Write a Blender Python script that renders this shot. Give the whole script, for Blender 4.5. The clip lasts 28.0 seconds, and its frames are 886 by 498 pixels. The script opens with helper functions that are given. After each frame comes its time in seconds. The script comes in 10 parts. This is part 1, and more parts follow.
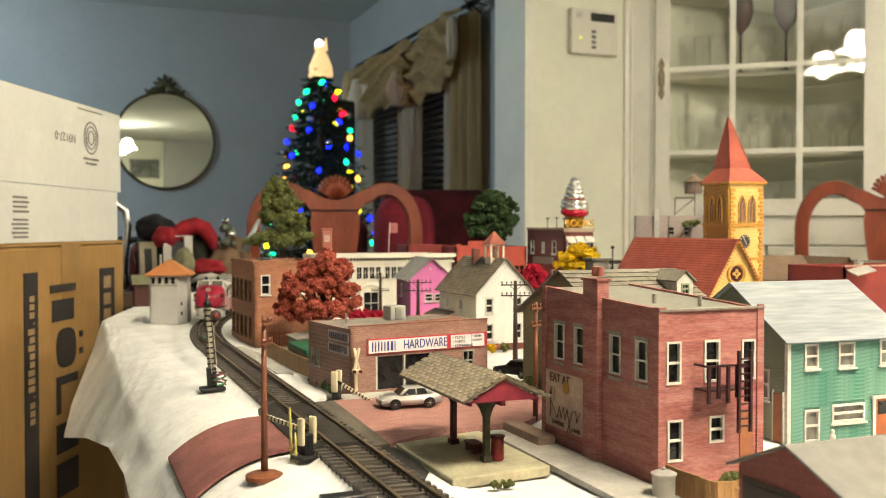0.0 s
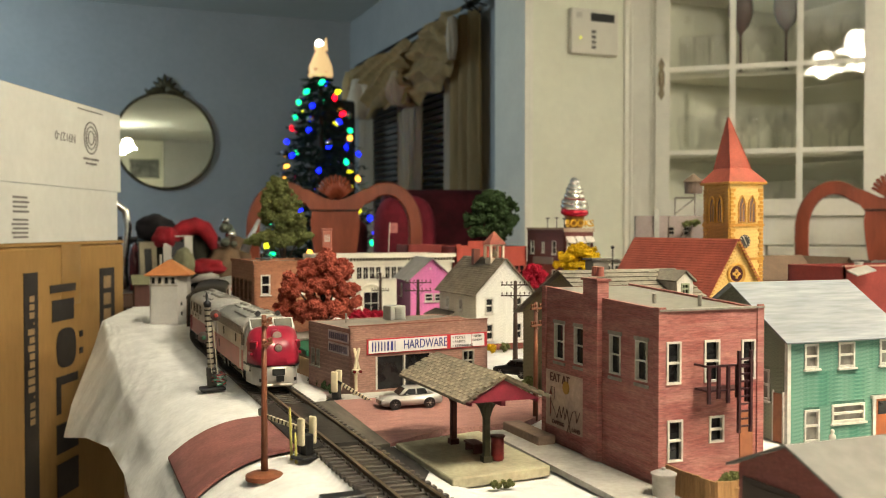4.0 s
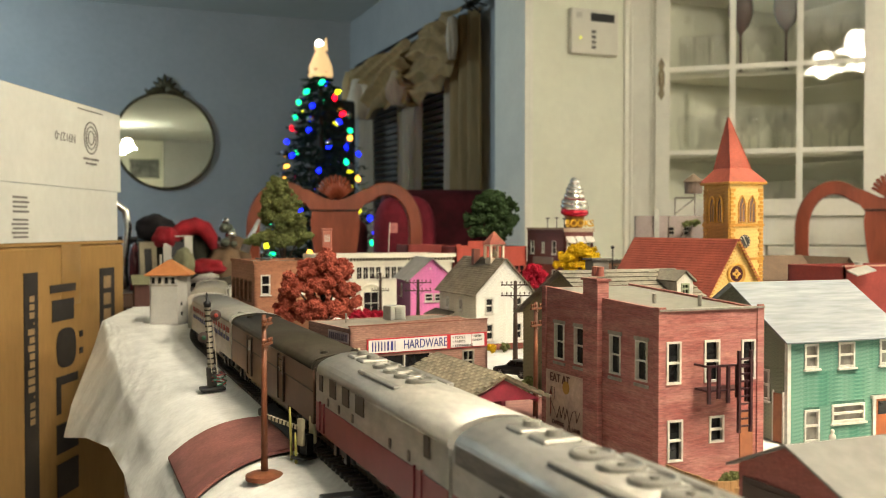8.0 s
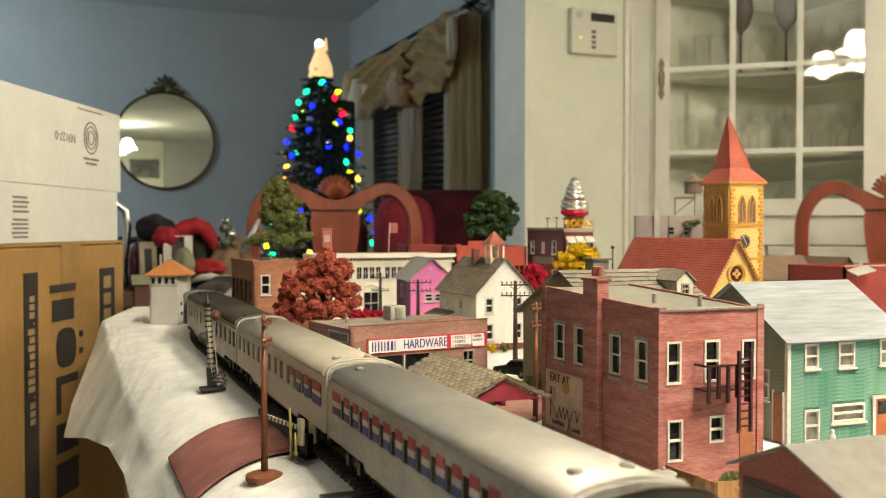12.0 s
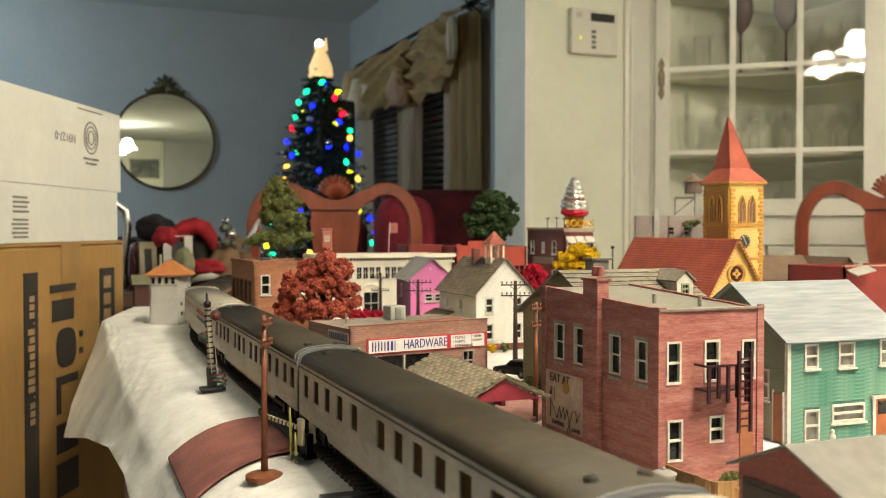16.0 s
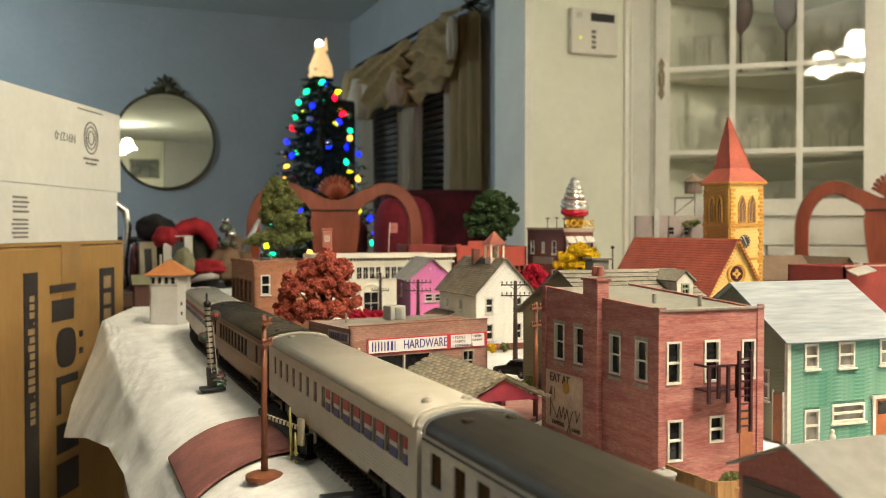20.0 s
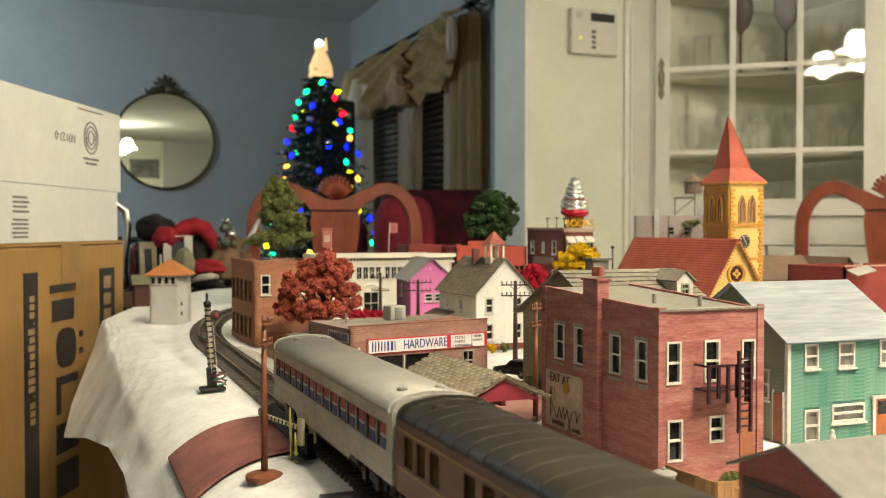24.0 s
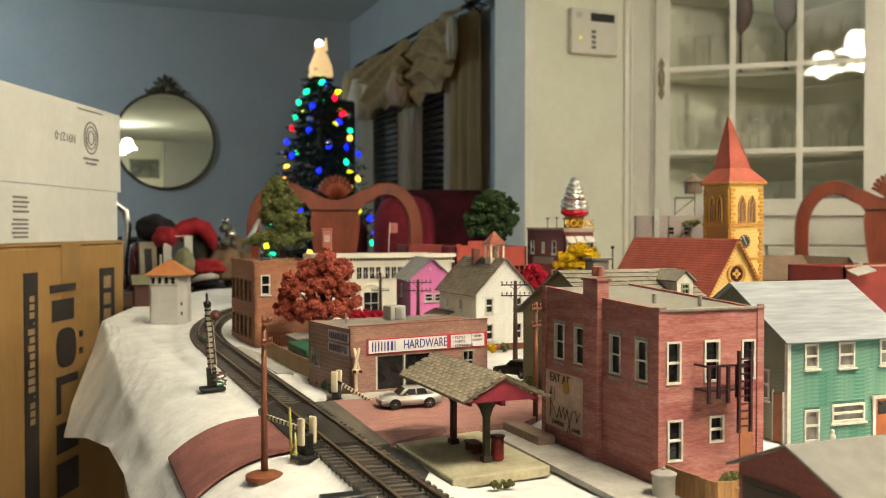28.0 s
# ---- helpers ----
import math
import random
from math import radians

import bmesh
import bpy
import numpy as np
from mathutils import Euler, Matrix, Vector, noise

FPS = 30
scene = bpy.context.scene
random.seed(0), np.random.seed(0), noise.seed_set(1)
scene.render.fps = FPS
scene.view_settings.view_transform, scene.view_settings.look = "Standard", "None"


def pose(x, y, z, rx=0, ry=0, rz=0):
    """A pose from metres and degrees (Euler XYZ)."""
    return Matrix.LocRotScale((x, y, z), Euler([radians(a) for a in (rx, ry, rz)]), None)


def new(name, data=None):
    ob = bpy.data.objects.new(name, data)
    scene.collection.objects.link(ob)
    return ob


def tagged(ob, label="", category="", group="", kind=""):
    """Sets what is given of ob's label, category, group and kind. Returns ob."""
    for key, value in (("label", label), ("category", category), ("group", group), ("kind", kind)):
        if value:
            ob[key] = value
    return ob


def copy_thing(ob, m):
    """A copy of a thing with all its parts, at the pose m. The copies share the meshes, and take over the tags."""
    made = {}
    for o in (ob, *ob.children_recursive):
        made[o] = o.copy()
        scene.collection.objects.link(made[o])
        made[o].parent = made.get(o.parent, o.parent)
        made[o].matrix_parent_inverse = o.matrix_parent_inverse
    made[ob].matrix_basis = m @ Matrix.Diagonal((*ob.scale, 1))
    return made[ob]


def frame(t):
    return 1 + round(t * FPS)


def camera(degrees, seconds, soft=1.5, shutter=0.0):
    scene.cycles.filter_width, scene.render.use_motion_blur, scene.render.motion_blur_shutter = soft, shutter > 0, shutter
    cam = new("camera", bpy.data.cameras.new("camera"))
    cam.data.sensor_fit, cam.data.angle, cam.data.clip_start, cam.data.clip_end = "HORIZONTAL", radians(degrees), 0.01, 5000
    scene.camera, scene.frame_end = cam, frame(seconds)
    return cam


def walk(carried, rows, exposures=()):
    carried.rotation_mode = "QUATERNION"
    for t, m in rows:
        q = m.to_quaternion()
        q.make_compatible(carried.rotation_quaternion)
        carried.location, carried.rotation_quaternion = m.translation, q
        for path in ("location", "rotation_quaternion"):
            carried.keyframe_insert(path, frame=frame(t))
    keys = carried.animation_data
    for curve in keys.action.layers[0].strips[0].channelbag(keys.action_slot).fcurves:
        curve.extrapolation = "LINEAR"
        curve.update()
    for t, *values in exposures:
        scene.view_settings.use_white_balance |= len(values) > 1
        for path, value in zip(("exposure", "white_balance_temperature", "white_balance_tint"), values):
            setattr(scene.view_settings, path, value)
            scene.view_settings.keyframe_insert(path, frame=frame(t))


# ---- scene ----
# A model railway town on a table with a white cloth, in a dining room at Christmas.
# World y runs along the straight track and the house walls; the table top is at z = 0.75.
cam = camera(50.0, 28.0, soft=1.0)
CAM_EYE = (0.0, 0.0, 0.858)
CAM_YAW, CAM_DIP = 21.70, 1.227
cam_pose = pose(*CAM_EYE, 90 - CAM_DIP, 0, -CAM_YAW)
walk(cam, [(0.0, cam_pose), (28.0, cam_pose)], exposures=[(0.0, 0.46), (1.4, 0.44), (1.9, 0.20), (6.2, 0.21), (7.0, 0.28), (8.5, 0.36), (13.0, 0.34), (17.0, 0.29), (25.0, 0.30), (27.0, 0.26), (28.0, 0.16)])
cam.data.dof.use_dof = True
cam.data.dof.focus_distance = 0.52
cam.data.dof.aperture_fstop = 22.0

world = bpy.data.worlds.new("night")
scene.world = world
world.use_nodes = True
world.node_tree.nodes["Background"].inputs[0].default_value = (0.01, 0.015, 0.03, 1)
world.node_tree.nodes["Background"].inputs[1].default_value = 0.3


def lamp(name, place, watts, colour, radius):
    data = bpy.data.lights.new(name, "POINT")
    data.energy, data.color, data.shadow_soft_size = watts, colour, radius
    ob = new(name, data)
    ob.location = place
    return ob


# chandelier behind and above the eye: three bell shades, each with a bulb just inside its rim
CH = (0.500, -0.44, 2.18)
SHADES = [(0.300, -0.45, 2.090), (0.680, -0.28, 2.165), (0.530, -0.60, 2.110)]
for p in SHADES:
    lamp("bulb_light", (p[0], p[1], p[2] - 0.095), 16.5, (1.0, 0.87, 0.69), 0.045)
# an added hanging lamp, out of view, to brighten the cabinet and end wall
FILL_AT = (2.45, 0.60, 2.09)
lamp("pendant_bulb_light", FILL_AT, 38.0, (1.0, 0.88, 0.70), 0.07)
# a lamp by the living room's side wall, out of sight behind the cartons
lamp("table_lamp_light", (-1.60, 5.60, 1.95), 78.0, (0.63, 0.84, 0.93), 0.10)

# ---- materials ----
MATS = {}


def mat(name, colour, rough=0.6, metal=0.0, var=0.15, scale=60.0, bump=0.0, spec=0.4, stretch=(1, 1, 1), colour2=None, rnd=0.0, fine=0.0, glow=0.0, coat=0.0):
    """A procedural surface: base colour, blotches at one scale and grain at a finer one, bump."""
    if name in MATS:
        return MATS[name]
    m = bpy.data.materials.new(name)
    m.use_nodes = True
    nt = m.node_tree
    b = nt.nodes["Principled BSDF"]
    b.inputs["Roughness"].default_value = rough
    b.inputs["Metallic"].default_value = metal
    b.inputs["Specular IOR Level"].default_value = spec
    b.inputs["Coat Weight"].default_value = coat
    tc = nt.nodes.new("ShaderNodeTexCoord")
    mp = nt.nodes.new("ShaderNodeMapping")
    mp.inputs["Scale"].default_value = stretch
    nt.links.new(tc.outputs["Object"], mp.inputs[0])
    n1 = nt.nodes.new("ShaderNodeTexNoise")
    n1.inputs["Scale"].default_value = scale
    n1.inputs["Detail"].default_value = 6
    n1.inputs["Roughness"].default_value = 0.65
    nt.links.new(mp.outputs[0], n1.inputs["Vector"])
    ramp = nt.nodes.new("ShaderNodeValToRGB")
    c = Vector(colour)
    c2 = Vector(colour2) if colour2 else c * (1 - var)
    ramp.color_ramp.elements[0].position, ramp.color_ramp.elements[1].position = 0.36, 0.64
    ramp.color_ramp.elements[0].color = (*c2, 1)
    ramp.color_ramp.elements[1].color = (*[min(1, v) for v in (c * (1 + var * 0.6) if not colour2 else c)], 1)
    nt.links.new(n1.outputs["Fac"], ramp.inputs[0])
    out = ramp.outputs[0]
    if fine or rnd:
        n2 = nt.nodes.new("ShaderNodeTexNoise")
        n2.inputs["Scale"].default_value = scale * 9
        n2.inputs["Detail"].default_value = 3
        nt.links.new(mp.outputs[0], n2.inputs["Vector"])
        val = nt.nodes.new("ShaderNodeMapRange")
        val.inputs[1].default_value, val.inputs[2].default_value = 0.3, 0.7
        val.inputs[3].default_value, val.inputs[4].default_value = 1 - fine, 1 + fine
        nt.links.new(n2.outputs["Fac"], val.inputs[0])
        hsv = nt.nodes.new("ShaderNodeHueSaturation")
        nt.links.new(out, hsv.inputs["Color"])
        if rnd:
            oi = nt.nodes.new("ShaderNodeObjectInfo")
            r = nt.nodes.new("ShaderNodeMapRange")
            r.inputs[3].default_value, r.inputs[4].default_value = 1 - rnd, 1 + rnd
            nt.links.new(oi.outputs["Random"], r.inputs[0])
            mul = nt.nodes.new("ShaderNodeMath")
            mul.operation = "MULTIPLY"
            nt.links.new(r.outputs[0], mul.inputs[0])
            nt.links.new(val.outputs[0], mul.inputs[1])
            nt.links.new(mul.outputs[0], hsv.inputs["Value"])
        else:
            nt.links.new(val.outputs[0], hsv.inputs["Value"])
        out = hsv.outputs[0]
    nt.links.new(out, b.inputs["Base Color"])
    if bump:
        bp = nt.nodes.new("ShaderNodeBump")
        bp.inputs["Strength"].default_value = bump
        bp.inputs["Distance"].default_value = 0.001
        n3 = nt.nodes.new("ShaderNodeTexNoise")
        n3.inputs["Scale"].default_value = scale * 4
        n3.inputs["Detail"].default_value = 5
        nt.links.new(mp.outputs[0], n3.inputs["Vector"])
        nt.links.new(n3.outputs["Fac"], bp.inputs["Height"])
        nt.links.new(bp.outputs[0], b.inputs["Normal"])
    if glow:
        b.inputs["Emission Color"].default_value = (*colour, 1)
        b.inputs["Emission Strength"].default_value = glow
    MATS[name] = m
    return m


def brick_mat(name, c1, c2, mortar, row=0.0019, length=0.0062, side=False, rough=0.75, weight=0.5):
    """Small moulded bricks, painted; side: on a wall that runs along y."""
    m = mat(name, c1, rough, var=0.3, scale=45, colour2=c2, fine=0.30, bump=0.25, stretch=(0.7, 0.7, 5.0))
    nt = m.node_tree
    b = nt.nodes["Principled BSDF"]
    src = b.inputs["Base Color"].links[0].from_socket
    tc = nt.nodes.new("ShaderNodeTexCoord")
    sep = nt.nodes.new("ShaderNodeSeparateXYZ")
    com = nt.nodes.new("ShaderNodeCombineXYZ")
    nt.links.new(tc.outputs["Object"], sep.inputs[0])
    nt.links.new(sep.outputs["Y" if side else "X"], com.inputs[0])
    nt.links.new(sep.outputs["Z"], com.inputs[1])
    br = nt.nodes.new("ShaderNodeTexBrick")
    br.inputs["Scale"].default_value = 1.0
    br.inputs["Brick Width"].default_value, br.inputs["Row Height"].default_value = length, row
    br.inputs["Mortar Size"].default_value = row * 0.14
    br.inputs["Color1"].default_value = (1, 1, 1, 1)
    br.inputs["Color2"].default_value = (0.72, 0.72, 0.72, 1)
    br.inputs["Mortar"].default_value = (*mortar, 1)
    nt.links.new(com.outputs[0], br.inputs["Vector"])
    mx = nt.nodes.new("ShaderNodeMix")
    mx.data_type, mx.blend_type = "RGBA", "MULTIPLY"
    mx.inputs[0].default_value = weight
    nt.links.new(src, mx.inputs[6])
    nt.links.new(br.outputs["Color"], mx.inputs[7])
    nt.links.new(mx.outputs[2], b.inputs["Base Color"])
    return m


def glass_mat(name="clear_glass", colour=(1, 1, 1), amount=0.12, rough=0.0, milky=0.0, sheen=0.35, base=0.04):
    """Thin glass: mostly see-through, with a mirror sheen."""
    if name in MATS:
        return MATS[name]
    m = bpy.data.materials.new(name)
    m.use_nodes = True
    nt = m.node_tree
    nt.nodes.remove(nt.nodes["Principled BSDF"])
    tr, gl, mx = nt.nodes.new("ShaderNodeBsdfTransparent"), nt.nodes.new("ShaderNodeBsdfGlossy"), nt.nodes.new("ShaderNodeMixShader")
    tr.inputs[0].default_value = (*colour, 1)
    gl.inputs["Roughness"].default_value = rough
    fr = nt.nodes.new("ShaderNodeLayerWeight")
    fr.inputs[0].default_value = amount
    lim = nt.nodes.new("ShaderNodeMath")
    lim.operation = "MULTIPLY_ADD"
    lim.inputs[1].default_value, lim.inputs[2].default_value = sheen, base
    nt.links.new(fr.outputs["Facing"], lim.inputs[0])
    nt.links.new(lim.outputs[0], mx.inputs[0])
    # white diffuse mixed in, painting pale light on the glass outlines
    du, dm = nt.nodes.new("ShaderNodeBsdfDiffuse"), nt.nodes.new("ShaderNodeMixShader")
    du.inputs[0].default_value = (0.8, 0.8, 0.76, 1)
    dm.inputs[0].default_value = milky
    nt.links.new(tr.outputs[0], dm.inputs[1])
    nt.links.new(du.outputs[0], dm.inputs[2])
    nt.links.new(dm.outputs[0], mx.inputs[1])
    nt.links.new(gl.outputs[0], mx.inputs[2])
    nt.links.new(mx.outputs[0], nt.nodes["Material Output"].inputs[0])
    MATS[name] = m
    return m


def glow_mat(name, colour, strength):
    return mat(name, colour, 0.4, var=0.0, glow=strength)


SNOW = mat("snow_cloth", (0.70, 0.705, 0.68), 0.95, var=0.12, scale=28, bump=0.9, fine=0.06, spec=0.05)
DARK_PANE = mat("dark_pane", (0.012, 0.012, 0.012), 0.15, var=0.5, scale=120, spec=0.35)
WHITE_TRIM = mat("white_trim_paint", (0.54, 0.52, 0.46), 0.6, var=0.18, scale=300, fine=0.08)
GREY_TRIM = mat("grey_trim_paint", (0.26, 0.24, 0.20), 0.7, var=0.25, scale=300, fine=0.1)
BLACK = mat("black_plastic", (0.012, 0.012, 0.012), 0.45, var=0.3, scale=200)
BROWN_POLE = mat("pole_brown_plastic", (0.165, 0.055, 0.024), 0.5, var=0.2, scale=300)
DARK_POLE = mat("pole_dark_wood", (0.045, 0.022, 0.012), 0.6, var=0.3, scale=300)

# ---- builders ----


def link(name, bm, material, parent=None, smooth=False):
    me = bpy.data.meshes.new(name)
    bmesh.ops.recalc_face_normals(bm, faces=bm.faces)
    bm.to_mesh(me)
    bm.free()
    if material:
        me.materials.append(material)
    if smooth:
        for p in me.polygons:
            p.use_smooth = True
    ob = new(name, me)
    ob.parent = parent
    return ob


def part(name, bm, material, parent, label="", smooth=False):
    ob = link(name, bm, material, parent, smooth)
    if label:
        ob["label"] = label
    return ob


def again(ob, m, parent=None):
    """One more object on the same mesh, with its own parts."""
    c = ob.copy()
    scene.collection.objects.link(c)
    c.parent = parent or ob.parent
    c.matrix_basis = m
    for k in ob.children:
        again(k, k.matrix_basis.copy(), c)
    return c


def thing(name, m, label, category, group="", kind=""):
    ob = new(name)
    ob.empty_display_size = 0.01
    ob.matrix_basis = m
    return tagged(ob, label, category, group, kind)


def box(bm, x0, x1, y0, y1, z0, z1, m=None):
    v = [bm.verts.new((x, y, z)) for x in (x0, x1) for y in (y0, y1) for z in (z0, z1)]
    for f in ((0, 1, 3, 2), (4, 6, 7, 5), (0, 4, 5, 1), (2, 3, 7, 6), (0, 2, 6, 4), (1, 5, 7, 3)):
        bm.faces.new([v[i] for i in f])
    if m is not None:
        bmesh.ops.transform(bm, matrix=m, verts=v)
    return v


def bbox(bm, x0, x1, y0, y1, z0, z1, r, m=None, seg=2):
    """A box with rounded edges."""
    v = box(bm, x0, x1, y0, y1, z0, z1)
    es = list({e for q in v for e in q.link_edges})
    res = bmesh.ops.bevel(bm, geom=es, offset=r, segments=seg, affect="EDGES", profile=0.5)
    if m is not None:
        bmesh.ops.transform(bm, matrix=m, verts=list({q for f in res["faces"] for q in f.verts}))


def prism(bm, pts, a0, a1, axis="y", m=None):
    """A polygon extruded: pts in (x, z) along y, (y, z) along x or (x, y) along z."""
    def put(p, a):
        return {"y": (p[0], a, p[1]), "x": (a, p[0], p[1]), "z": (p[0], p[1], a)}[axis]
    lo = [bm.verts.new(put(p, a0)) for p in pts]
    hi = [bm.verts.new(put(p, a1)) for p in pts]
    n = len(pts)
    bm.faces.new(lo)
    bm.faces.new(hi[::-1])
    for i in range(n):
        bm.faces.new((lo[i], hi[i], hi[(i + 1) % n], lo[(i + 1) % n]))
    if m is not None:
        bmesh.ops.transform(bm, matrix=m, verts=lo + hi)
    return lo + hi


def lathe(bm, prof, n=16, m=None, cap=True):
    rings = []
    for r, z in prof:
        rings.append([bm.verts.new((r * math.cos(2 * math.pi * i / n), r * math.sin(2 * math.pi * i / n), z)) for i in range(n)])
    for a, b in zip(rings, rings[1:]):
        for i in range(n):
            bm.faces.new((a[i], a[(i + 1) % n], b[(i + 1) % n], b[i]))
    if cap:
        bm.faces.new(rings[0][::-1])
        bm.faces.new(rings[-1])
    vs = [v for r in rings for v in r]
    if m is not None:
        bmesh.ops.transform(bm, matrix=m, verts=vs)
    return vs


def tube(bm, pts, r, n=8, radii=None):
    """A round bar along a line of points."""
    rings = []
    pts = [Vector(p) for p in pts]
    for i, p in enumerate(pts):
        d = (pts[min(i + 1, len(pts) - 1)] - pts[max(i - 1, 0)]).normalized()
        a = d.cross(Vector((0, 0, 1))) if i == 0 else a - d * a.dot(d)
        a = a.normalized() if a.length > 1e-4 else Vector((1, 0, 0))
        b = d.cross(a)
        q = radii[i] if radii else r
        rings.append([bm.verts.new(p + a * q * math.cos(2 * math.pi * k / n) + b * q * math.sin(2 * math.pi * k / n)) for k in range(n)])
    for u, w in zip(rings, rings[1:]):
        for k in range(n):
            bm.faces.new((u[k], u[(k + 1) % n], w[(k + 1) % n], w[k]))
    bm.faces.new(rings[0][::-1])
    bm.faces.new(rings[-1])


def panel(bm, w, h, t, holes, m=None):
    """A wall slab in local x (0..w), z (0..h), thickness y (0..t), with rectangular openings (x0, x1, z0, z1) through it."""
    xs = sorted({0, w, *[q for o in holes for q in o[:2]]})
    zs = sorted({0, h, *[q for o in holes for q in o[2:]]})
    made = []
    verts = {}

    def v(i, k, s):
        if (i, k, s) not in verts:
            verts[i, k, s] = bm.verts.new((xs[i], t * s, zs[k]))
            made.append(verts[i, k, s])
        return verts[i, k, s]

    def solid(i, k):
        if not (0 <= i < len(xs) - 1 and 0 <= k < len(zs) - 1):
            return False
        cx, cz = (xs[i] + xs[i + 1]) / 2, (zs[k] + zs[k + 1]) / 2
        return not any(o[0] < cx < o[1] and o[2] < cz < o[3] for o in holes)
    for i in range(len(xs) - 1):
        for k in range(len(zs) - 1):
            if not solid(i, k):
                continue
            bm.faces.new((v(i, k, 0), v(i + 1, k, 0), v(i + 1, k + 1, 0), v(i, k + 1, 0)))
            bm.faces.new((v(i, k, 1), v(i, k + 1, 1), v(i + 1, k + 1, 1), v(i + 1, k, 1)))
            for di, dk, a, b in ((-1, 0, (i, k), (i, k + 1)), (1, 0, (i + 1, k), (i + 1, k + 1)), (0, -1, (i, k), (i + 1, k)), (0, 1, (i, k + 1), (i + 1, k + 1))):
                if not solid(i + di, k + dk):
                    bm.faces.new((v(*a, 0), v(*b, 0), v(*b, 1), v(*a, 1)))
    if m is not None:
        bmesh.ops.transform(bm, matrix=m, verts=made)


WINDOWS = {}


def window(parent, m, w, h, trim=None, bars=(0, 1), fw=0.0011, sill=True, proud=0.0006, shade=None):
    """A model window in an opening w x h: frame and sash bars, sill, and a pane behind. Local x along the wall, -y outwards."""
    trim = trim or WHITE_TRIM
    key = (round(w, 4), round(h, 4), trim.name, bars, fw, sill, proud)
    if key in WINDOWS:
        return again(WINDOWS[key], m, parent)
    bm = bmesh.new()
    panel(bm, w, h, proud + 0.0012, [(fw, w - fw, fw, h - fw)], Matrix.Translation((0, -proud, 0)))
    ob = part("window", bm, trim, parent)
    ob.matrix_basis = m
    for i in range(bars[0]):
        x = w * (i + 1) / (bars[0] + 1)
        bm = bmesh.new()
        box(bm, x - fw * 0.35, x + fw * 0.35, -proud * 0.3, 0.001, fw, h - fw)
        part("sash_bar", bm, trim, ob)
    for i in range(bars[1]):
        z = h * (i + 1) / (bars[1] + 1)
        bm = bmesh.new()
        box(bm, fw, w - fw, -proud * 0.5, 0.0011, z - fw * 0.5, z + fw * 0.5)
        part("sash_bar", bm, trim, ob)
    if sill:
        bm = bmesh.new()
        bbox(bm, -0.0008, w + 0.0008, -proud - 0.0012, 0.0, -0.0012, -0.0001, 0.0002, seg=1)
        part("sill", bm, trim, ob)
    bm = bmesh.new()
    box(bm, fw * 0.5, w - fw * 0.5, 0.0013, 0.0017, fw * 0.5, h - fw * 0.5)
    part("pane", bm, DARK_PANE, ob)
    WINDOWS[key] = ob
    return ob


def wall(parent, m, w, h, holes, material, t=0.002, trim=None, bars=(0, 1), fw=0.0011, sill=True, windows=True, proud=0.0006):
    bm = bmesh.new()
    panel(bm, w, h, t, holes)
    ob = part("wall", bm, material, parent)
    ob.matrix_basis = m
    if windows:
        for o in holes:
            window(parent, m @ Matrix.Translation((o[0], 0, o[2])), o[1] - o[0], o[3] - o[2], trim, bars, fw, sill, proud)
    return ob


FRONT = lambda y=0.0: Matrix.Translation((0, y, 0))


def side_left(d, x=0.0):
    """Local x runs from the back (0) to the front (d) of the left wall."""
    return Matrix.Translation((x, d, 0)) @ pose(0, 0, 0, 0, 0, -90)


def side_right(w):
    return Matrix.Translation((w, 0, 0)) @ pose(0, 0, 0, 0, 0, 90)


def back_wall(w, d):
    return Matrix.Translation((w, d, 0)) @ pose(0, 0, 0, 0, 0, 180)


def slab_roof(bm, pts, t):
    """A sloping sheet through four corner points, of thickness t."""
    n = (Vector(pts[1]) - Vector(pts[0])).cross(Vector(pts[3]) - Vector(pts[0])).normalized() * t
    lo = [bm.verts.new(Vector(p)) for p in pts]
    hi = [bm.verts.new(Vector(p) + n) for p in pts]
    bm.faces.new(lo)
    bm.faces.new(hi[::-1])
    for i in range(4):
        bm.faces.new((lo[i], hi[i], hi[(i + 1) % 4], lo[(i + 1) % 4]))


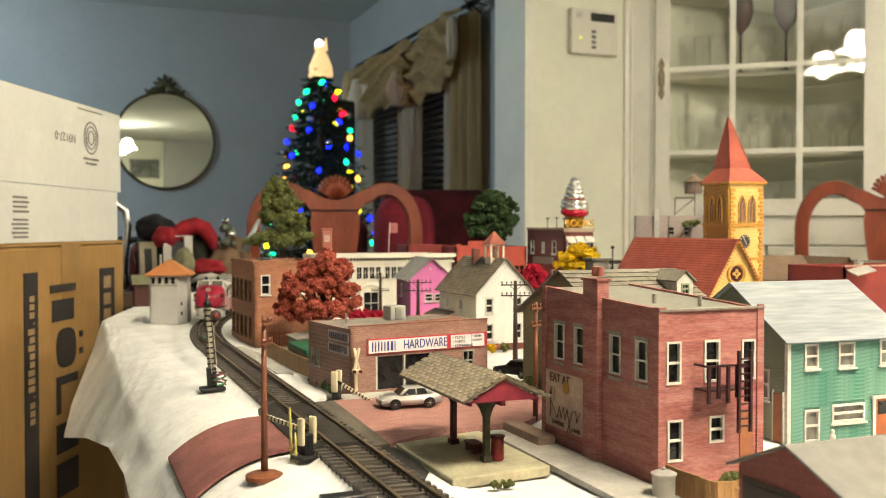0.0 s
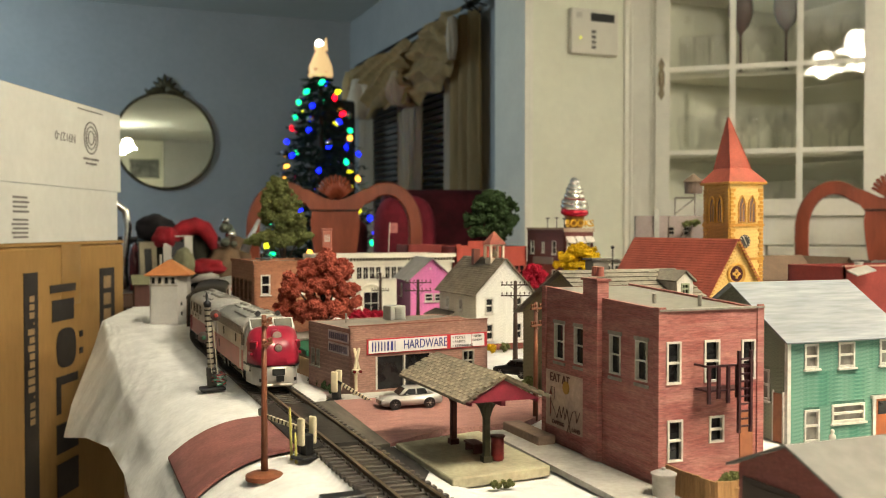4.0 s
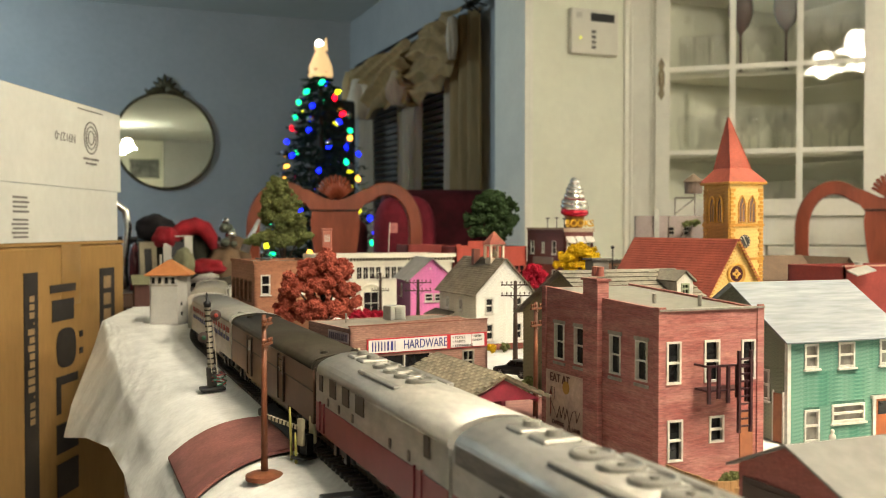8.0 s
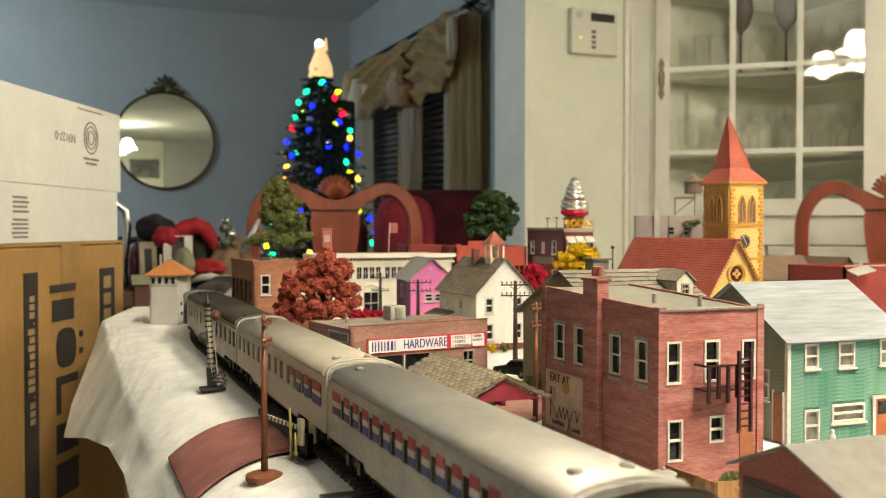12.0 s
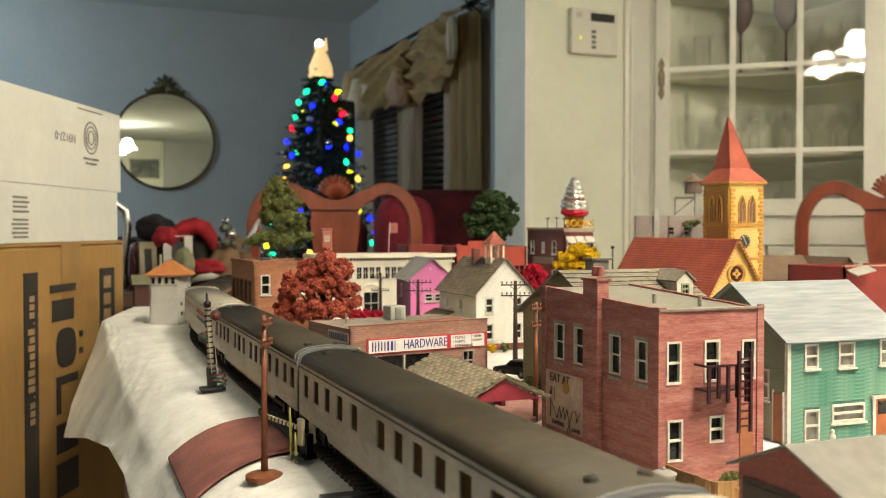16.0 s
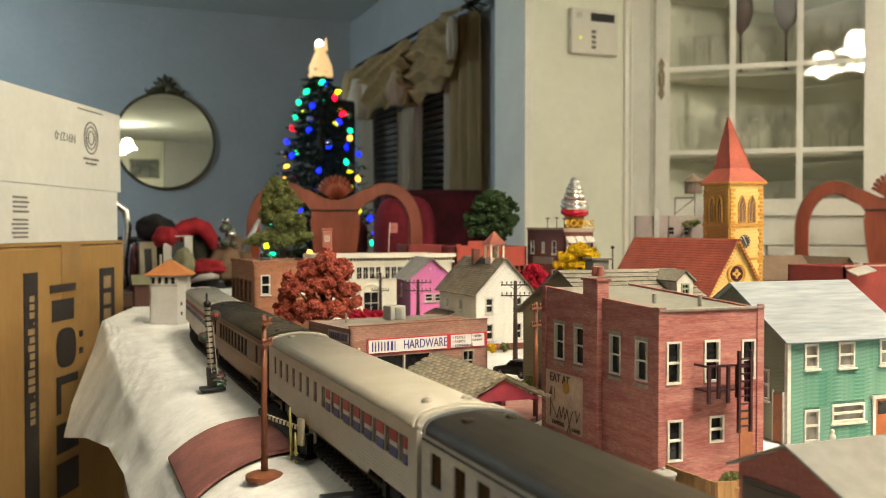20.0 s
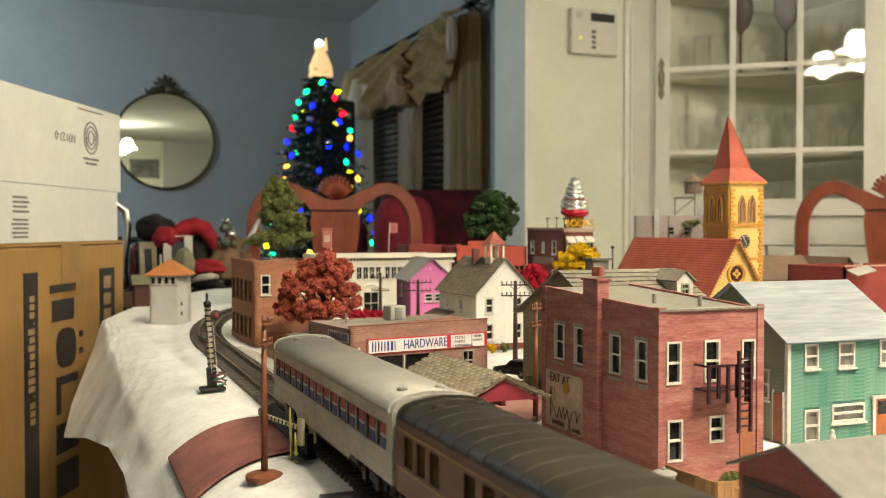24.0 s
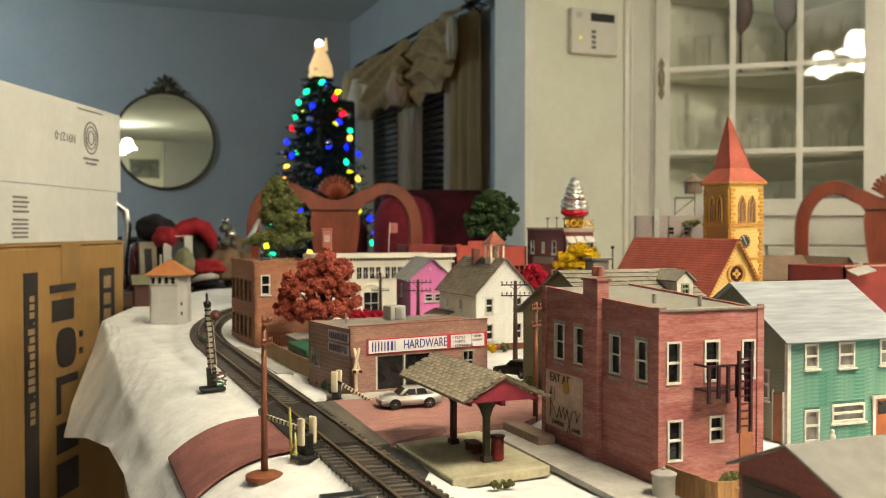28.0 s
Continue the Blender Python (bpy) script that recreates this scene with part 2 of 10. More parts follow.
def shingled(parent, name, material, eave_a, eave_b, ridge_a, ridge_b, rows, step=0.0005, t=0.0012, jag=0.0):
    """A pitched roof face laid in lapped courses from eave to ridge, as one mesh under the house."""
    bm = bmesh.new()
    ea, eb, ra, rb = (Vector(q) for q in (eave_a, eave_b, ridge_a, ridge_b))
    n = (eb - ea).cross(ra - ea).normalized()
    if n.z < 0:
        n = -n
    base = None
    for k in range(rows):
        if not jag and rows > 2:
            if k:
                base = base or part(name, bm, material, parent)
                if k > 1:
                    part("roof_course", bm, material, base)
                bm = bmesh.new()
        u0, u1 = k / rows, (k + 1.12) / rows
        u1 = min(u1, 1.0)
        a0, b0 = ea.lerp(ra, u0), eb.lerp(rb, u0)
        a1, b1 = ea.lerp(ra, u1), eb.lerp(rb, u1)
        m = max(1, int(jag)) if jag else 1
        for i in range(m):
            p = [a0.lerp(b0, i / m), a0.lerp(b0, (i + 1) / m), a1.lerp(b1, (i + 1) / m), a1.lerp(b1, i / m)]
            off = random.uniform(0, step) if jag else 0
            lift = t + step + off
            q = [p[0] + n * lift, p[1] + n * lift, p[2] + n * t * 0.8, p[3] + n * t * 0.8]
            lo = [bm.verts.new(v) for v in p]
            hi = [bm.verts.new(v) for v in q]
            bm.faces.new(hi)
            for j in range(4):
                bm.faces.new((lo[j], lo[(j + 1) % 4], hi[(j + 1) % 4], hi[j]))
            bm.faces.new(lo[::-1])
    if base:
        part("roof_course", bm, material, base)
        return base
    ob = part(name, bm, material, parent)
    return tagged(ob, kind="stuff") if jag else ob


def letters(parent, text, m, size, material, name="lettering", depth=0.0002, align="CENTER"):
    cu = bpy.data.curves.new(name, "FONT")
    cu.body, cu.size, cu.extrude, cu.align_x, cu.align_y = text, size, depth, align, "CENTER"
    tmp = bpy.data.objects.new(name, cu)
    scene.collection.objects.link(tmp)
    me = bpy.data.meshes.new_from_object(tmp)
    bpy.data.objects.remove(tmp)
    bpy.data.curves.remove(cu)
    me.materials.clear()
    me.materials.append(material)
    ob = new(name, me)
    ob.parent = parent
    ob.matrix_basis = m
    return ob


def flat_text(x, y, z):
    """Text that stands upright on a wall facing -y."""
    return pose(x, y, z, 90, 0, 0)

# ---- the room ----
BLUE_WALL = mat("blue_grey_wall_paint", (0.395, 0.405, 0.41), 0.85, var=0.05, scale=3, fine=0.03, bump=0.1)
CREAM_WALL = mat("cream_wall_paint", (0.815, 0.83, 0.70), 0.7, var=0.04, scale=4, fine=0.02)
WHITE_WOOD = mat("white_wood_paint", (0.85, 0.84, 0.745), 0.45, var=0.05, scale=6, fine=0.02)
CEIL = mat("ceiling_paint", (0.56, 0.60, 0.59), 0.9, var=0.04, scale=2)
FLOOR_M = mat("floor_boards", (0.16, 0.08, 0.035), 0.4, var=0.4, scale=6, stretch=(8, 1, 1), fine=0.1)

BACK, WINX, PANY = 7.08, 2.05, 3.10


def slab(name, x0, x1, y0, y1, z0, z1, material, label, category="wall"):
    bm = bmesh.new()
    box(bm, x0, x1, y0, y1, z0, z1)
    return tagged(link(name, bm, material), label, category, kind="structure")


slab("floor", -3.2, 3.0, -2.9, 7.3, -0.1, 0.0, FLOOR_M, "dark wooden board floor of the house", "floor")
slab("ceiling", -3.2, 3.0, -2.9, 7.3, 2.44, 2.54, CEIL, "pale painted flat ceiling over both rooms", "ceiling")
slab("wall_back", -3.2, 2.25, BACK, BACK + 0.12, 0, 2.44, BLUE_WALL, "blue-grey painted living room wall with a mirror")
slab("wall_left", -3.2, -3.05, -2.9, BACK, 0, 2.44, BLUE_WALL, "blue-grey painted side wall of the rooms")
slab("wall_behind", -3.05, 2.83, -2.9, -2.75, 0, 2.44, CREAM_WALL, "cream painted dining room wall")
slab("wall_corner", 1.35, 2.83, -2.75, -2.60, 0, 2.44, BLUE_WALL, "blue-grey painted corner of the dining room")
slab("wall_right", 2.83, 2.95, -2.75, PANY, 0, 2.44, CREAM_WALL, "cream painted dining room side wall")
slab("wall_header", -3.05, 1.553, PANY, PANY + 0.22, 2.36, 2.44, CREAM_WALL, "cream painted header over the wide opening")
slab("wall_panel", 1.556, 2.95, PANY, PANY + 0.22, 0, 2.44, CREAM_WALL, "cream painted wall end between the two rooms")
# window wall with one wide opening
bm = bmesh.new()
panel(bm, BACK - PANY - 0.22, 2.44, 0.14, [(BACK - 6.86, BACK - 5.0, 0.75, 1.98)], Matrix.Translation((WINX, BACK, 0)) @ pose(0, 0, 0, 0, 0, -90))
tagged(link("wall_window", bm, BLUE_WALL), "blue-grey painted wall with a wide curtained window", "wall", kind="structure")
# casing round the end of the panel wall, with grooves
bm = bmesh.new()
for x0, x1, d in ((1.556, 1.572, 0.028), (1.968, 1.985, 0.012)):
    box(bm, x0, x1, PANY - d, PANY - 0.001, 0, 2.44)
box(bm, 1.540, 1.5555, PANY - 0.028, PANY + 0.23, 0, 2.44)
tagged(link("trim", bm, WHITE_WOOD), "white painted wooden door casing with raised edges", "trim", kind="structure")
bm = bmesh.new()
box(bm, 1.60, 2.0, PANY - 0.012, PANY - 0.002, 0, 0.14)
box(bm, -3.0, 2.04, BACK - 0.014, BACK - 0.002, 0, 0.12)
tagged(link("baseboard", bm, WHITE_WOOD), "white painted baseboard along the walls", "baseboard", kind="structure")


def alarm_panel():
    t = thing("alarm_keypad", pose(1.728, PANY - 0.002, 1.502), "white plastic alarm keypad with dark display on the wall", "keypad")
    W = mat("keypad_plastic", (0.72, 0.70, 0.62), 0.4, var=0.03, scale=30)
    bm = bmesh.new()
    bbox(bm, 0, 0.202, -0.026, 0, 0, 0.168, 0.006)
    part("case", bm, W, t)
    bm = bmesh.new()
    box(bm, 0.082, 0.182, -0.028, -0.0262, 0.122, 0.152)
    part("display", bm, BLACK, t, "dark unlit display")
    key = None
    K = mat("rubber_key", (0.16, 0.15, 0.14), 0.6)
    for i in range(4):
        m = pose(0.086, -0.028, 0.078 - 0.019 * i)
        if key is None:
            bm = bmesh.new()
            bbox(bm, 0, 0.017, -0.001, 0.002, 0, 0.011, 0.0008, seg=1)
            key = part("key", bm, K, t)
            key.matrix_basis = m
        else:
            again(key, m)
    bm = bmesh.new()
    lathe(bm, [(0.004, 0), (0.004, 0.002), (0.002, 0.003)], 10, pose(0.038, -0.0262, 0.058, 90))
    part("status_light", bm, glow_mat("status_glow", (0.75, 0.8, 0.05), 1.5), t, "small lit yellow status light")
    bm = bmesh.new()
    for i in range(5):
        box(bm, 0.02, 0.045, -0.0275, -0.0262, 0.132 + 0.004 * i, 0.134 + 0.004 * i)
    part("grille", bm, mat("grille_grey", (0.45, 0.43, 0.38), 0.6), t)


alarm_panel()


# ---- corner cabinet ----
def corner_cabinet():
    m = Matrix.Translation((1.99, PANY, 0)) @ pose(0, 0, 0, 0, 0, -39.5)
    t = thing("corner_cabinet", m, "white built-in corner china cabinet with glazed doors full of glassware", "cabinet")
    IN = mat("cabinet_inside_paint", (0.80, 0.80, 0.67), 0.7, var=0.05, scale=5)
    L = 1.07
    bm = bmesh.new()
    for x0, x1 in ((0.0, 0.100), (0.90, L)):
        box(bm, x0, x1, 0.0, 0.03, 0, 2.43)
    box(bm, 0.100, 0.90, 0.0, 0.03, 2.15, 2.43)
    box(bm, 0.100, 0.90, 0.0, 0.03, 0.0, 0.10)
    box(bm, 0.100, 0.90, 0.0, 0.03, 0.80, 0.90)
    part("face_frame", bm, WHITE_WOOD, t)
    for x in (0.012, 0.088, 0.935, 0.975):
        bm = bmesh.new()
        prism(bm, [(x - 0.006, 0), (x + 0.006, 0), (x, -0.0022)], 0.2, 2.4, "z")
        part("flute", bm, WHITE_WOOD, t)
    bm = bmesh.new()
    prism(bm, [(0.01, 0.032), (L - 0.01, 0.032), (L / 2 + 0.06, L / 2 - 0.02), (L / 2 - 0.06, L / 2 - 0.02)], 0.02, 0.06, "z")
    part("bottom_board", bm, IN, t)
    bm = bmesh.new()
    box(bm, 0, 0.80, 0, 0.012, 0.02, 2.42, Matrix.Translation((0.012, 0.034, 0)) @ pose(0, 0, 0, 0, 0, 39.5))
    box(bm, -0.66, 0, 0, 0.012, 0.02, 2.42, Matrix.Translation((L - 0.012, 0.034, 0)) @ pose(0, 0, 0, 0, 0, -50.5))
    part("back", bm, IN, t, "pale grey-green painted inside")
    sh = None
    for z in (1.135, 1.437, 1.745):
        mm = pose(0, 0, z)
        if sh is None:
            bm = bmesh.new()
            prism(bm, [(0.03, 0.036), (L - 0.03, 0.036), (L / 2 + 0.05, L / 2 - 0.05), (L / 2 - 0.05, L / 2 - 0.05)], -0.016, 0.0, "z")
            sh = part("shelf", bm, IN, t)
            sh.matrix_basis = mm
        else:
            again(sh, mm)
    again(sh, pose(0, 0, 0.885))
    # the glazed door
    bm = bmesh.new()
    x0, x1, z0, z1 = 0.103, 0.897, 0.905, 2.145
    box(bm, x0, x0 + 0.052, -0.022, 0.0, z0, z1)
    d = part("door", bm, WHITE_WOOD, t, "white glazed cabinet door")
    for q in ((x1 - 0.075, x1, z0, z1), (x0 + 0.052, x1 - 0.075, z0, z0 + 0.06), (x0 + 0.052, x1 - 0.075, z1 - 0.06, z1)):
        bm = bmesh.new()
        box(bm, q[0], q[1], -0.022, 0.0, q[2], q[3])
        part("door_rail", bm, WHITE_WOOD, d)
    for x in (0.379, 0.610):
        bm = bmesh.new()
        box(bm, x - 0.011, x + 0.011, -0.018, -0.002, z0 + 0.06, z1 - 0.06)
        part("muntin", bm, WHITE_WOOD, d)
    for z in (1.140, 1.450, 1.755):
        for a, b in ((0.155, 0.368), (0.390, 0.599), (0.621, 0.822)):
            bm = bmesh.new()
            box(bm, a, b, -0.018, -0.002, z - 0.009, z + 0.009)
            part("muntin", bm, WHITE_WOOD, d)
    gl = glass_mat("cabinet_glass", (0.99, 0.99, 0.98), 0.05, sheen=0.15)
    for zz in ((0.965, 1.131), (1.149, 1.441), (1.459, 1.746), (1.764, 2.085)):
        for a, b in ((0.155, 0.368), (0.390, 0.599), (0.621, 0.822)):
            bm = bmesh.new()
            box(bm, a, b, -0.009, -0.007, *zz)
            p = part("pane", bm, gl, d)
            p.visible_shadow = False
    bm = bmesh.new()
    prof = [(0.0, -0.08), (0.012, -0.055), (0.007, -0.035), (0.012, -0.02), (0.012, 0.02), (0.007, 0.035), (0.012, 0.055), (0.0, 0.08)]
    prism(bm, [(x, z) for x, z in prof] + [(-x, z) for x, z in prof[-2:0:-1]], -0.004, 0.0, "y")
    h = part("handle_plate", bm, mat("brass", (0.30, 0.25, 0.17), 0.35, 1.0, var=0.4, scale=120), d, "ornate pierced brass handle plate")
    h.matrix_basis = pose(0.125, -0.0222, 1.415)
    bm = bmesh.new()
    tube(bm, [(0, -0.005, 0.02), (0, -0.016, 0.012), (0, -0.018, -0.012), (0, -0.005, -0.02)], 0.0035, 8)
    part("pull", bm, mat("brass", (0, 0, 0)), h)
    for k in (0, 1):
        bm = bmesh.new()
        bbox(bm, 0.106 + 0.398 * k, 0.496 + 0.398 * k, -0.02, 0.0, 0.105, 0.795, 0.004)
        dd = part("lower_door", bm, WHITE_WOOD, t)
        bm = bmesh.new()
        bbox(bm, 0.156 + 0.398 * k, 0.446 + 0.398 * k, -0.028, -0.0202, 0.16, 0.74, 0.004)
        part("raised_panel", bm, WHITE_WOOD, dd)
    return m


CABM = corner_cabinet()

GLASS = glass_mat("drinking_glass", (0.985, 0.985, 0.975), 0.14, 0.022, 0.03, sheen=0.40, base=0.09)
AMBER = mat("smoked_glass", (0.075, 0.035, 0.026), 0.1, var=0.2, scale=40)


def glass_kind(kind, hgt):
    bm = bmesh.new()
    if kind == "goblet":
        prof = [(0.030, 0.0), (0.028, 0.003), (0.005, 0.006), (0.004, 0.45 * hgt), (0.018, 0.5 * hgt), (0.036, 0.68 * hgt), (0.037, 0.8 * hgt), (0.030, hgt)]
    elif kind == "balloon":
        prof = [(0.034, 0.0), (0.030, 0.003), (0.005, 0.008), (0.004, 0.46 * hgt), (0.010, 0.52 * hgt), (0.034, 0.62 * hgt), (0.046, 0.76 * hgt), (0.045, 0.88 * hgt), (0.036, hgt)]
    elif kind == "tumbler":
        prof = [(0.026, 0.0), (0.030, 0.4 * hgt), (0.032, hgt)]
    else:
        prof = [(0.05, 0.0), (0.07, 0.02), (0.085, 0.6 * hgt), (0.078, hgt)]
    lathe(bm, prof, 18, cap=False)
    return bm


def glassware():
    base = {}
    rng = random.Random(5)

    def put(kind, hgt, x, y, z, material=GLASS, label="clear stemmed drinking glass on a cabinet shelf"):
        key = (kind, hgt, material.name)
        mm = CABM @ pose(x, y, z + 0.0005, 0, 0, rng.uniform(0, 90))
        if key in base:
            copy_thing(base[key], mm)
            return
        ob = link("drinking_glass" if kind != "bowl" else "glass_bowl", glass_kind(kind, hgt), material, smooth=True)
        ob.matrix_basis = mm
        tagged(ob, label, "glass", "glassware in the cabinet")
        base[key] = ob
    for x in (0.21, 0.265, 0.32):
        put("tumbler", 0.15, x, 0.10, 1.437, label="clear tall tumbler on a cabinet shelf")
    for x in (0.43, 0.50, 0.56):
        put("goblet", 0.19, x, 0.12 + 0.05 * (x > 0.45), 1.437)
    for x in (0.405, 0.565):
        put("balloon", 0.29, x, 0.07, 1.437, AMBER, "tall dark smoked glass goblet on a cabinet shelf")
    for x in (0.655, 0.72, 0.785):
        put("goblet", 0.20, x, 0.10, 1.437)
    put("bowl", 0.15, 0.255, 0.125, 1.135, label="wide clear glass bowl on a cabinet shelf")
    for x in (0.35, 0.41, 0.47, 0.535, 0.59, 0.655, 0.72, 0.785):
        put("goblet", 0.18, x, 0.09, 1.135)
        if x in (0.41, 0.535, 0.72):
            put("goblet", 0.16, x + 0.03, 0.19, 1.135)
    for x in (0.52, 0.585, 0.65, 0.73, 0.79):
        put("goblet", 0.15, x, 0.10, 0.885)
    for x in (0.45, 0.56, 0.69, 0.76):
        put("tumbler", 0.11, x, 0.17, 0.885)


glassware()


# ---- living room ----
def mirror():
    t = thing("round_mirror", pose(0.672, BACK - 0.004, 1.487), "round wall mirror in a dark gilt frame with a crest", "mirror")
    FR = mat("dark_gilt", (0.085, 0.07, 0.035), 0.45, 0.4, var=0.5, scale=60, bump=0.4)
    bm = bmesh.new()
    R, n = 0.343, 64
    for i in range(n):
        a, b = 2 * math.pi * i / n, 2 * math.pi * (i + 1) / n
        q = []
        for c in (a, b):
            for r, y in ((R - 0.010, 0.0), (R - 0.008, -0.022), (R + 0.003, -0.024), (R + 0.010, -0.010), (R + 0.010, 0.0)):
                q.append(bm.verts.new((r * math.cos(c), y, r * math.sin(c))))
        for k in range(4):
            bm.faces.new((q[k], q[k + 1], q[k + 6], q[k + 5]))
    part("frame", bm, FR, t, smooth=True)
    m = bpy.data.materials.new("mirror_silver")
    m.use_nodes = True
    bs = m.node_tree.nodes["Principled BSDF"]
    bs.inputs["Metallic"].default_value, bs.inputs["Roughness"].default_value = 1.0, 0.01
    bs.inputs["Base Color"].default_value = (0.58, 0.61, 0.53, 1)
    bm = bmesh.new()
    lathe(bm, [(R - 0.008, 0.0), (R - 0.008, 0.006)], 64, pose(0, 0, 0, 90))
    part("mirror_glass", bm, m, t).matrix_basis = pose(0, -0.003, 0, -0.25, 0, -0.65)
    for i in range(-3, 4):
        a = radians(90 + i * 24)
        L = 0.13 - 0.012 * abs(i)
        bm = bmesh.new()
        tube(bm, [(0, -0.015, R), (0.5 * L * math.cos(a), -0.02, R + 0.5 * L * math.sin(a) + 0.01), (L * math.cos(a), -0.012, R + L * math.sin(a))], 0.016, 6, [0.016, 0.02, 0.006])
        part("crest_leaf", bm, FR, t, smooth=True)
    for s in (-1, 1):
        bm = bmesh.new()
        tube(bm, [(0, -0.015, R + 0.03), (s * 0.06, -0.02, R + 0.02), (s * 0.12, -0.018, R - 0.01), (s * 0.135, -0.015, R + 0.02)], 0.016, 6, [0.02, 0.022, 0.02, 0.008])
        part("crest_scroll", bm, FR, t, smooth=True)


mirror()


def blinds_window():
    t = thing("window_1", pose(WINX, 0, 0), "wide dark night window behind lowered grey blinds", "window", kind="structure")
    FRM = WHITE_WOOD
    bm = bmesh.new()
    for y0, y1, z0, z1 in ((5.0, 6.86, 1.94, 1.98), (5.0, 6.86, 0.75, 0.80), (5.0, 5.05, 0.80, 1.94), (6.81, 6.86, 0.80, 1.94), (5.74, 5.80, 0.80, 1.94)):
        box(bm, 0.02, 0.09, y0, y1, z0, z1)
    part("window_frame", bm, FRM, t)
    for y0, y1 in ((5.05, 5.74), (5.80, 6.81)):
        bm = bmesh.new()
        box(bm, 0.07, 0.075, y0, y1, 0.80, 1.94)
        part("pane", bm, mat("night_pane", (0.008, 0.009, 0.012), 0.05, var=0.1), t)
    sl = None
    S = mat("blind_slat", (0.30, 0.28, 0.26), 0.5, var=0.1)
    for y0 in (5.06, 5.81):
        sl = None
        for i in range(27):
            m = pose(0.045, y0, 0.83 + i * 0.041, 0, 32, 0)
            if sl is None:
                bm = bmesh.new()
                box(bm, -0.017, 0.017, 0, 0.66 if y0 < 5.5 else 0.98, -0.001, 0.001)
                sl = part("slat", bm, S, t)
                sl.matrix_basis = m
            else:
                again(sl, m)


blinds_window()

CURT = mat("curtain_cloth", (0.62, 0.44, 0.22), 0.8, var=0.18, scale=20, stretch=(1, 1, 0.1), fine=0.05)
SHEER = mat("sheer_cloth", (0.66, 0.55, 0.42), 0.8, var=0.12, scale=20, stretch=(1, 1, 0.1), fine=0.05)


def curtain(y0, y1, z0, z1, material, name, label, folds=5, depth=0.04, x=WINX - 0.06, pinch=0.0):
    bm = bmesh.new()
    n, k = folds * 10, 8
    grid = []
    for j in range(k + 1):
        v = j / k
        row = []
        for i in range(n + 1):
            u = i / n
            c = (u - 0.5) * (1 - pinch * math.sin(math.pi * v)) + 0.5
            row.append(bm.verts.new((x + depth * math.sin(u * folds * 2 * math.pi + 0.6 * v) * (0.6 + 0.4 * v), y0 + (y1 - y0) * c, z1 + (z0 - z1) * v)))
        grid.append(row)
    for j in range(k):
        for i in range(n):
            bm.faces.new((grid[j][i], grid[j][i + 1], grid[j + 1][i + 1], grid[j + 1][i]))
    bmesh.ops.solidify(bm, geom=bm.faces[:], thickness=0.003)
    return tagged(link(name, bm, material, smooth=True), label, "curtain", "window curtains")


curtain(5.36, 5.82, 0.3, 1.80, SHEER, "curtain", "beige sheer curtain hanging between the two blinds", 4, 0.025, WINX - 0.05, 0.12)
curtain(4.50, 4.87, 0.2, 2.00, CURT, "curtain", "long tan curtain hanging from the rod", 3, 0.035)
curtain(4.86, 4.98, 0.2, 1.90, SHEER, "curtain", "narrow sheer curtain edge beside the tan curtain", 1, 0.02)
curtain(6.33, 6.62, 0.2, 1.85, SHEER, "curtain", "beige sheer curtain hanging by the corner", 2, 0.03)


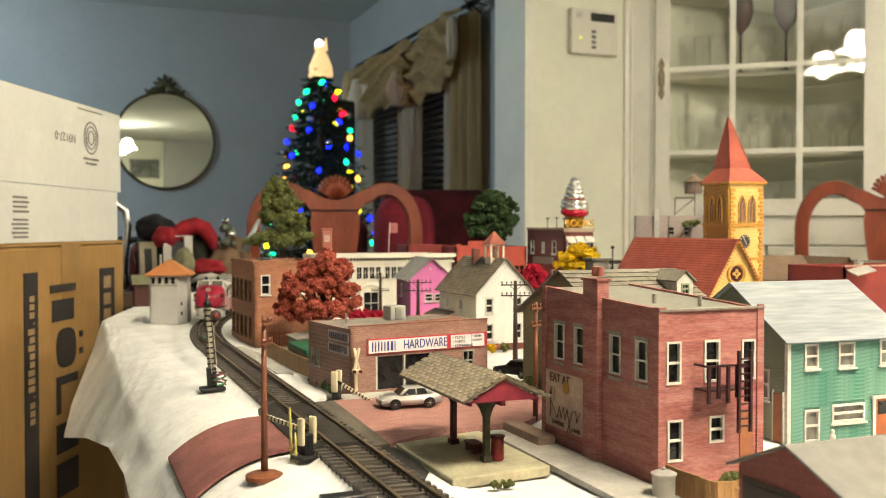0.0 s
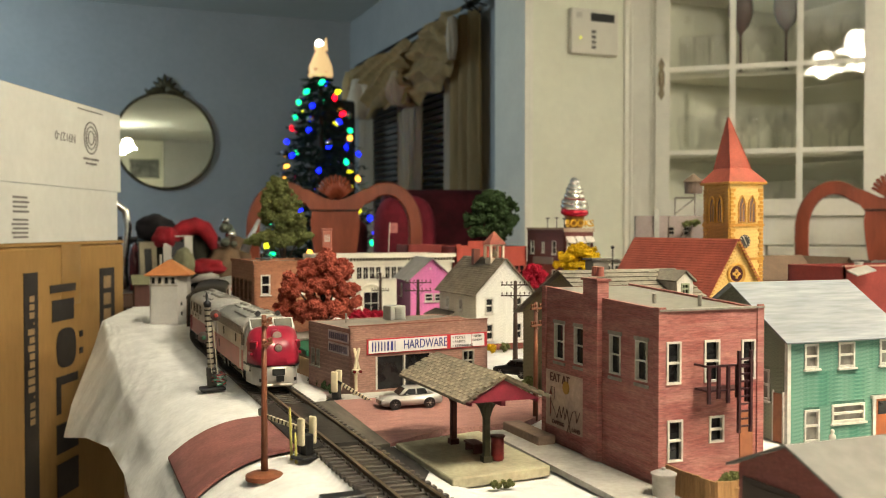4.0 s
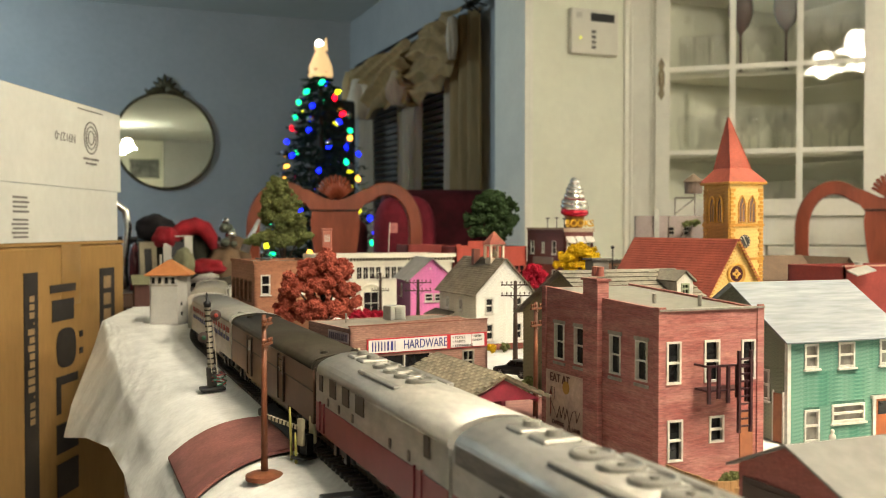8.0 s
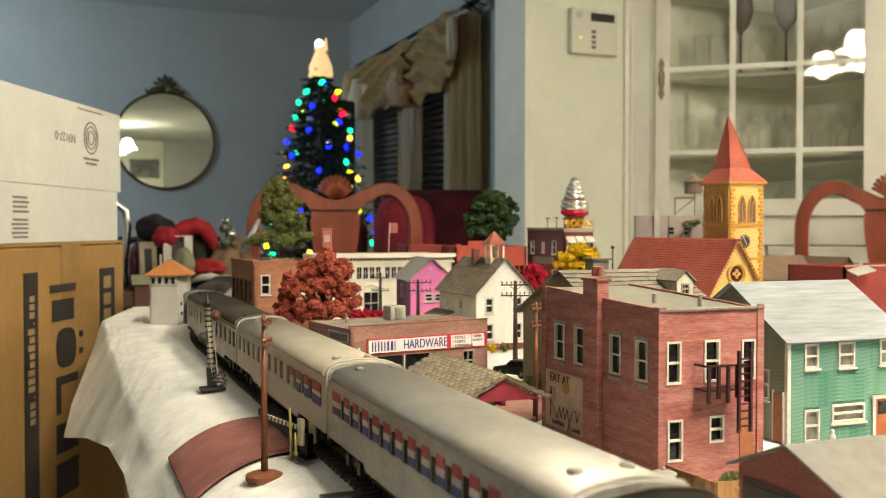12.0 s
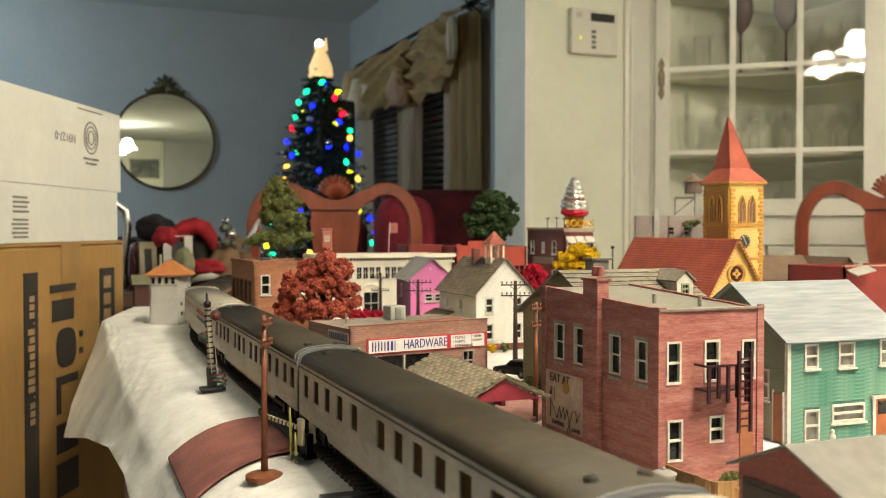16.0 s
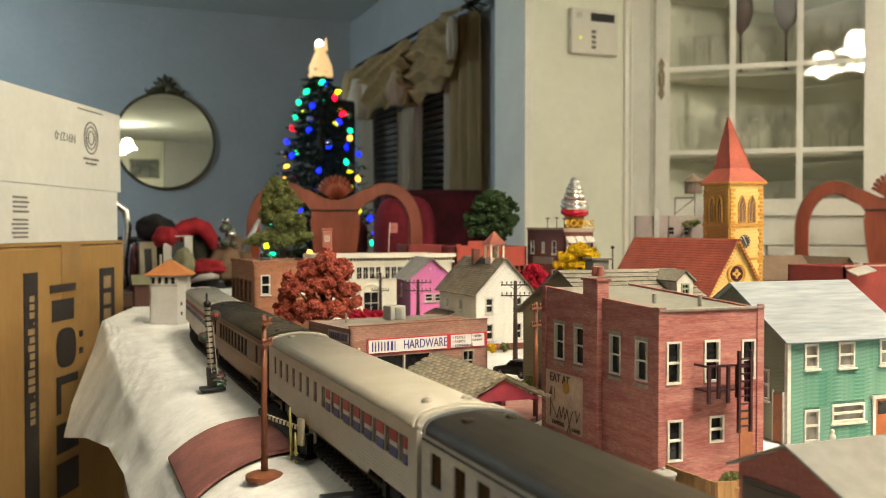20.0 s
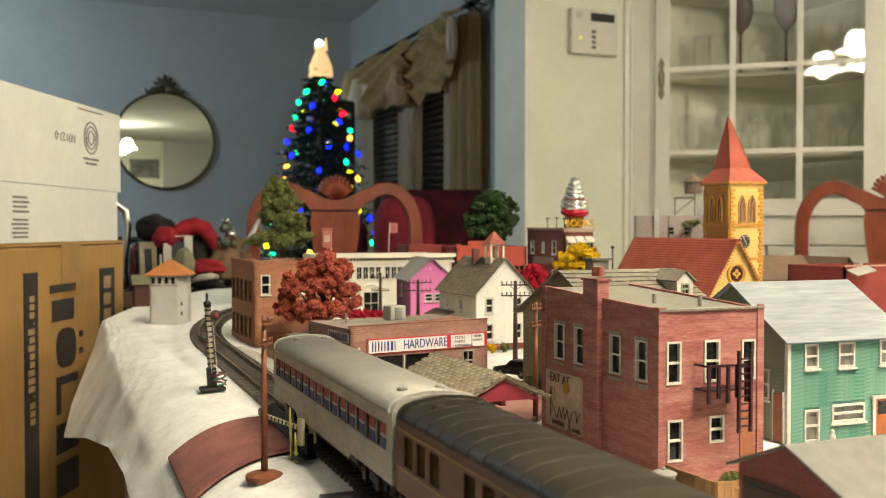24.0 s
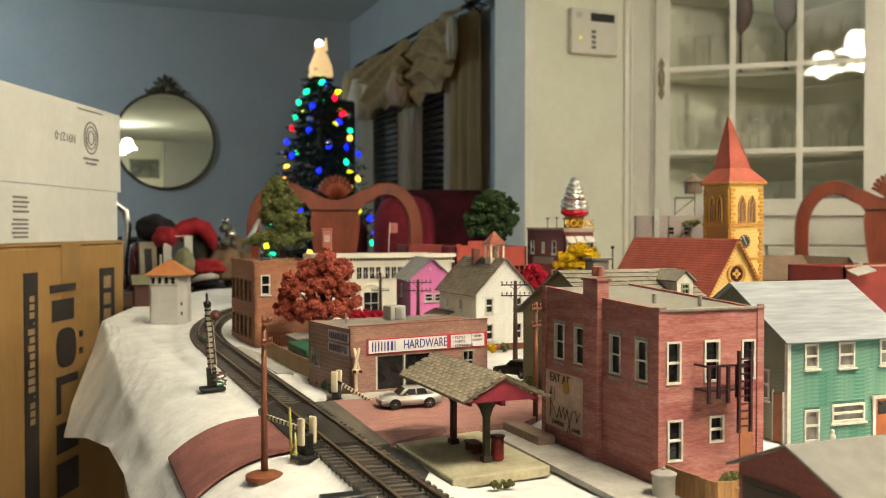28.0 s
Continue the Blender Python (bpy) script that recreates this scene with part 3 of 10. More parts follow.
def swag():
    t = thing("curtain_swag", pose(0, 0, 0), "tan gathered scarf valance draped over a curtain rod", "curtain")
    bm = bmesh.new()
    tube(bm, [(WINX - 0.08, 4.42, 2.03), (WINX - 0.08, 6.65, 2.03)], 0.012, 8)
    part("rod", bm, mat("iron_rod", (0.03, 0.025, 0.02), 0.5, 0.6), t)
    bm = bmesh.new()
    for a in range(6):
        tube(bm, [(WINX - 0.1, 4.52, 2.0), (WINX - 0.12 + 0.04 * math.cos(a), 4.46 + 0.03 * math.sin(a * 2), 2.01 + 0.03 * math.sin(a)), (WINX - 0.1 + 0.05 * math.cos(a), 4.42, 1.99 + 0.04 * math.sin(a))], 0.006, 5)
    part("finial", bm, mat("iron_rod", (0, 0, 0)), t)
    upper = [(4.60, 2.02), (4.81, 2.03), (5.02, 2.02), (5.30, 1.98), (5.71, 1.975), (6.12, 1.99), (6.50, 1.98)]
    lower = [(4.70, 1.72), (4.79, 1.66), (4.98, 1.615), (5.25, 1.585), (5.71, 1.63), (6.08, 1.605), (6.50, 1.70)]

    def along(pts, u):
        f = u * (len(pts) - 1)
        i = min(len(pts) - 2, int(f))
        q = f - i
        return [a + (b - a) * q for a, b in zip(pts[i], pts[i + 1])]
    # two crossing gathers of the scarf; the folds run from the knot down to the hem
    for name, u0, u1, slant, lean in (("swag_fold", 0.0, 0.62, 2.6, 0.0), ("swag_fold", 0.50, 1.0, -2.2, -0.03)):
        bm = bmesh.new()
        n, k = 70, 26
        g = []
        for j in range(k + 1):
            v = j / k
            row = []
            for i in range(n + 1):
                u = i / n
                uu = u0 + (u1 - u0) * u
                (ya, za), (yb, zb) = along(upper, uu), along(lower, uu)
                ph = 2 * math.pi * (v * 3.2 + slant * u) + 1.5 * noise.noise(Vector((uu * 7, v * 3, slant)))
                fold = (0.030 * math.sin(ph) + 0.012 * math.sin(2.3 * ph + 1)) * (0.35 + 0.65 * math.sin(math.pi * min(1, v * 0.8 + 0.15)))
                hem = 0.020 * math.sin(u * 19 + slant) * v
                row.append(bm.verts.new((WINX - 0.125 + lean + fold - 0.04 * math.sin(math.pi * v), ya + (yb - ya) * v, za + (zb - za) * v + hem + 0.3 * fold * v)))
            g.append(row)
        for j in range(k):
            for i in range(n):
                bm.faces.new((g[j][i], g[j][i + 1], g[j + 1][i + 1], g[j + 1][i]))
        bmesh.ops.solidify(bm, geom=bm.faces[:], thickness=0.003)
        part(name, bm, CURT, t, smooth=True)
    # pale loop hanging at the knot, and a bunched loop over the middle panel
    for y, z0, z1, r, ma in ((4.60, 1.96, 1.74, 0.030, SHEER), (5.42, 1.80, 1.60, 0.085, SHEER), (6.18, 1.86, 1.60, 0.11, SHEER), (6.42, 1.95, 1.66, 0.08, CURT)):
        bm = bmesh.new()
        vs = lathe(bm, [(r * 0.55, z0), (r * 0.8, z0 * 0.75 + z1 * 0.25), (r, (z0 + z1) / 2), (r * 0.95, z0 * 0.25 + z1 * 0.75), (r * 0.55, z1)], 20, Matrix.Translation((WINX - 0.17, y, 0)))
        for v in vs:
            a = math.atan2(v.co.y - y, v.co.x - WINX + 0.17)
            v.co.x += r * 0.18 * math.sin(5 * a + v.co.z * 14)
            v.co.y += r * 0.18 * math.cos(5 * a + v.co.z * 9)
        part("jabot", bm, ma, t, smooth=True)


swag()


def christmas_tree():
    t = thing("christmas_tree", pose(1.385, 5.40, 0), "slim dark green Christmas tree hung with coloured lights", "christmas tree")
    N = mat("pine_needles", (0.012, 0.030, 0.014), 0.7, var=0.5, scale=30, fine=0.3)
    bm = bmesh.new()
    lathe(bm, [(0.03, 0), (0.025, 0.9), (0.006, 1.8)], 8)
    part("trunk", bm, DARK_POLE, t)
    rng = random.Random(3)

    def rad(z):
        return 0.52 - 0.235 * z if z < 1.55 else max(0.02, 0.156 - 0.45 * (z - 1.55))
    bm = bmesh.new()
    z = 0.25
    while z < 1.80:
        r = rad(z)
        for _ in range(int(10 + 46 * r)):
            a = rng.uniform(0, 6.283)
            L = r * rng.uniform(0.75, 1.12)
            d = Vector((math.cos(a), math.sin(a), rng.uniform(-0.25, 0.1)))
            base = Vector((0, 0, z + rng.uniform(-0.02, 0.02)))
            tip = base + d * L
            for k in range(9):
                p = base.lerp(tip, 0.35 + 0.65 * k / 8)
                s = 0.035 * (1.15 - 0.5 * k / 8)
                for _ in range(3):
                    q = Vector((rng.gauss(0, 1), rng.gauss(0, 1), rng.gauss(0, 0.7))).normalized() * s
                    w = q.cross(Vector((rng.gauss(0, 1), rng.gauss(0, 1), 1))).normalized() * s * 0.22
                    bm.faces.new([bm.verts.new(v) for v in (p - w, p + w, p + d * s * 0.5 + q)])
        z += 0.06
    tagged(part("foliage", bm, N, t), kind="stuff")
    cols = {"red": (1.0, 0.004, 0.02), "blue": (0.004, 0.012, 1.0), "green": (0.004, 0.62, 0.22), "gold": (1.0, 0.42, 0.05), "lime": (0.60, 0.62, 0.01), "white": (1.0, 0.75, 0.6), "pink": (0.8, 0.006, 0.12)}
    first = {}
    names = list(cols)
    for i in range(72):
        z = 0.45 + 1.27 * (i + 0.5) / 72
        a = i * 2.399 + rng.uniform(-0.3, 0.3)
        r = rad(z) * rng.uniform(0.86, 1.04)
        c = names[rng.choice((0, 0, 1, 1, 1, 1, 2, 2, 2, 3, 4, 6))]
        m = pose(r * math.cos(a), r * math.sin(a), z, rng.uniform(-60, 60), rng.uniform(-60, 60), 0)
        if c in first:
            again(first[c], m)
        else:
            bm = bmesh.new()
            lathe(bm, [(0.003, -0.021), (0.012, -0.012), (0.0155, 0.0), (0.012, 0.012), (0.002, 0.022)], 10)
            first[c] = part("light_bulb", bm, glow_mat("bulb_" + c, cols[c], 4.0), t, c + " glowing tree light", smooth=True)
            first[c].matrix_basis = m
    orn = None
    for i in range(26):
        z = 0.5 + 1.15 * i / 26
        a = i * 1.9
        r = rad(z) * 0.98
        m = pose(r * math.cos(a), r * math.sin(a), z)
        if orn is None:
            bm = bmesh.new()
            bmesh.ops.create_icosphere(bm, subdivisions=2, radius=0.022)
            orn = part("bauble", bm, mat("silver_bauble", (0.5, 0.5, 0.55), 0.15, 1.0), t, "small silver bauble", smooth=True)
            orn.matrix_basis = m
        else:
            again(orn, m)
    G1 = glow_mat("topper_gold_glow", (1.0, 0.66, 0.30), 0.7)
    bm = bmesh.new()
    vs = lathe(bm, [(0.068, 1.735), (0.071, 1.75), (0.066, 1.80), (0.040, 1.86), (0.028, 1.885), (0.038, 1.905), (0.030, 1.93), (0.010, 1.945)], 20)
    for v in vs:
        a = math.atan2(v.co.y, v.co.x)
        v.co.x *= 1 + 0.05 * math.sin(10 * a)
        v.co.y *= 1 + 0.05 * math.sin(10 * a)
    part("topper", bm, G1, t, "glowing gold tree topper", smooth=True)
    bm = bmesh.new()
    bmesh.ops.create_icosphere(bm, subdivisions=2, radius=0.026, matrix=Matrix.Translation((-0.012, -0.02, 1.925)))
    part("topper_light", bm, glow_mat("topper_white", (1.0, 0.93, 0.75), 5.0), t, smooth=True)
    bm = bmesh.new()
    lathe(bm, [(0.012, 1.92), (0.004, 1.985), (0.0005, 2.0)], 8, Matrix.Translation((0.03, -0.01, -0.03)))
    part("topper_wing", bm, G1, t)


christmas_tree()

WOOD_RED = mat("cherry_wood", (0.28, 0.062, 0.028), 0.28, var=0.35, scale=9, stretch=(1, 1, 0.25), fine=0.1, coat=0.3)


def fan_ray(bm, c, R, a, y):
    """One ray of a carved shell."""
    pts = [(c[0] + R * k * math.cos(a), y - d, c[1] + R * k * math.sin(a)) for k, d in ((0.15, 0.0), (0.6, 0.012), (1.0, 0.0))]
    tube(bm, pts, 0.01, 7, [0.003, R * 0.075, R * 0.085])
    bmesh.ops.create_icosphere(bm, subdivisions=1, radius=R * 0.09, matrix=Matrix.Translation(pts[-1]))


def dining_chair(m, label):
    """A chair back with a hooped top rail, a vase-shaped splat and a carved shell crest."""
    t = thing("dining_chair", m, label, "chair", "carved dining chairs")
    full = [(-0.232, 0.46), (-0.249, 0.66), (-0.256, 0.80)]
    ring = [(-0.161 + 0.095 * math.cos(a), 0.857 + 0.128 * math.sin(a)) for a in (math.pi - k / 23 * math.pi * 0.68 for k in range(24))]
    half = full + ring + [(-0.070, 0.945), (-0.035, 0.934), (0.0, 0.931)]
    line = half + [(-x, z) for x, z in half[-2::-1]]
    bm = bmesh.new()
    loops = []
    for i, p in enumerate(line):   # a flat board with softened edges, swept along the hoop
        a, b = line[max(0, i - 1)], line[min(len(line) - 1, i + 1)]
        n = Vector((-(b[1] - a[1]), b[0] - a[0])).normalized()
        loops.append([bm.verts.new((p[0] + n.x * q, y, p[1] + n.y * q)) for q, y in ((-0.021, -0.009), (-0.017, -0.014), (0.017, -0.014), (0.021, -0.009), (0.021, 0.009), (0.017, 0.014), (-0.017, 0.014), (-0.021, 0.009))])
    for a, b in zip(loops, loops[1:]):
        for i in range(8):
            bm.faces.new((a[i], b[i], b[(i + 1) % 8], a[(i + 1) % 8]))
    bm.faces.new(loops[0])
    bm.faces.new(loops[-1][::-1])
    bmesh.ops.recalc_face_normals(bm, faces=bm.faces)
    part("hoop_rail", bm, WOOD_RED, t)
    bm = bmesh.new()
    prof = [(0.0, 0.945), (0.022, 0.949), (0.050, 0.962), (0.085, 0.980), (0.108, 0.984), (0.100, 0.945), (0.079, 0.918)]
    prism(bm, prof + [(-x, z) for x, z in prof[:0:-1]], -0.0155, -0.0008, "y")
    part("crest_rail", bm, WOOD_RED, t)
    bm = bmesh.new()
    prof = [(0.075, 0.935), (0.074, 0.905), (0.078, 0.88), (0.072, 0.82), (0.060, 0.74), (0.040, 0.66), (0.036, 0.60), (0.06, 0.53), (0.075, 0.47)]
    prism(bm, prof + [(-x, z) for x, z in prof[::-1]], -0.010, 0.010, "y")
    part("splat", bm, WOOD_RED, t)
    bm = bmesh.new()
    box(bm, -0.078, 0.078, -0.0150, -0.0102, 0.9130, 0.9178)
    part("splat_groove", bm, mat("dark_groove", (0.03, 0.01, 0.005), 0.6), t)
    for i in range(11):
        bm = bmesh.new()
        fan_ray(bm, (0.0, 0.944), 0.060 + 0.018 * math.sin(math.pi * (i + 1) / 12), radians(36 + 10.8 * i), -0.016)
        part("shell_ray", bm, WOOD_RED, t, smooth=True)
    bm = bmesh.new()
    bbox(bm, -0.25, 0.25, -0.46, 0.02, 0.42, 0.47, 0.015)
    part("seat", bm, WOOD_RED, t)
    leg = None
    for x, y in ((-0.23, -0.43), (0.23, -0.43), (-0.23, 0.0), (0.23, 0.0)):
        if leg is None:
            bm = bmesh.new()
            lathe(bm, [(0.016, 0.0), (0.024, 0.05), (0.018, 0.2), (0.026, 0.42)], 8)
            leg = part("leg", bm, WOOD_RED, t, smooth=True)
            leg.matrix_basis = pose(x, y, 0)
        else:
            again(leg, pose(x, y, 0))
    return t


dining_chair(pose(0.795, 2.92, 0.0, 0, 0, -12), "cherry wood dining chair with a carved shell crest and vase splat")
dining_chair(pose(2.345, 2.19, 0.0, 0, 0, -44), "cherry wood dining chair standing before the china cabinet")


def armchair():
    t = thing("armchair", pose(1.51, 3.95, 0, 0, 0, -15), "dark wine-red upholstered armchair in the living room", "armchair")
    RED = mat("wine_velvet", (0.085, 0.006, 0.012), 0.85, var=0.4, scale=12, fine=0.1)
    bm = bmesh.new()
    bbox(bm, -0.22, 0.32, -0.1, 0.12, 0.30, 1.03, 0.06, seg=4)
    part("backrest", bm, RED, t, smooth=True)
    bm = bmesh.new()
    bmesh.ops.create_uvsphere(bm, u_segments=28, v_segments=16, radius=1.0)
    for v in bm.verts:
        n = v.co.normalized()
        k = (abs(n.x) ** 3.2 + abs(n.y) ** 3.2 + abs(n.z) ** 3.2) ** (-1 / 3.2)
        v.co = Vector((-0.145 + n.x * k * 0.125, -0.40 + n.y * k * 0.07, 0.80 + n.z * k * 0.19))
    part("wing_cushion", bm, mat("red_velvet_cushion", (0.21, 0.014, 0.030), 0.85, var=0.3, scale=12, fine=0.1), t, "red velvet cushion", smooth=True)
    for s in (-1, 1):
        bm = bmesh.new()
        bbox(bm, -0.40 if s < 0 else 0.34, -0.28 if s < 0 else 0.46, -0.12, 0.7, 0.1, 0.66 if s > 0 else 0.9, 0.05, seg=4)
        part("arm", bm, RED, t, smooth=True)
    bm = bmesh.new()
    bbox(bm, -0.28, 0.34, 0.1, 0.7, 0.12, 0.46, 0.05, seg=3)
    part("seat", bm, RED, t, smooth=True)


armchair()


def speaker():
    t = thing("loudspeaker", pose(1.60, 5.75, 0), "tall black loudspeaker behind the Christmas tree", "loudspeaker")
    bm = bmesh.new()
    bbox(bm, -0.14, 0.10, 0, 0.25, 0.0, 1.66, 0.02)
    part("cabinet", bm, BLACK, t)
    bm = bmesh.new()
    box(bm, -0.12, 0.08, -0.01, -0.001, 0.2, 1.6)
    part("grille", bm, mat("grille_cloth", (0.02, 0.02, 0.022), 0.9, var=0.3, scale=300), t)


speaker()


# ---- chandelier over the table ----
def chandelier():
    t = thing("chandelier", pose(*CH), "brass chandelier with lit white glass bell shades", "chandelier")
    BR = mat("brass", (0, 0, 0))
    bm = bmesh.new()
    lathe(bm, [(0.02, -0.08), (0.05, -0.04), (0.03, 0.0), (0.045, 0.05), (0.015, 0.08), (0.008, 0.10), (0.008, 0.23), (0.06, 0.245), (0.06, 0.259)], 14)
    part("stem", bm, BR, t, smooth=True)
    SH = glow_mat("lit_shade_glass", (1.0, 0.90, 0.73), 32.0)
    for p in SHADES:
        d = Vector(p) - Vector(CH)
        bm = bmesh.new()
        tube(bm, [(0, 0, 0), d * 0.4 + Vector((0, 0, -0.05)), d * 0.8 + Vector((0, 0, 0.04)), d + Vector((0, 0, 0.10)), d + Vector((0, 0, 0.050))], 0.008, 6)
        arm = part("arm", bm, BR, t)
        bm = bmesh.new()
        lathe(bm, [(0.004, 0.065), (0.030, 0.062), (0.062, 0.055), (0.078, 0.030), (0.086, -0.010), (0.098, -0.045), (0.122, -0.080), (0.162, -0.105), (0.164, -0.112), (0.156, -0.110), (0.116, -0.086), (0.092, -0.048), (0.080, -0.010), (0.072, 0.027), (0.056, 0.049)], 28, Matrix.Scale(0.84, 4), cap=False)
        s = part("shade", bm, SH, arm, "lit white glass bell shade", smooth=True)
        s.matrix_basis = Matrix.Translation(d)


chandelier()


def back_picture():
    t = thing("framed_picture", pose(0.80, -2.745, 1.80), "dull grey framed picture on the cream dining room wall", "picture")
    bm = bmesh.new()
    panel(bm, 0.48, 0.32, 0.02, [(0.02, 0.46, 0.02, 0.30)])
    part("frame", bm, mat("pewter_frame", (0.22, 0.23, 0.20), 0.5, var=0.2), t)
    bm = bmesh.new()
    box(bm, 0.022, 0.458, 0.004, 0.012, 0.022, 0.298)
    part("picture", bm, mat("dull_picture", (0.16, 0.175, 0.16), 0.5, var=0.5, scale=8), t)


back_picture()


# shade and cord built round the added fill light, never in view
def fill_fixture():
    t = thing("pendant_lamp", pose(*FILL_AT), "added fill lamp, out of view, under a wide white metal shade", "lamp")
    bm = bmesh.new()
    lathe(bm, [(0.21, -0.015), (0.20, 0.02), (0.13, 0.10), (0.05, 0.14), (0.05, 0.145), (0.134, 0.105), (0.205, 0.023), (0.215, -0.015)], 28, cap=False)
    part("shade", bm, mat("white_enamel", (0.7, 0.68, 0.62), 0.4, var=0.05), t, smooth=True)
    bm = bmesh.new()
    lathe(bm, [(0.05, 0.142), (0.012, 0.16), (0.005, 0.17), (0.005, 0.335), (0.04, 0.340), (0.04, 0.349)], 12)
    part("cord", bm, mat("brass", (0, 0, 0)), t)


fill_fixture()


# ---- table, cloth and track ----
def table():
    t = thing("layout_table", pose(0, 0, 0), "long folding table under the model railway", "table")
    D = mat("table_underside", (0.045, 0.035, 0.028), 0.6, var=0.2, scale=8)
    bm = bmesh.new()
    prism(bm, [(0.108, -0.80), (1.66, -0.80), (1.66, 1.74), (0.26, 1.74), (0.114, 1.49), (0.087, 1.38), (0.052, 1.22), (0.052, 1.05), (0.090, 0.82), (0.108, 0.62)], 0.715, 0.7435, "z")
    part("tabletop", bm, D, t)
    leg = None
    for x, y in ((0.15, -0.7), (1.57, -0.7), (0.35, 1.66), (1.57, 1.66)):
        if leg is None:
            bm = bmesh.new()
            box(bm, -0.03, 0.03, -0.03, 0.03, 0, 0.714)
            leg = part("leg", bm, D, t)
            leg.matrix_basis = pose(x, y, 0)
        else:
            again(leg, pose(x, y, 0))


table()


def lerp_rows(y, rows):
    for a, b in zip(rows, rows[1:]):
        if y <= b[0]:
            u = max(0, (y - a[0]) / (b[0] - a[0]))
            return [p + (q - p) * u for p, q in zip(a[1:], b[1:])]
    return list(rows[-1][1:])


def snow_sheet():
    """White cloth over the table: flat top, a rolled shoulder, and a steep drape with one long corner."""
    hem = [(-0.8, 0.031, 0.68), (0.40, 0.033, 0.703), (0.62, 0.033, 0.705), (0.724, 0.028, 0.700), (0.85, 0.0154, 0.682), (0.985, -0.003, 0.656), (1.04, 0.0054, 0.680), (1.10, 0.0171, 0.6996), (1.16, 0.030, 0.7226), (1.22, 0.0413, 0.7460), (1.38, 0.079, 0.745), (1.5, 0.109, 0.742), (1.75, 0.238, 0.742)]
    fold = [(-0.8, 0.047, 0.724, 0.105), (0.60, 0.047, 0.724, 0.105), (0.80, 0.042, 0.731, 0.090), (1.0, 0.040, 0.740, 0.075), (1.20, 0.0425, 0.7455, 0.056), (1.22, 0.0430, 0.7467, 0.056), (1.38, 0.081, 0.7467, 0.094), (1.5, 0.111, 0.7467, 0.125), (1.75, 0.240, 0.7467, 0.255)]
    bm = bmesh.new()
    ys = [-0.8 + 0.00625 * i for i in range(409)]
    rows = []
    for y in ys:
        hx, hz = lerp_rows(y, hem)
        bx, bz, ex = lerp_rows(y, fold)
        cr0 = noise.noise(Vector((y * 9, 3.0, 0)))
        bx += 0.0025 * cr0
        row = []
        for i in range(13):   # steep drape with hanging folds
            u = i / 12
            sway = (1 - u) * min(1.0, max(0.0, (1.16 - y) * 8))
            x = hx + (bx - hx) * u + sway * (0.0045 * math.sin(y * 62 + 1.2 * u) + 0.0018 * math.sin(y * 150 + 2 * u)) * u ** 0.5
            z = hz + (bz - hz) * u - 0.004 * u * (1 - u)
            row.append(bm.verts.new((x, y, z)))
        for i in range(1, 19):   # rolled shoulder up to the flat top
            u = i / 18
            x = bx + (ex - bx) * u
            z = bz + (0.7488 - bz) * (1 - (1 - u) ** 2.45)
            cr = 1 - abs(noise.noise(Vector((u * 3.0 + y * 4, y * 16 - u * 2.5, 5.0))))
            cr2 = 1 - abs(noise.noise(Vector((u * 7.0 - y * 9, y * 30, 9.0))))
            z += (0.0016 if y < 0.42 or y > 0.57 else 0.0) * (1 - u) * min(1.0, 5 * u + 0.4) * (max(0.0, cr - 0.72) / 0.28 + 0.5 * max(0.0, cr2 - 0.75) / 0.25 - 0.45)
            row.append(bm.verts.new((x, y, z)))
        xs = [ex + (0.26 - ex) * (k + 1) / 44 for k in range(44)] + [0.26 + 1.42 * (k + 1) / 60 for k in range(60)]
        for x in xs:
            near = max(0.0, 1 - abs(x - 0.09) / 0.04)
            hz2 = noise.noise(Vector((x * 22, y * 16, 0.3))) * 0.0007 + near * (noise.noise(Vector((x * 30, y * 11, 2.0))) * 0.0012 + 0.0006)
            clear = 0.0 if abs(x - 0.124) < 0.018 else 1.0
            off = abs(x - 0.1235) if y < 0.86 else abs(math.hypot(x - 1.0235, y - 0.86) - 0.90)
            rise = max(0.0, min(1.0, (0.036 - off) / 0.012)) if y < 1.30 else 0.0
            row.append(bm.verts.new((x, y, 0.7488 + hz2 * clear * (1 - rise) + 0.0026 * rise * rise * (3 - 2 * rise))))
        rows.append(row)
    for a, b in zip(rows, rows[1:]):
        for i in range(len(a) - 1):
            bm.faces.new((a[i], a[i + 1], b[i + 1], b[i]))
    return tagged(link("snow_cloth", bm, SNOW, smooth=True), "white felt snow cloth draped over the table edge", "cloth")


snow_sheet()

# path of the track: s = 0 where the straight begins at the far end, s grows in the train's direction
TX, Y0 = 0.1235, 0.86
R1, R2 = 0.90, 0.50
A1 = R1 * math.pi / 6
A2 = R2 * math.pi / 3


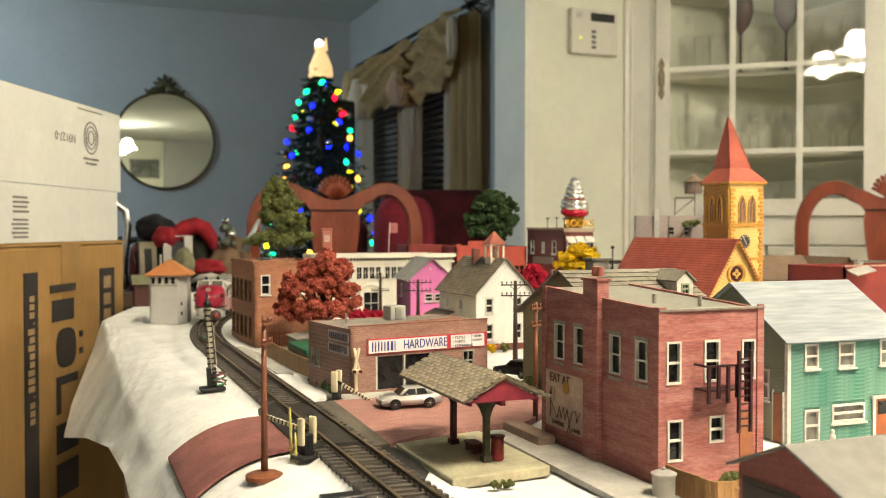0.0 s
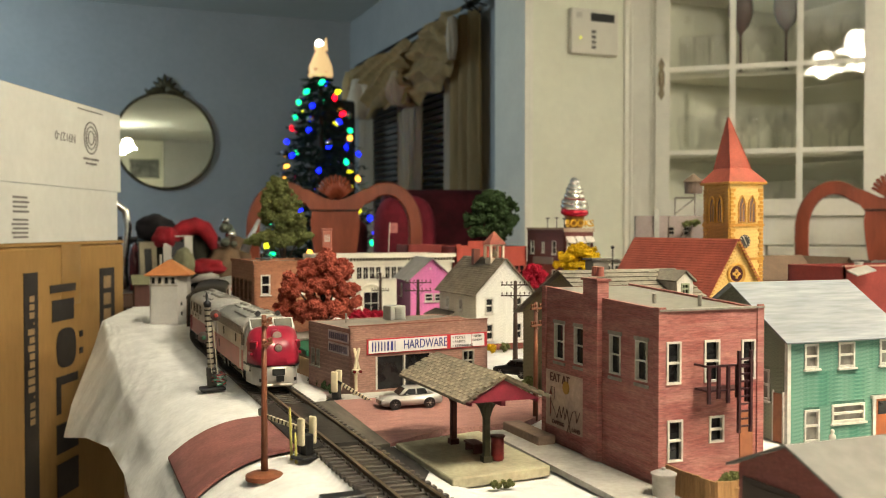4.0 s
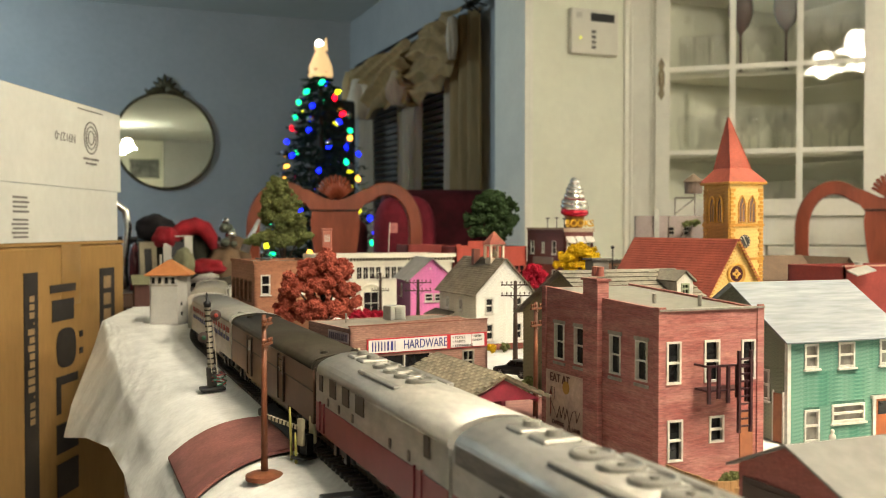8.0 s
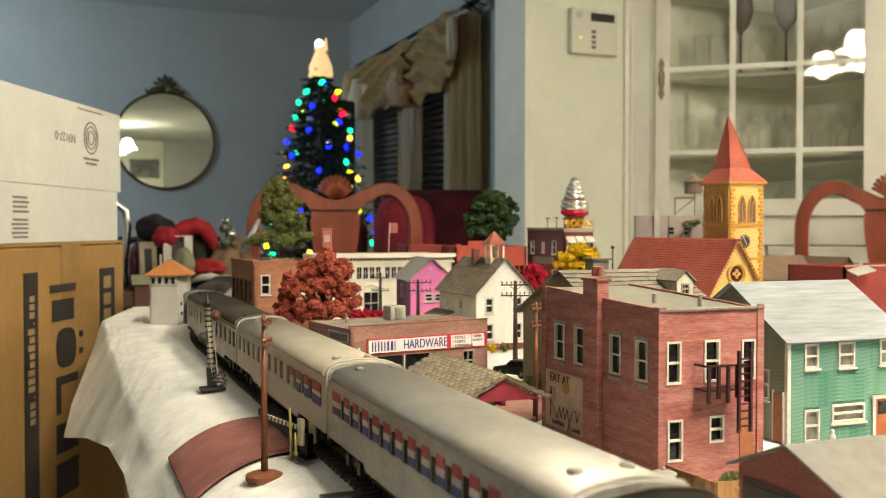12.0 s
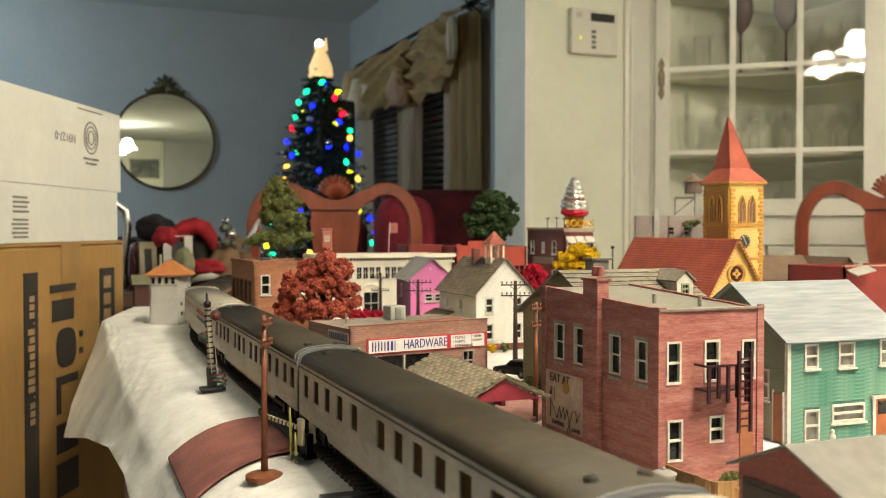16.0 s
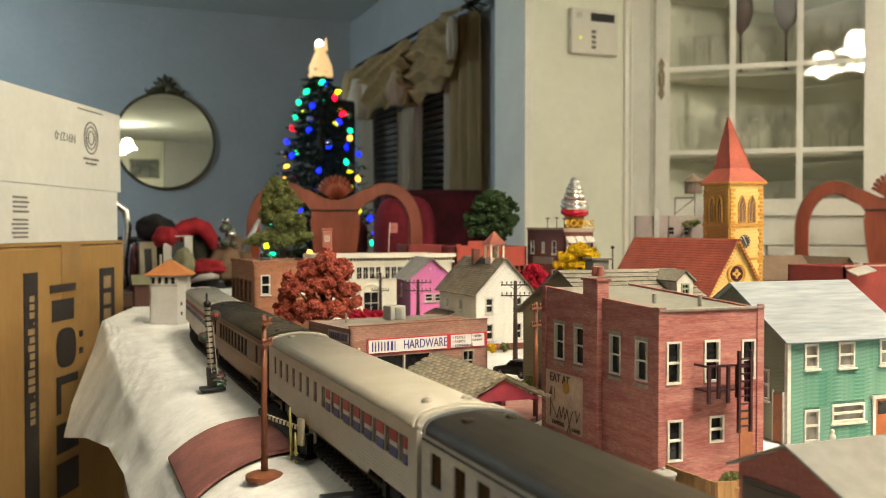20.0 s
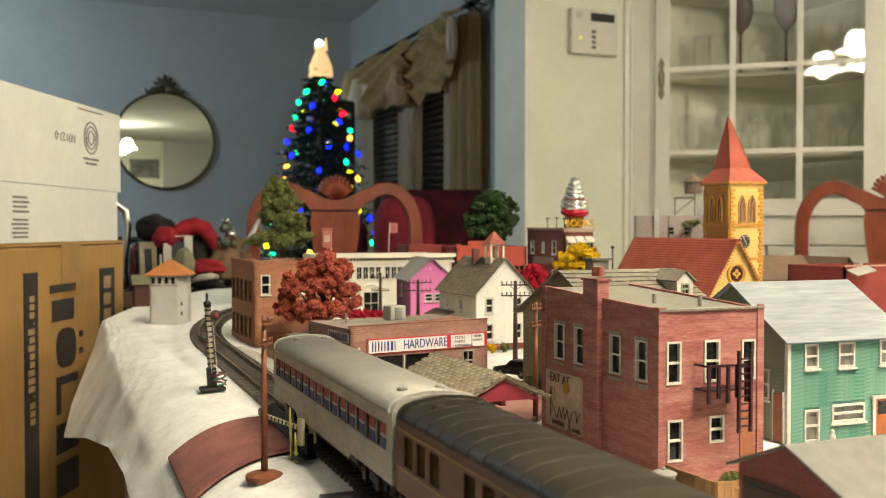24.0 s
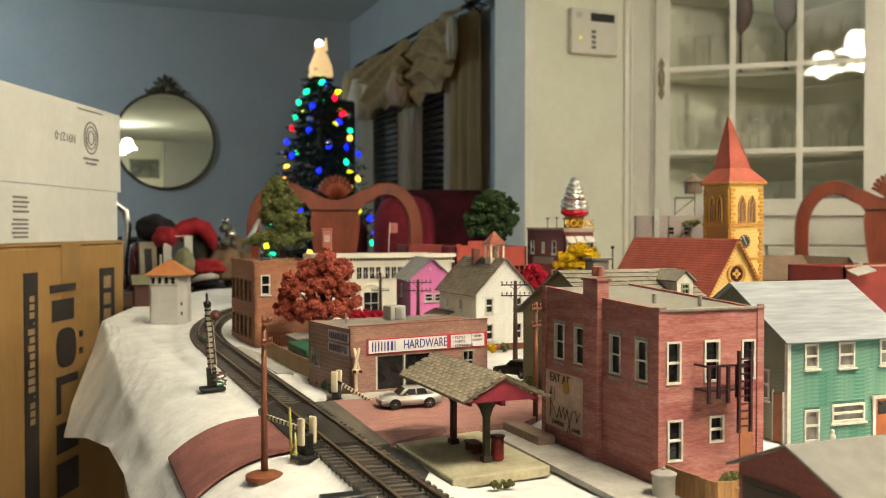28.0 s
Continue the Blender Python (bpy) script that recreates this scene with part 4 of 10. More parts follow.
def path(s):
    """Place and heading (degrees from +x) of the track at s."""
    if s >= 0:
        if s < 1.01:
            return TX, Y0 - s, -90.0
        s -= 1.01
        ye = Y0 - 1.01
        if s < R2 * math.pi / 2:
            a = math.pi + s / R2
            return TX + R2 + R2 * math.cos(a), ye + R2 * math.sin(a), math.degrees(a) + 90 - 360
        s -= R2 * math.pi / 2
        if s < 0.38:
            return TX + R2 + s, ye - R2, 0.0
        s -= 0.38
        if s < R2 * math.pi / 2:
            a = 1.5 * math.pi + s / R2
            return TX + R2 + 0.38 + R2 * math.cos(a), ye + R2 * math.sin(a), math.degrees(a) + 90 - 360
        s -= R2 * math.pi / 2
        return TX + 2 * R2 + 0.38, ye + s, 90.0
    u = -s
    if u < A1:
        a = math.pi - u / R1
        return TX + R1 + R1 * math.cos(a), Y0 + R1 * math.sin(a), math.degrees(a) + 90 - 360
    u -= A1
    px, py = TX + R1 + R1 * math.cos(math.pi * 5 / 6), Y0 + R1 * math.sin(math.pi * 5 / 6)
    cx, cy = px + R2 * math.cos(radians(-30)), py + R2 * math.sin(radians(-30))
    if u < A2:
        a = math.pi * 5 / 6 - u / R2
        return cx + R2 * math.cos(a), cy + R2 * math.sin(a), math.degrees(a) + 90 - 360
    u -= A2
    if u < 0.3264:
        return cx + u, cy + R2, -180.0
    u -= 0.3264
    if u < R2 * math.pi / 2:
        a = math.pi / 2 - u / R2
        return cx + 0.3264 + R2 * math.cos(a), cy + R2 * math.sin(a), math.degrees(a) + 90 - 360
    u -= R2 * math.pi / 2
    return cx + 0.3264 + R2, cy - u, -270.0


RAILZ = 0.7565


def track():
    t = thing("model_track", pose(0, 0, 0), "model railway track with dark ties and grey rails", "track")
    RAIL = mat("rail_metal", (0.21, 0.16, 0.095), 0.38, 0.7, var=0.3, scale=40)
    TIE = mat("tie_plastic", (0.046, 0.038, 0.030), 0.6, var=0.35, scale=200, rnd=0.25, fine=0.1)
    for side in (-1, 1):
        bm = bmesh.new()
        rows = []
        s = -2.63
        while s < 3.665:
            x, y, h = path(s)
            nx, ny = -math.sin(radians(h)), math.cos(radians(h))
            row = []
            for off, z in ((-0.0009, 0.7540), (-0.0005, 0.7543), (-0.0005, RAILZ - 0.0008), (-0.0008, RAILZ), (0.0008, RAILZ), (0.0005, RAILZ - 0.0008), (0.0005, 0.7543), (0.0009, 0.7540)):
                o = (0.0087 if side > 0 else -0.0066) + off
                row.append(bm.verts.new((x + nx * o, y + ny * o, z)))
            rows.append(row)
            s += 0.02
        for a, b in zip(rows, rows[1:]):
            for i in range(7):
                bm.faces.new((a[i], a[i + 1], b[i + 1], b[i]))
        part("rail", bm, RAIL, t)
    bm = bmesh.new()
    for w0, z0 in ((0.0118, 0.7524),):
        rows = []
        s = -2.63
        while s < 3.665:
            x, y, h = path(s)
            nx, ny = -math.sin(radians(h)), math.cos(radians(h))
            rows.append([bm.verts.new((x + nx * o, y + ny * o, z)) for o, z in ((-w0 - 0.001, 0.7490), (-w0, z0), (w0, z0), (w0 + 0.001, 0.7490))])
            s += 0.02
        for a, b in zip(rows, rows[1:]):
            for i in range(3):
                bm.faces.new((a[i], a[i + 1], b[i + 1], b[i]))
    part("roadbed", bm, mat("roadbed_grey", (0.045, 0.038, 0.031), 0.9, var=0.3, scale=120, bump=0.4, fine=0.2), t)
    bm = bmesh.new()
    bbox(bm, -0.0155, 0.0155, -0.00145, 0.00145, 0, 0.0024, 0.0003, seg=1)
    for k in (-1, 1):
        for j in (-1, 1):
            box(bm, k * 0.0077 + 0.001 + j * 0.0016 - 0.0006, k * 0.0077 + 0.001 + j * 0.0016 + 0.0006, -0.001, 0.001, 0.0024, 0.0034)
    tie = part("tie", bm, TIE, t)
    s, first = -0.52, True
    while s < 1.14:
        x, y, h = path(s)
        m = pose(x, y, 0.7517, 0, 0, h + 90)
        if first:
            tie.matrix_basis, first = m, False
        else:
            again(tie, m)
        s += 0.0066
    bm = bmesh.new()
    for a, b in ((-2.63, -0.53), (1.15, 3.665)):
        s = a
        while s < b:
            x, y, h = path(s)
            box(bm, -0.0155, 0.0155, -0.00145, 0.00145, 0, 0.0024, pose(x, y, 0.7517, 0, 0, h + 90))
            s += 0.0066
    tagged(part("far_ties", bm, TIE, t), kind="stuff")


track()

ASPH = mat("crossing_asphalt", (0.024, 0.021, 0.017), 0.5, var=0.3, scale=60, fine=0.15, bump=0.3)
PINK_ROAD = mat("pink_brick_paper_road", (0.30, 0.150, 0.125), 0.9, var=0.16, scale=90, fine=0.22, bump=0.4, stretch=(1, 2.5, 1))
RED_ROAD = mat("red_brick_paper_road", (0.185, 0.070, 0.060), 0.9, var=0.2, scale=70, fine=0.18, bump=0.3)


def streets():
    # brick-red paper street that hangs over the table edge
    bm = bmesh.new()
    rows = []
    for k in range(21):
        u = k / 20
        x = 0.106 - 0.054 * u
        z = 0.7520 - 0.0248 * (max(0.0, 0.105 - x) / 0.058) ** 2.45
        rows.append([(x, 0.452 - 0.006 * u, z), (x, 0.535 + 0.006 * u, z)])
    for a, b in zip(rows, rows[1:]):
        q = [Vector(a[0]), Vector(a[1]), Vector(b[1]), Vector(b[0])]
        lo = [bm.verts.new(v - Vector((0, 0, 0.0016))) for v in q]
        hi = [bm.verts.new(v) for v in q]
        bm.faces.new(hi)
        bm.faces.new(lo[::-1])
        for i in range(4):
            bm.faces.new((lo[i], lo[(i + 1) % 4], hi[(i + 1) % 4], hi[i]))
    bmesh.ops.remove_doubles(bm, verts=bm.verts, dist=1e-5)
    tagged(link("road_ramp", bm, RED_ROAD), "brick-red card street bending down over the table edge", "road", kind="structure")
    bm = bmesh.new()
    prism(bm, [(0.1465, 0.4390), (0.182, 0.4600), (0.232, 0.4620), (0.275, 0.500), (0.275, 0.562), (0.1515, 0.562)], 0.7495, 0.7530, "z")
    tagged(link("road", bm, PINK_ROAD), "pale red card street before the hardware store", "road", kind="structure")
    t = thing("grade_crossing", pose(0, 0, 0), "dark grey plastic road crossing between the rails", "crossing")
    bm = bmesh.new()
    box(bm, TX - 0.0068, TX + 0.0068, 0.437, 0.540, 0.7538, 0.7560)
    prism(bm, [(TX - 0.0068, 0.540), (TX + 0.0068, 0.540), (TX + 0.0055, 0.548), (TX - 0.0055, 0.548)], 0.7538, 0.7556, "z")
    part("centre_panel", bm, ASPH, t)
    bm = bmesh.new()
    prism(bm, [(0.104, 0.7530), (0.113, 0.7558), (0.113, 0.7500), (0.104, 0.7495)], 0.437, 0.553, "y")
    part("side_panel", bm, ASPH, t)
    bm = bmesh.new()
    prism(bm, [(0.134, 0.437), (0.1462, 0.437), (0.1512, 0.560), (0.134, 0.560)], 0.7497, 0.7534, "z")
    part("side_panel", bm, mat("weathered_plank", (0.075, 0.066, 0.050), 0.85, var=0.35, scale=60, stretch=(6, 0.6, 1), fine=0.15), t, "grey weathered crossing planks")
    bm = bmesh.new()
    prism(bm, [(0.1395, 0.372), (0.1470, 0.386), (0.1480, 0.4365), (0.1395, 0.4365)], 0.7490, 0.7520, "z")
    part("pad", bm, mat("black_card_pad", (0.030, 0.027, 0.023), 0.8, var=0.3, scale=50, fine=0.15), t, "dark card pad beside the rails")
    # grey pavement round the brick store
    PAVE = mat("grey_card_pavement", (0.36, 0.35, 0.31), 0.85, var=0.2, scale=35, fine=0.1)
    bm = bmesh.new()
    prism(bm, [(0.200, 0.300), (0.2245, 0.300), (0.2245, 0.4515), (0.2035, 0.4515)], 0.7495, 0.7522, "z")
    prism(bm, [(0.153, 0.563), (0.27, 0.563), (0.27, 0.584), (0.153, 0.584)], 0.7495, 0.7526, "z")
    tagged(link("pavement", bm, PAVE), "grey card pavement beside the brick buildings", "pavement", kind="structure")
    bm = bmesh.new()
    prism(bm, [(0.1435, 0.69), (0.156, 0.69), (0.150, 0.86), (0.140, 0.86)], 0.7495, 0.7522, "z")
    tagged(link("path", bm, PAVE), "narrow grey card path along the track", "pavement", kind="structure")


streets()


# ---- the town ----
def station_shelter():
    t = thing("station_shelter", pose(0.153, 0.362, 0.7495), "open station shelter with grey shingle roof on a platform", "shelter")
    CON = mat("platform_concrete", (0.33, 0.31, 0.21), 0.85, var=0.2, scale=50, fine=0.1, bump=0.2)
    bm = bmesh.new()
    prism(bm, [(-0.0045, 0.0005), (0.0440, 0.0055), (0.0445, 0.0840), (-0.0050, 0.0720)], 0, 0.0046, "z")
    bmesh.ops.bevel(bm, geom=bm.edges[:], offset=0.0005, segments=1, affect="EDGES")
    part("platform", bm, CON, t)
    RED = mat("dark_red_paint", (0.20, 0.012, 0.028), 0.55, var=0.2, scale=120, fine=0.1)
    OLIVE = mat("dark_olive_paint", (0.05, 0.045, 0.02), 0.6, var=0.3, scale=200)
    for y, material in ((0.0225, OLIVE), (0.0610, mat("dark_red_post", (0.085, 0.02, 0.015), 0.6, var=0.2, scale=200))):
        bm = bmesh.new()
        bbox(bm, 0.0194, 0.0222, y - 0.0014, y + 0.0014, 0.0046, 0.0342, 0.0003, seg=1)
        box(bm, 0.0187, 0.0229, y - 0.0021, y + 0.0021, 0.0046, 0.0072)
        for s in (-1, 1):
            prism(bm, [(0.0208 + s * 0.0012, 0.0235), (0.0208 + s * 0.0030, 0.0285), (0.0208 + s * 0.0070, 0.0335), (0.0208 + s * 0.0012, 0.0335)], y - 0.0008, y + 0.0008)
        part("post", bm, material, t)
    # gabled roof: ridge along y
    x0, x1, xm, y0, y1, ze, zr = 0.0006, 0.0410, 0.0200, 0.0010, 0.0820, 0.0352, 0.0450
    ROOF = mat("grey_wood_shingle", (0.185, 0.158, 0.110), 0.9, var=0.35, scale=160, rnd=0.26, fine=0.25)
    for side, (ea, eb) in enumerate(((x0, xm), (x1, xm))):
        bm = bmesh.new()
        slab_roof(bm, [(ea, y0, ze), (ea, y1, ze), (eb, y1, zr), (eb, y0, zr)] if side == 1 else [(ea, y1, ze), (ea, y0, ze), (eb, y0, zr), (eb, y1, zr)], 0.0010)
        part("roof_board", bm, ROOF, t)
    sh = None
    rng = random.Random(8)
    for side in (0, 1):
        e = Vector((x0 if side == 0 else x1, 0, ze))
        r = Vector((xm, 0, zr))
        d = (r - e).normalized()
        up = Vector((-d.z, 0, d.x)) if side == 0 else Vector((d.z, 0, -d.x))
        rows, cols = 11, 14
        for k in range(rows):
            for j in range(cols):
                yy = y0 + (y1 - y0) * (j + 0.5 + (0.2 if k % 2 else -0.2)) / cols
                p = e + (r - e) * (k / rows) + up * 0.0014
                ang = math.degrees(math.atan2(zr - ze, xm - x0))
                m = Matrix.Translation((p.x, yy, p.z)) @ (pose(0, 0, 0, 0, 0, 180) if side else Matrix.Identity(4)) @ pose(0, 0, 0, 0, -ang + rng.uniform(2, 4.5), rng.uniform(-0.8, 0.8))
                if sh is None:
                    bm = bmesh.new()
                    box(bm, 0, 0.0029, -0.0029, 0.0029, -0.0002, 0.0003)
                    sh = part("shingle", bm, ROOF, t)
                    sh.matrix_basis = m
                else:
                    again(sh, m)
    for y in (y0 + 0.002, y1 - 0.002):
        bm = bmesh.new()
        prism(bm, [(x0 + 0.004, ze), (x1 - 0.004, ze), (xm, zr - 0.0008)], y - 0.0006, y + 0.0006)
        part("gable_board", bm, RED, t, "dark red gable board")
    bm = bmesh.new()
    for x in (x0 + 0.004, x1 - 0.005):
        box(bm, x, x + 0.0012, y0 + 0.003, y1 - 0.003, ze - 0.0016, ze - 0.0002)
    box(bm, 0.0198, 0.0218, y0 + 0.004, y1 - 0.004, ze - 0.0026, ze - 0.0004)
    part("beam", bm, RED, t)
    # bench, barrel, bush
    b = thing("bench", pose(0.1765, 0.4040, 0.7542), "small dark red bench on the station platform", "bench")
    bm = bmesh.new()
    bbox(bm, -0.003, 0.003, -0.006, 0.006, 0.0036, 0.0046, 0.0002, seg=1)
    part("seat", bm, mat("dark_red_post", (0, 0, 0)), b)
    for y in (-0.005, 0.0042):
        bm = bmesh.new()
        box(bm, -0.0025, 0.0025, y, y + 0.0008, 0, 0.0036)
        part("leg", bm, mat("dark_red_post", (0, 0, 0)), b)
    c = thing("barrel", pose(0.1795, 0.3850, 0.7542), "dark red barrel standing on the station platform", "barrel")
    bm = bmesh.new()
    lathe(bm, [(0.0026, 0), (0.0030, 0.001), (0.0029, 0.003), (0.0031, 0.0034), (0.0029, 0.0038), (0.0029, 0.007), (0.0031, 0.0074), (0.0029, 0.0078), (0.0029, 0.0105)], 14)
    part("drum", bm, mat("barrel_red", (0.16, 0.015, 0.015), 0.5, var=0.2, scale=100), c, smooth=True)
    bm = bmesh.new()
    lathe(bm, [(0.0034, 0.0105), (0.0034, 0.0112)], 14)
    part("lid", bm, mat("dark_red_post", (0, 0, 0)), c)


station_shelter()


ICO_BM = bmesh.new()
bmesh.ops.create_icosphere(ICO_BM, subdivisions=1, radius=1.0)
ICO_V = [v.co.copy() for v in ICO_BM.verts]
ICO_F = [[v.index for v in f.verts] for f in ICO_BM.faces]
ICO_BM.free()
BALL_BM = bmesh.new()
bmesh.ops.create_icosphere(BALL_BM, subdivisions=3, radius=1.0)
BALL_V = [v.co.copy() for v in BALL_BM.verts]
BALL_F = [[v.index for v in f.verts] for f in BALL_BM.faces]
BALL_BM.free()


def foliage(bm, centre, radii, n, size, rng, seed_shape=1.0, hollow=0.62):
    """Torn foam: knobbly clumps round an uneven ellipsoid, each grown over with crumbs."""
    c = Vector(centre)
    for k in range(max(4, n)):
        d = Vector((rng.gauss(0, 1), rng.gauss(0, 1), rng.gauss(0.15, 1))).normalized()
        q = (hollow + (1 - hollow) * rng.random() ** 0.6) * (1 + 0.22 * noise.noise(d * 2.3 + Vector((seed_shape, 0, 0))))
        p = c + Vector((d.x * radii[0], d.y * radii[1], d.z * radii[2])) * q
        s = size * rng.uniform(0.65, 1.15)
        shift = Vector((rng.uniform(0, 50), seed_shape, k))
        vs = [bm.verts.new(p + v * s * (0.80 + 0.42 * noise.noise(v * 1.9 + shift) + 0.26 * noise.noise(v * 4.6 + shift))) for v in BALL_V]
        for f in BALL_F:
            bm.faces.new([vs[i] for i in f])
        for _ in range(26):
            o = Vector((rng.gauss(0, 1), rng.gauss(0, 1), rng.gauss(0.2, 1))).normalized()
            r = s * rng.uniform(0.13, 0.27)
            m = p + o * s * rng.uniform(0.72, 1.12)
            vs = [bm.verts.new(m + v * r * rng.uniform(0.65, 1.3)) for v in ICO_V]
            for f in ICO_F:
                bm.faces.new([vs[i] for i in f])


def model_tree(name, x, y, lobes, n, size, material, label, seed, trunk=0.0022, base=0.7495):
    """Lobes: sideways offset, height, width and height of each part of the crown."""
    rng = random.Random(seed)
    t = thing(name, pose(x, y, base), label, "model tree", "model trees")
    lobes = [(q[0] * 0.929, -q[0] * 0.37 + rng.uniform(-0.35, 0.35) * q[2], q[1], q[2], q[3]) for q in lobes]
    zc = sum(q[2] for q in lobes) / len(lobes)
    bm = bmesh.new()
    tube(bm, [(0, 0, -0.0005), (0.001, 0, zc * 0.4), (0, 0.001, zc * 0.8), (0, 0, zc * 1.1)], trunk, 7, [trunk * 1.4, trunk, trunk * 0.7, trunk * 0.3])
    for q in lobes:
        tube(bm, [(0, 0, zc * 0.45), (q[0] * 0.5, q[1] * 0.5, (zc * 0.5 + q[2]) / 2), (q[0], q[1], q[2])], trunk * 0.4, 5, [trunk * 0.5, trunk * 0.4, trunk * 0.2])
    part("trunk", bm, DARK_POLE, t)
    bm = bmesh.new()
    tot = sum(q[3] * q[4] for q in lobes)
    for i, q in enumerate(lobes):
        core = [bm.verts.new(Vector(q[:3]) + Vector((c.x * q[3], c.y * q[3], c.z * q[4])) * (0.58 + 0.25 * noise.noise(c * 3.1 + Vector((seed, i, 0))))) for c in BALL_V]
        for f in BALL_F:
            bm.faces.new([core[k] for k in f])
        foliage(bm, q[:3], (q[3] - size * 0.6, q[3] - size * 0.6, max(size * 0.5, q[4] - size * 0.6)), max(5, int(n * q[3] * q[4] / tot)), size, rng, seed + i)
    part("crown", bm, material, t)
    return t


GREEN1 = mat("dark_green_foam", (0.045, 0.075, 0.030), 0.95, var=0.28, scale=120, fine=0.22, bump=0.5, spec=0.1)
GREEN2 = mat("olive_foam", (0.118, 0.132, 0.045), 0.95, var=0.28, scale=120, fine=0.22, bump=0.5, spec=0.1)
RUST = mat("rust_foam", (0.31, 0.072, 0.046), 0.95, var=0.28, scale=120, fine=0.22, bump=0.5, spec=0.1)
CRIM = mat("crimson_foam", (0.33, 0.012, 0.030), 0.95, var=0.28, scale=120, fine=0.22, bump=0.5, spec=0.1)
YELL = mat("yellow_foam", (0.55, 0.36, 0.012), 0.95, var=0.28, scale=120, fine=0.22, bump=0.5, spec=0.1)


def utility_pole(x, y, top, material, arms, label, rz=0.0, r=0.0017, base_disc=False, lean=0.0):
    z0 = 0.7472 if base_disc else 0.7495
    h = top - z0
    t = thing("utility_pole", pose(x, y, z0, 0, lean, rz), label, "utility pole", "utility poles")
    bm = bmesh.new()
    lathe(bm, [(r * 1.25, 0.001), (r, h * 0.5), (r * 0.8, h)], 8)
    part("pole", bm, material, t, smooth=True)
    if base_disc:
        bm = bmesh.new()
        lathe(bm, [(0.0084, -0.0012), (0.0084, 0.0008), (0.0062, 0.0018), (0.0026, 0.0026)], 24)
        part("base", bm, material, t)
    for z, w in arms:
        bm = bmesh.new()
        box(bm, -w, w, -r * 1.5, -r * 0.7, h - z - 0.0005, h - z + 0.0005)
        for s in (-1, 1):
            tube(bm, [(s * w * 0.45, -r, h - z), (0, -r, h - z - w * 0.4)], 0.00022, 4)
        a = part("crossarm", bm, material, t)
        for k in (-0.92, -0.6, -0.3, 0.3, 0.6, 0.92):
            bm = bmesh.new()
            lathe(bm, [(0.0003, 0), (0.0004, 0.0008), (0.0006, 0.001), (0.0006, 0.0017), (0.0002, 0.0022)], 6, Matrix.Translation((k * w, -r * 1.1, h - z + 0.0006)))
            part("insulator", bm, material, a)
    return t


utility_pole(0.0822, 0.4227, 0.8195, BROWN_POLE, ((0.004, 0.0050), (0.013, 0.0055)), "brown plastic utility pole on a round base", rz=58, r=0.0014, base_disc=True)
utility_pole(0.3257, 0.6659, 0.8175, DARK_POLE, ((0.0032, 0.0115), (0.0115, 0.0115)), "dark brown utility pole beside the white house", rz=-20)
utility_pole(0.2445, 0.474, 0.8170, BROWN_POLE, ((0.0035, 0.0065), (0.0130, 0.0065)), "brown utility pole beside the brick diner", rz=28, r=0.0013)
utility_pole(0.320, 0.870, 0.8085, DARK_POLE, ((0.003, 0.0130), (0.011, 0.0130)), "dark utility pole before the pink house", rz=-20)
utility_pole(0.330, 1.02, 0.8085, DARK_POLE, ((0.006, 0.010), (0.020, 0.010)), "dark utility pole before the cream depot", rz=-20)


